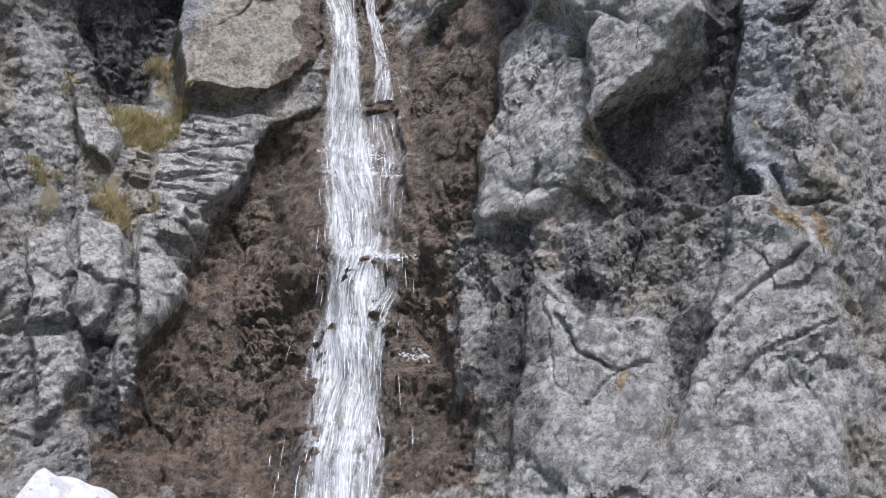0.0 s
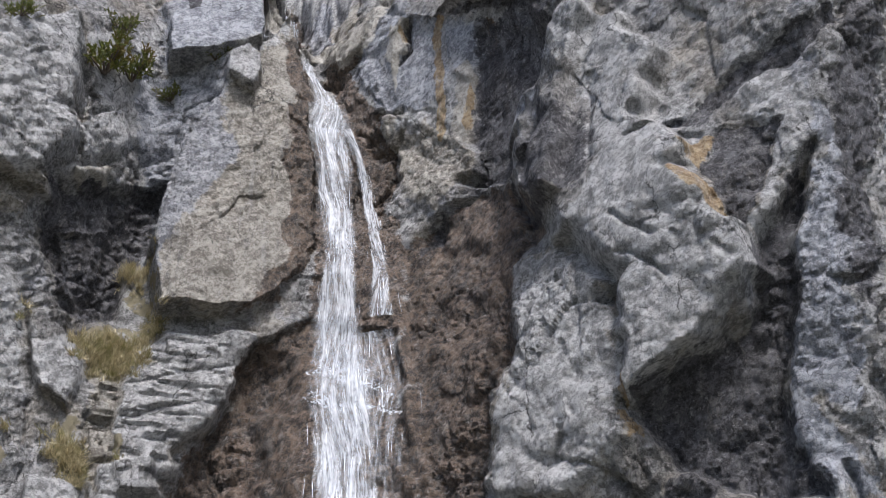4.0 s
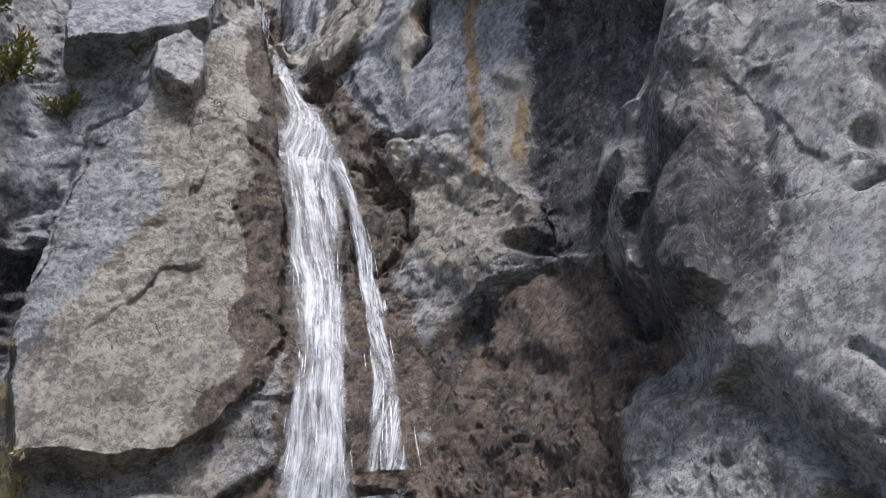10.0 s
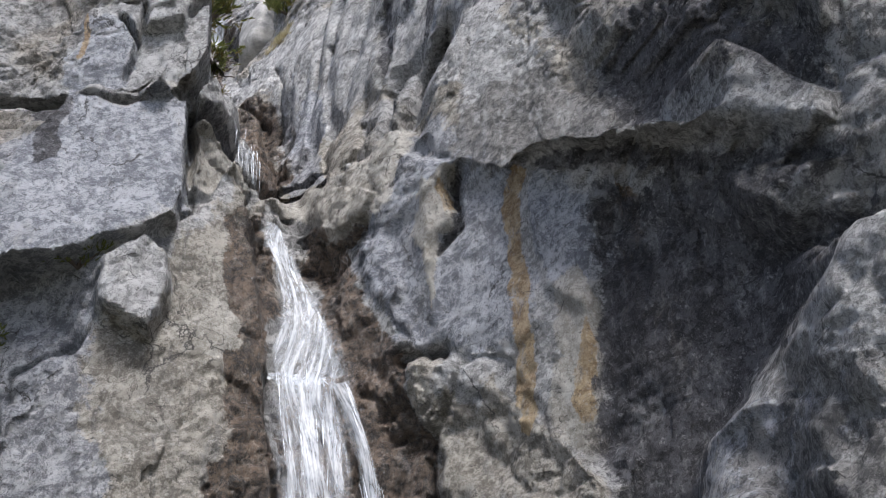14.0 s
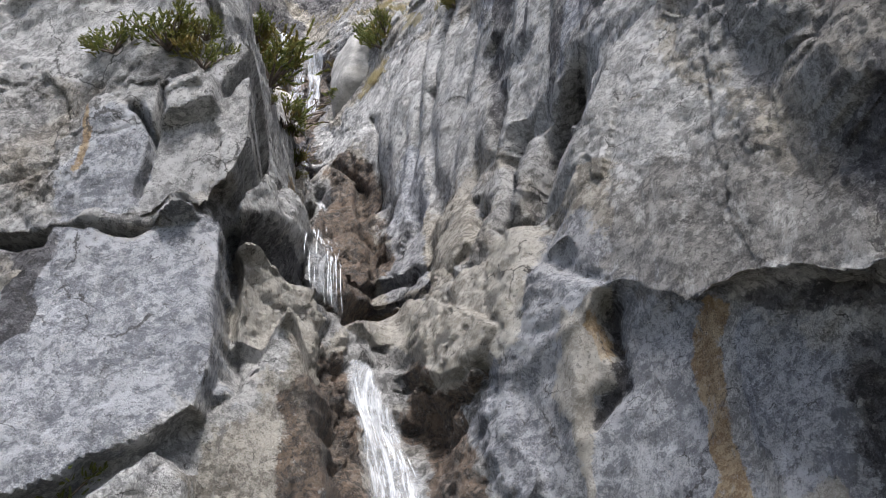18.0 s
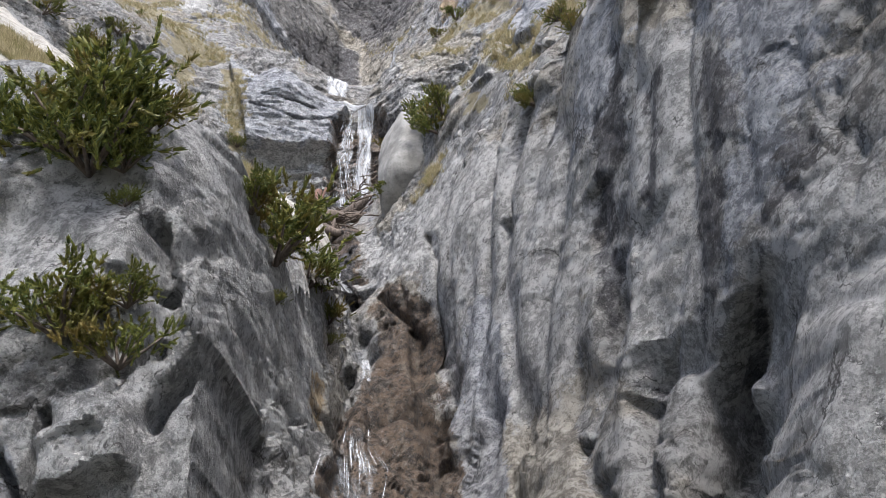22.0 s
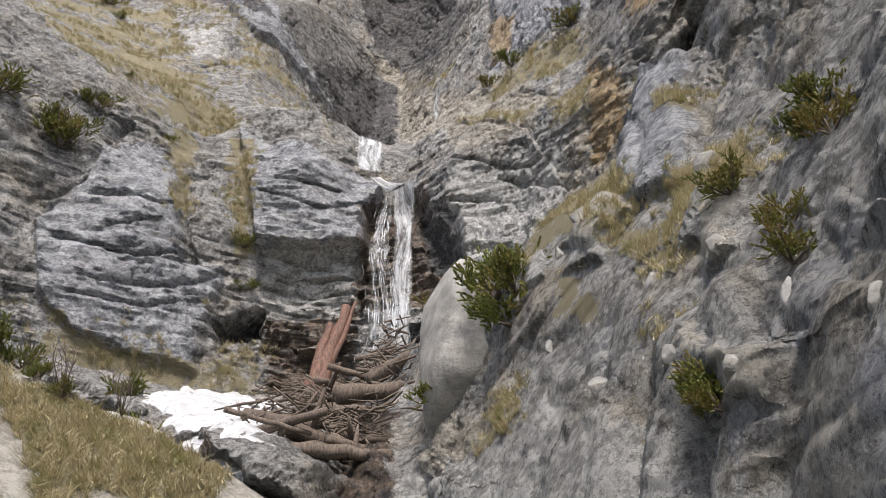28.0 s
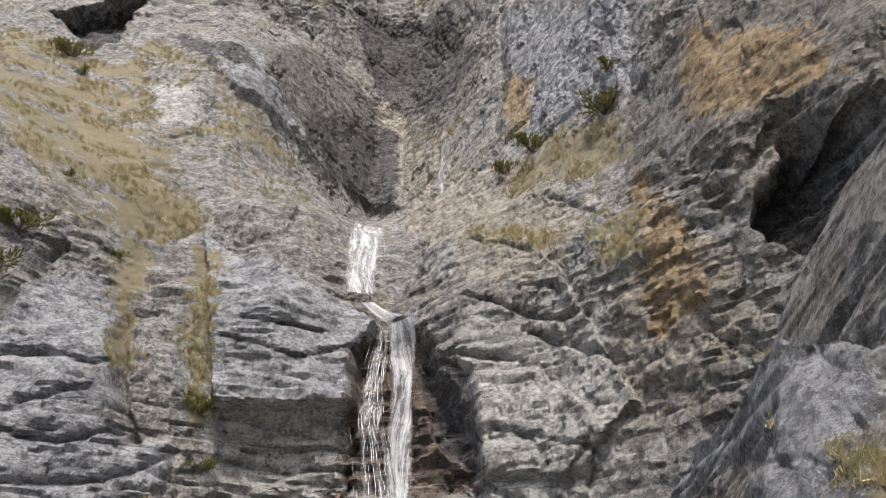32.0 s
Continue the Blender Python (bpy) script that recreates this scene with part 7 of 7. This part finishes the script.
brook = thing("brook", "white brook tumbling out of the driftwood into the gorge", "stream")
sheet, n_cols = ribbon(cliff, "stream", STREAM, 0.22, WATER, brook, 13, 10)
ribbon(cliff, "lower_stream", LOWER_STREAM, 0.2, WATER, brook, 23, 8)
upper = thing("waterfall", "two-tiered white waterfall over bedded ledges of the cirque", "waterfall")
sheet, n_cols = ribbon(cirque, "head_stream", HEAD_FALL, 0.4, FAR_WATER, upper, 15, 12)
ribbon(cirque, "slide", SLIDE, 0.35, FAR_WATER, upper, 17, 10)
sheet, n_cols = ribbon(cirque, "main_stream", CIRQUE_FALL, 0.45, FAR_WATER, upper, 18, 12)
sheet, n_cols = ribbon(cirque, "veil", CIRQUE_VEIL, 0.35, VEIL, upper, 20, 12)
strands(sheet, n_cols, "threads", upper, 160, 21, width=0.008)
high = thing("waterfall", "distant thin white waterfall in the upper notch", "waterfall")
ribbon(cirque, "stream", HIGH_FALL, 0.5, FAR_WATER, high, 22, 8)


# ---- mountain pines and grass ----
def pine_bush(seed, name, label):
    """A low mountain pine about 1 m across, growing out from the rock: bent branches, each with its tufts of needles."""
    rng = np.random.default_rng(seed)
    root = thing(name, label, "pine bush", "mountain pines on the rocks")
    for _ in range(10):
        ang, reach, up = rng.uniform(0, 6.28), rng.uniform(0.28, 0.56), rng.uniform(0.08, 0.46)
        end = Vector((math.cos(ang) * reach, math.sin(ang) * reach, up))
        mid = end * 0.5 + Vector((0, 0, -0.06))
        v, f = tube([(0, 0, -0.12), mid, end], [0.022, 0.016, 0.006], 5)
        branch = mesh_object("branch", v, f, TWIG, root)
        nv, nf = [], []
        for _ in range(23):
            t = rng.uniform(0.35, 1.05)
            base = end * t + Vector(rng.normal(0, 0.08, 3))
            way = (Vector((end.x * 0.6, end.y * 0.6, 0.42)) + Vector(rng.normal(0, 0.3, 3))).normalized()
            x = way.orthogonal().normalized()
            y = way.cross(x)
            size = rng.uniform(0.08, 0.15)
            for i in range(34):
                h, a = rng.uniform(0, 1), rng.uniform(0, 6.28)
                p = base + way * size * h * 1.2
                out = (x * math.cos(a) + y * math.sin(a)) * (0.7 - 0.3 * h) + way * 0.8
                tip = p + out.normalized() * size * rng.uniform(0.3, 0.5)
                wide = out.cross(way).normalized() * 0.0115
                k = len(nv)
                nv += [p - wide, p + wide, tip]
                nf.append((k, k + 1, k + 2))
        mesh_object("needles", nv, nf, NEEDLES, branch, False)
    return root


BUSHES = [pine_bush(60 + i, "pine_bush", label) for i, label in enumerate((
    "dense dark green mountain pine bush rooted in the rock",
    "olive green mountain pine bush with some rusty needles",
    "low spreading dark green mountain pine on a ledge"))]
used = [False] * 3
rng = np.random.default_rng(5)


def put_bush(face, a, z, size):
    bush_at(face.at(a, z, 0.1 * size), size)


def bush_at(p, size):
    i = int(rng.integers(0, 3))
    m = Matrix.LocRotScale(p, Euler((rng.uniform(0.1, 0.45), rng.uniform(-0.2, 0.2), rng.uniform(-0.4, 0.4))), None)
    if used[i]:
        ob = copy_thing(BUSHES[i], m)
    else:
        ob = BUSHES[i]
        ob.matrix_basis = m
        used[i] = True
    ob.scale = (size, size * 0.9, size * rng.uniform(0.8, 1.05))


put_bush(cliff, -3, 28, 2.2)
put_bush(cliff, -1.1, 28.5, 1)
put_bush(cliff, 0.2, 30.1, 0.91)
put_bush(cliff, -2.3, 28.5, 1.72)
put_bush(cliff, -5.1, 27.3, 0.88)
put_bush(cliff, -2.8, 30, 1.19)
put_bush(cliff, -0.4, 37.4, 0.91)
put_bush(cliff, 0.5, 37.4, 1.2)
put_bush(cliff, 1, 37.1, 0.89)
put_bush(cliff, -3.6, 47.6, 1.4)
put_bush(cliff, 1.7, 42.8, 1.28)
put_bush(cliff, 4.3, 50, 1.64)
put_bush(cliff, 3.4, 50.9, 1.34)
put_bush(cliff, 6.1, 45.9, 0.92)
put_bush(cliff, -0.1, 39.8, 1.9)
put_bush(cliff, 0.3, 39.9, 1.8)
put_bush(cliff, 0.3, 39.5, 1.5)
put_bush(cliff, 0.6, 39.5, 0.81)
put_bush(cliff, 0.7, 40.5, 0.66)
put_bush(cliff, 1.4, 40.9, 1.02)
put_bush(cliff, 1.6, 40.7, 2.0)
put_bush(cliff, 1.8, 41.6, 1.5)
put_bush(cliff, 2.1, 41.7, 0.88)
put_bush(cliff, 2.2, 41.1, 0.57)
put_bush(cliff, 1, 37.7, 0.7)
put_bush(cliff, 0.7, 37.4, 0.75)
put_bush(cliff, 0.4, 40.3, 1.13)
put_bush(cliff, 0.6, 40.1, 0.79)
put_bush(cliff, 1.4, 41.1, 0.91)
put_bush(cliff, 1.6, 41, 1.27)
put_bush(cliff, 1.9, 41.8, 1.04)
put_bush(cliff, 4.6, 49.8, 1.36)
put_bush(cliff, 3.4, 49.8, 1.35)
put_bush(cliff, 6.1, 45.8, 0.83)
put_bush(cliff, 7.3, 49, 0.83)
put_bush(cliff, 7.9, 49.4, 0.7)
put_bush(cliff, 0.7, 39, 0.4)
put_bush(cliff, 1.7, 39.5, 0.38)
put_bush(cliff, -3.6, 47.6, 1.4)
put_bush(cliff, -9.3, 54.4, 1.92)
put_bush(cliff, -5.8, 50.6, 1.3)
put_bush(cliff, 8.1, 49.6, 0.91)
put_bush(cliff, 7.2, 47.9, 0.75)
put_bush(cliff, 6.1, 45.6, 0.86)
put_bush(cliff, 4.5, 49.1, 1.45)
put_bush(cliff, 3.4, 48.2, 1.33)
put_bush(cliff, 7, 47.3, 0.9)
put_bush(cliff, 7.9, 49, 0.86)
put_bush(cliff, -4.9, 48, 1.47)
put_bush(cirque, -12.9, 63.1, 1.96)
put_bush(cirque, -11, 62.2, 1.98)
put_bush(cirque, -11.6, 62.7, 1.49)
put_bush(cirque, 9, 70.8, 1.79)
put_bush(cirque, 6.7, 71.6, 1.56)
put_bush(cirque, -10.6, 64.4, 1.52)
put_bush(cirque, -4.4, 58.6, 1.19)
put_bush(cirque, -4.2, 56.8, 0.97)
put_bush(cirque, -11.1, 61.8, 1.85)
put_bush(cirque, -17.6, 82.7, 0.95)
put_bush(cirque, -10.8, 68.2, 0.54)
put_bush(cirque, 9.4, 73, 0.87)
put_bush(cirque, -8.6, 65, 0.6)
put_bush(cirque, -19.1, 85, 2.18)
put_bush(cirque, 5.6, 71.2, 1.06)
for a, b, z, size in ((-3.1, 44.9, 47.3, 0.8), (-2.7, 45.1, 47.1, 0.6), (-2.2, 44.6, 46.8, 0.45), (-1.8, 44.5, 46.5, 0.45), (-0.4, 44.9, 45.7, 0.3)):
    bush_at(Vector(to_world(a, b, z)), size)


def blades(name, label, at, count, seed, size):
    """Tufts of dry grass at the given roots, blade by blade."""
    rng = np.random.default_rng(seed)
    flat = at[rng.integers(0, len(at), count // 14)]
    k = len(flat)
    base = np.repeat(flat, 14, 0) + rng.normal(0, 0.05, (k * 14, 3)) * size / 0.25
    base[:, 2] -= 0.02
    lean = np.repeat(rng.normal(0, 0.35, (k, 3)), 14, 0) + rng.normal(0, 0.45, (k * 14, 3))
    lean += np.array([math.sin(TURNED), -math.cos(TURNED), 0]) * 0.55
    lean[:, 2] = rng.uniform(-0.15, 0.9, k * 14)
    tip = base + lean * size * rng.uniform(0.5, 1.1, (k * 14, 1))
    wide = np.stack([np.full(k * 14, math.cos(TURNED)), np.full(k * 14, math.sin(TURNED)), rng.normal(0, 0.4, k * 14)], -1) * size * 0.045
    verts = np.stack([base - wide, base + wide, tip], 1).reshape(-1, 3)
    faces = np.arange(len(verts)).reshape(-1, 3)
    ob = mesh_object(name, verts.tolist(), faces.tolist(), GRASS, None, False)
    tagged(ob, label, "grass", kind="stuff")


def grass(face, name, label, count, seed, size, lo_a=-99.0, hi_a=99.0, lo_z=-99.0, hi_z=999.0):
    rng = np.random.default_rng(seed)
    q = np.stack([face.A.ravel(), face.A.ravel() * 0, face.Z.ravel()], -1)
    w = face.mask["grass"].ravel() * smooth01((fbm(q * 0.9, 3, seed) + 0.35) * 1.6)
    w *= ((face.A > lo_a) & (face.A < hi_a) & (face.Z > lo_z) & (face.Z < hi_z) & (face.over < 0.6)).ravel()
    if w.sum() > 0:
        blades(name, label, face.verts.reshape(-1, 3)[rng.choice(len(w), count // 6, p=w / w.sum())], count, seed, size)


blades("grass_slope", "yellow-green grass in stripes on the cream knoll", knoll_verts.reshape(-1, 3)[knoll_turf.ravel() > 0.5], 90000, 76, 0.18)
grass(cliff, "grass_tufts", "yellow-green grass tufts hanging from a ledge of the cliff", 9000, 70, 0.30, hi_z=30)
grass(cliff, "grass_tufts", "dry grass tufts on top of the split block", 6000, 71, 0.20, lo_z=30, hi_z=42, hi_a=2)
grass(cliff, "grass_slope", "sunny grass patches on the pale knoll", 26000, 72, 0.16, hi_a=3, lo_z=42)
grass(cliff, "grass_slope", "yellow-green grass along the rocky ridge", 26000, 73, 0.17, lo_a=3, lo_z=42)
grass(cirque, "grass_slope", "dry yellow grass on the steep cirque slope", 52000, 74, 0.26)


def bare_shrub(seed, place, size):
    """A leafless shrub: thin twigs forking from one root."""
    rng = np.random.default_rng(seed)
    root = thing("bare_shrub", "leafless grey-brown shrub with thin upright twigs", "shrub", "bare shrubs on the knoll", place)
    for _ in range(7):
        tip = Vector((rng.normal(0, 0.3), rng.normal(0, 0.2), rng.uniform(0.6, 1.0))) * size
        bend = tip * 0.5 + Vector(rng.normal(0, 0.06, 3)) * size
        bv, bf = tube([(0, 0, -0.05), bend, tip], [0.012 * size, 0.008 * size, 0.003 * size], 4)
        for _ in range(5):
            at = bend.lerp(tip, rng.uniform(0, 0.8))
            end = at + Vector((rng.normal(0, 0.16), rng.normal(0, 0.12), rng.uniform(0.08, 0.3))) * size
            v, f = tube([at, end], [0.006 * size, 0.002 * size], 4)
            bf += [tuple(i + len(bv) for i in q) for q in f]
            bv += v
        mesh_object("branch", bv, bf, TWIG, root)


for i, (a, b, size) in enumerate(((-2.3, 42.6, 0.9), (-1.9, 44.7, 0.8), (-1.2, 45.2, 0.7), (-3.2, 43.4, 0.9), (0.0, 45.4, 0.5))):
    bare_shrub(400 + i, to_world(a, b, 43.55 + (b - 42 - 1.11 * (a - 0.3)) / 1.7), size)

# ---- loose rocks ----
def rock_mesh(seed, planes, rounding):
    """A broken stone of about 1 m: a body cut by random planes, its edges worn."""
    rng = np.random.default_rng(seed)
    bm = bmesh.new()
    bmesh.ops.create_icosphere(bm, subdivisions=4, radius=1.0)
    p = np.array([tuple(v.co) for v in bm.verts])
    n = rng.normal(0, 1, (planes, 3))
    n /= np.linalg.norm(n, axis=1)[:, None]
    h = rng.uniform(0.34, 0.5, planes)
    reach = np.clip(p @ n.T, 0, None) / h
    r = (reach ** rounding).sum(1) ** (-1 / rounding)
    r = np.minimum(r, 0.62) * (1 + 0.035 * fbm(p * 4 + seed, 3, seed))
    for v, k in zip(bm.verts, r):
        v.co *= k
    me = bpy.data.meshes.new("rock")
    bm.to_mesh(me)
    bm.free()
    return me


def stone_material(name, lo, hi):
    k = Mat(name)
    mid, fine = k.noise(1.6, 7, 0.62), k.noise(14, 7, 0.7)
    col = k.mix(k.ramp(mid, 0.35, 0.65), lo, hi)
    col = k.mix(k.ramp(k.noise(1.0, 6, 0.66, k.scaled(2.4, 2.4, 0.4)), 0.56, 0.70, 0, 0.5), col, (0.16, 0.155, 0.15))
    col = k.mix(k.ramp(fine, 0.34, 0.5, 0.4, 0.0), col, (0.08, 0.078, 0.075))
    k.surface(col, 0.85, k.bump(fine, 0.8, 0.03, k.bump(mid, 0.6, 0.08)))
    return k.m


PALE_STONE = stone_material("pale_stone", (0.18, 0.175, 0.165), (0.35, 0.34, 0.32))
STONES = [rock_mesh(300 + i, n, r) for i, (n, r) in enumerate(((18, 8), (13, 22), (11, 26), (14, 20)))]
STONES[0].polygons.foreach_set("use_smooth", [True] * len(STONES[0].polygons))
for me in STONES:
    me.materials.append(PALE_STONE)
boulder = tagged(new("boulder", STONES[0]), "big smooth pale grey boulder leaning over the brook", "boulder")
boulder.matrix_world = Matrix.LocRotScale(Vector(to_world(4.05, 51.6, 49.0)), Euler((-0.35, -0.05, 0.3)), Vector((2.9, 4.6, 3.9)))


def put_stone(a, z, size):
    ob = tagged(new("rock", STONES[1 + int(rng.integers(0, 3))]), "pale angular limestone rock in the dry grass", "rock", "rocks on the grassy ridge")
    ob.matrix_world = Matrix.LocRotScale(cliff.at(a, z, -0.42 * size), Euler((rng.uniform(-0.4, 0.4), rng.uniform(-0.4, 0.4), rng.uniform(0, 6.28))), Vector((size * rng.uniform(0.7, 1.0), size * 0.8, size * rng.uniform(1.0, 1.7))))


put_stone(5.98, 50.30, 0.51)
put_stone(4.34, 50.66, 0.29)
put_stone(5.42, 49.86, 0.36)
put_stone(5.83, 46.82, 0.27)
put_stone(5.42, 46.68, 0.39)
put_stone(6.88, 48.05, 0.27)
put_stone(7.50, 49.86, 0.41)
put_stone(6.09, 46.43, 0.25)
put_stone(6.29, 45.85, 0.27)
put_stone(4.82, 50.30, 0.31)
put_stone(6.79, 46.67, 0.22)
put_stone(6.71, 45.76, 0.20)
put_stone(5.08, 48.02, 0.26)
put_stone(6.32, 47.98, 0.24)

# ---- driftwood, snow and the valley floor ----
def column_height(face, a, b):
    """The height of a gently sloping wall at (a, b) in its own axes."""
    c = min(int(np.searchsorted(face.a1, a)), face.shape[1] - 1)
    col = face.verts[:, c]
    bb = -col[:, 0] * math.sin(TURNED) + col[:, 1] * math.cos(TURNED)
    order = np.maximum.accumulate(bb)
    return float(np.interp(b, order, face.verts[:, c, 2]))


def log_between(name, label, p, q, r0, r1, material, seed, group=""):
    """A weathered trunk from p to q, slightly bent, with stubs of broken limbs."""
    rng = np.random.default_rng(seed)
    p, q = Vector(p), Vector(q)
    root = thing(name, label, "log", group, p)
    n = 8
    d = q - p
    path = [d * (i / n) + Vector(rng.normal(0, 0.03, 3)) * d.length * 0.35 * math.sin(math.pi * i / n) for i in range(n + 1)]
    rad = [(r0 + (r1 - r0) * i / n) * rng.uniform(0.88, 1.12) for i in range(n + 1)]
    v, f = tube(path, rad, 9)
    mesh_object("trunk", v, f, material, root)
    for i in range(2):
        t = rng.uniform(0.3, 0.9)
        b = d * t
        out = d.orthogonal().normalized() * rng.uniform(2.0, 4.0) * r0 + Vector(rng.normal(0, r0, 3))
        v, f = tube([b, b + out * 0.6, b + out], [r0 * 0.4, r0 * 0.3, r0 * 0.12], 5)
        mesh_object("limb_stub", v, f, material, root)
    return root


snag = thing("leaning_log", "tall stripped red-brown forked log leaning on the ledges by the waterfall", "log", "", to_world(-1.1, 64.3, 52.1))
foot = Vector(to_world(-1.1, 64.3, 52.1))
for name, tip, r0, r1, s0 in (("trunk", (-0.25, 65.4, 55.7), 0.36, 0.16, 0.0), ("fork", (-0.72, 65.1, 54.9), 0.34, 0.12, -0.14), ("fork", (-0.02, 65.5, 55.9), 0.17, 0.05, 0.16)):
    d = Vector(to_world(*tip)) - foot
    shift = Vector(to_world(s0, -abs(s0) * 0.5, 0.0))
    path = [d * (i / 9) + shift * (1 - 0.3 * i / 9) + Vector((0.05 * math.sin(i * 1.1 + s0 * 9), 0, 0.03 * math.cos(i * 2.0))) for i in range(10)]
    v, f = tube(path, [(r0 + (r1 - r0) * i / 9) * (1 + 0.09 * math.sin(i * 2.3 + s0)) for i in range(10)], 10)
    mesh_object(name, v, f, REDLOG, snag)
rng = np.random.default_rng(17)
for i in range(34):
    a, b = rng.uniform(-0.9, 2.0), rng.uniform(52.0, 62.5)
    z = column_height(cliff, a, b) + rng.uniform(0.12, 0.5)
    turn, half = rng.uniform(-0.7, 0.7), rng.uniform(0.6, 1.5)
    da, db, dz = math.cos(turn) * half, math.sin(turn) * half, rng.uniform(-0.35, 0.35)
    r = rng.uniform(0.06, 0.26)
    log_between("driftwood_log", "grey-brown driftwood log in a jam at the foot of the waterfall", to_world(a - da, b - db, z - dz), to_world(a + da, b + db, z + dz), r, r * 0.7, DRIFT, 100 + i, "driftwood jam")
sv, sf = [], []
for i in range(520):
    a, b = rng.normal(0.6, 0.9), rng.uniform(52.5, 63)
    z = column_height(cliff, a, b) + rng.uniform(0.05, 0.8)
    turn, half = rng.uniform(0, 3.14), rng.uniform(0.15, 0.55)
    d = Vector(to_world(math.cos(turn) * half, math.sin(turn) * half, rng.uniform(-0.3, 0.4) * half * 2))
    p = Vector(to_world(a, b, z))
    r = rng.uniform(0.012, 0.04)
    v, f = tube([p - d, p + Vector(rng.normal(0, 0.06, 3)), p + d], [r, r, r * 0.5], 5)
    sf += [tuple(k + len(sv) for k in q) for q in f]
    sv += v
tagged(mesh_object("sticks", sv, sf, DRIFT), "tangle of grey sticks and broken branches in the driftwood jam", "sticks", kind="stuff")


def snow_patch(name, label, outline, step, ground, thick, seed):
    """Old snow lying on the ground inside an outline, with a rounded, pitted edge."""
    xs, ys = [p[0] for p in outline], [p[1] for p in outline]
    A, B = np.meshgrid(np.arange(min(xs) - 0.4, max(xs) + 0.4, step), np.arange(min(ys) - 0.4, max(ys) + 0.4, step))
    q = np.stack([A.ravel(), B.ravel(), A.ravel() * 0], -1)
    d = polygon_distance(A, B, outline) + 0.35 * fbm(q * 1.3, 3, seed).reshape(A.shape)
    g = np.array([[ground(a, b) for a, b in zip(ra, rb)] for ra, rb in zip(A, B)])
    z = blur(g, 5) + thick * np.sqrt(np.clip(d, 0, 1.2)) + 0.10 * fbm(q * 2.2, 4, seed + 1).reshape(A.shape) - 0.35 * (d <= 0)
    rows, cols = A.shape
    idx = np.arange(rows * cols).reshape(rows, cols)
    quads = np.stack([idx[:-1, :-1], idx[:-1, 1:], idx[1:, 1:], idx[1:, :-1]], -1).reshape(-1, 4)
    quads = quads[(d > -0.25)[:-1, :-1].ravel()]
    return tagged(mesh_object(name, to_world(A, B, z).reshape(-1, 3).tolist(), quads.tolist(), SNOW), label, "snow", kind="structure")


snow_patch("snow_patch", "dirty white snow patch below the bedded cliff", [(-5.6, 60), (-5.6, 64.3), (-3.4, 64), (-2.6, 62.5), (-1.5, 62), (-0.8, 56), (0.2, 52), (-0.4, 49.5), (-2, 51), (-4.3, 53.5)], 0.15,
           lambda a, b: column_height(cliff, a, b) - 0.12, 0.3, 5)

# the valley floor, one sheet from the foot of the cliff to the horizon
ga = np.concatenate([-np.geomspace(1200, 14, 40), np.linspace(-12, 20, 50), np.geomspace(24, 1200, 40)])
gb = np.concatenate([-np.geomspace(1200, 8, 46), np.linspace(-7, 27, 60)])
GA, GB = np.meshgrid(ga, gb)
q = np.stack([GA.ravel(), GB.ravel(), GA.ravel() * 0], -1)
far_off = np.clip(-GB - 6, 0, None) + np.clip(np.abs(GA - 3) - 22, 0, None)
GZ = 2.6 + 0.05 * (GB - 20) + 0.5 * fbm(q * 0.25, 4, 3).reshape(GA.shape) + 18 * fbm(q * 0.006, 3, 8).reshape(GA.shape) * np.clip(far_off / 300, 0, 1) - 0.12 * np.clip(far_off, 0, 250)
idx = np.arange(GA.size).reshape(GA.shape)
gq = np.stack([idx[:-1, :-1], idx[:-1, 1:], idx[1:, 1:], idx[1:, :-1]], -1).reshape(-1, 4)
tagged(mesh_object("ground", to_world(GA, GB, GZ).reshape(-1, 3).tolist(), gq.tolist(), SOIL), "brown-green stony valley ground below the cliff", "ground", kind="structure")
snow_patch("snow_patch", "old white snow heap at the foot of the cliff", [(-3.6, 21), (-2.4, 20.6), (0.2, 21.6), (0.4, 24), (-2.6, 25.5), (-3.9, 24)], 0.15,
           lambda a, b: 5.4 - 0.35 * (a + 3), 2.3, 25)
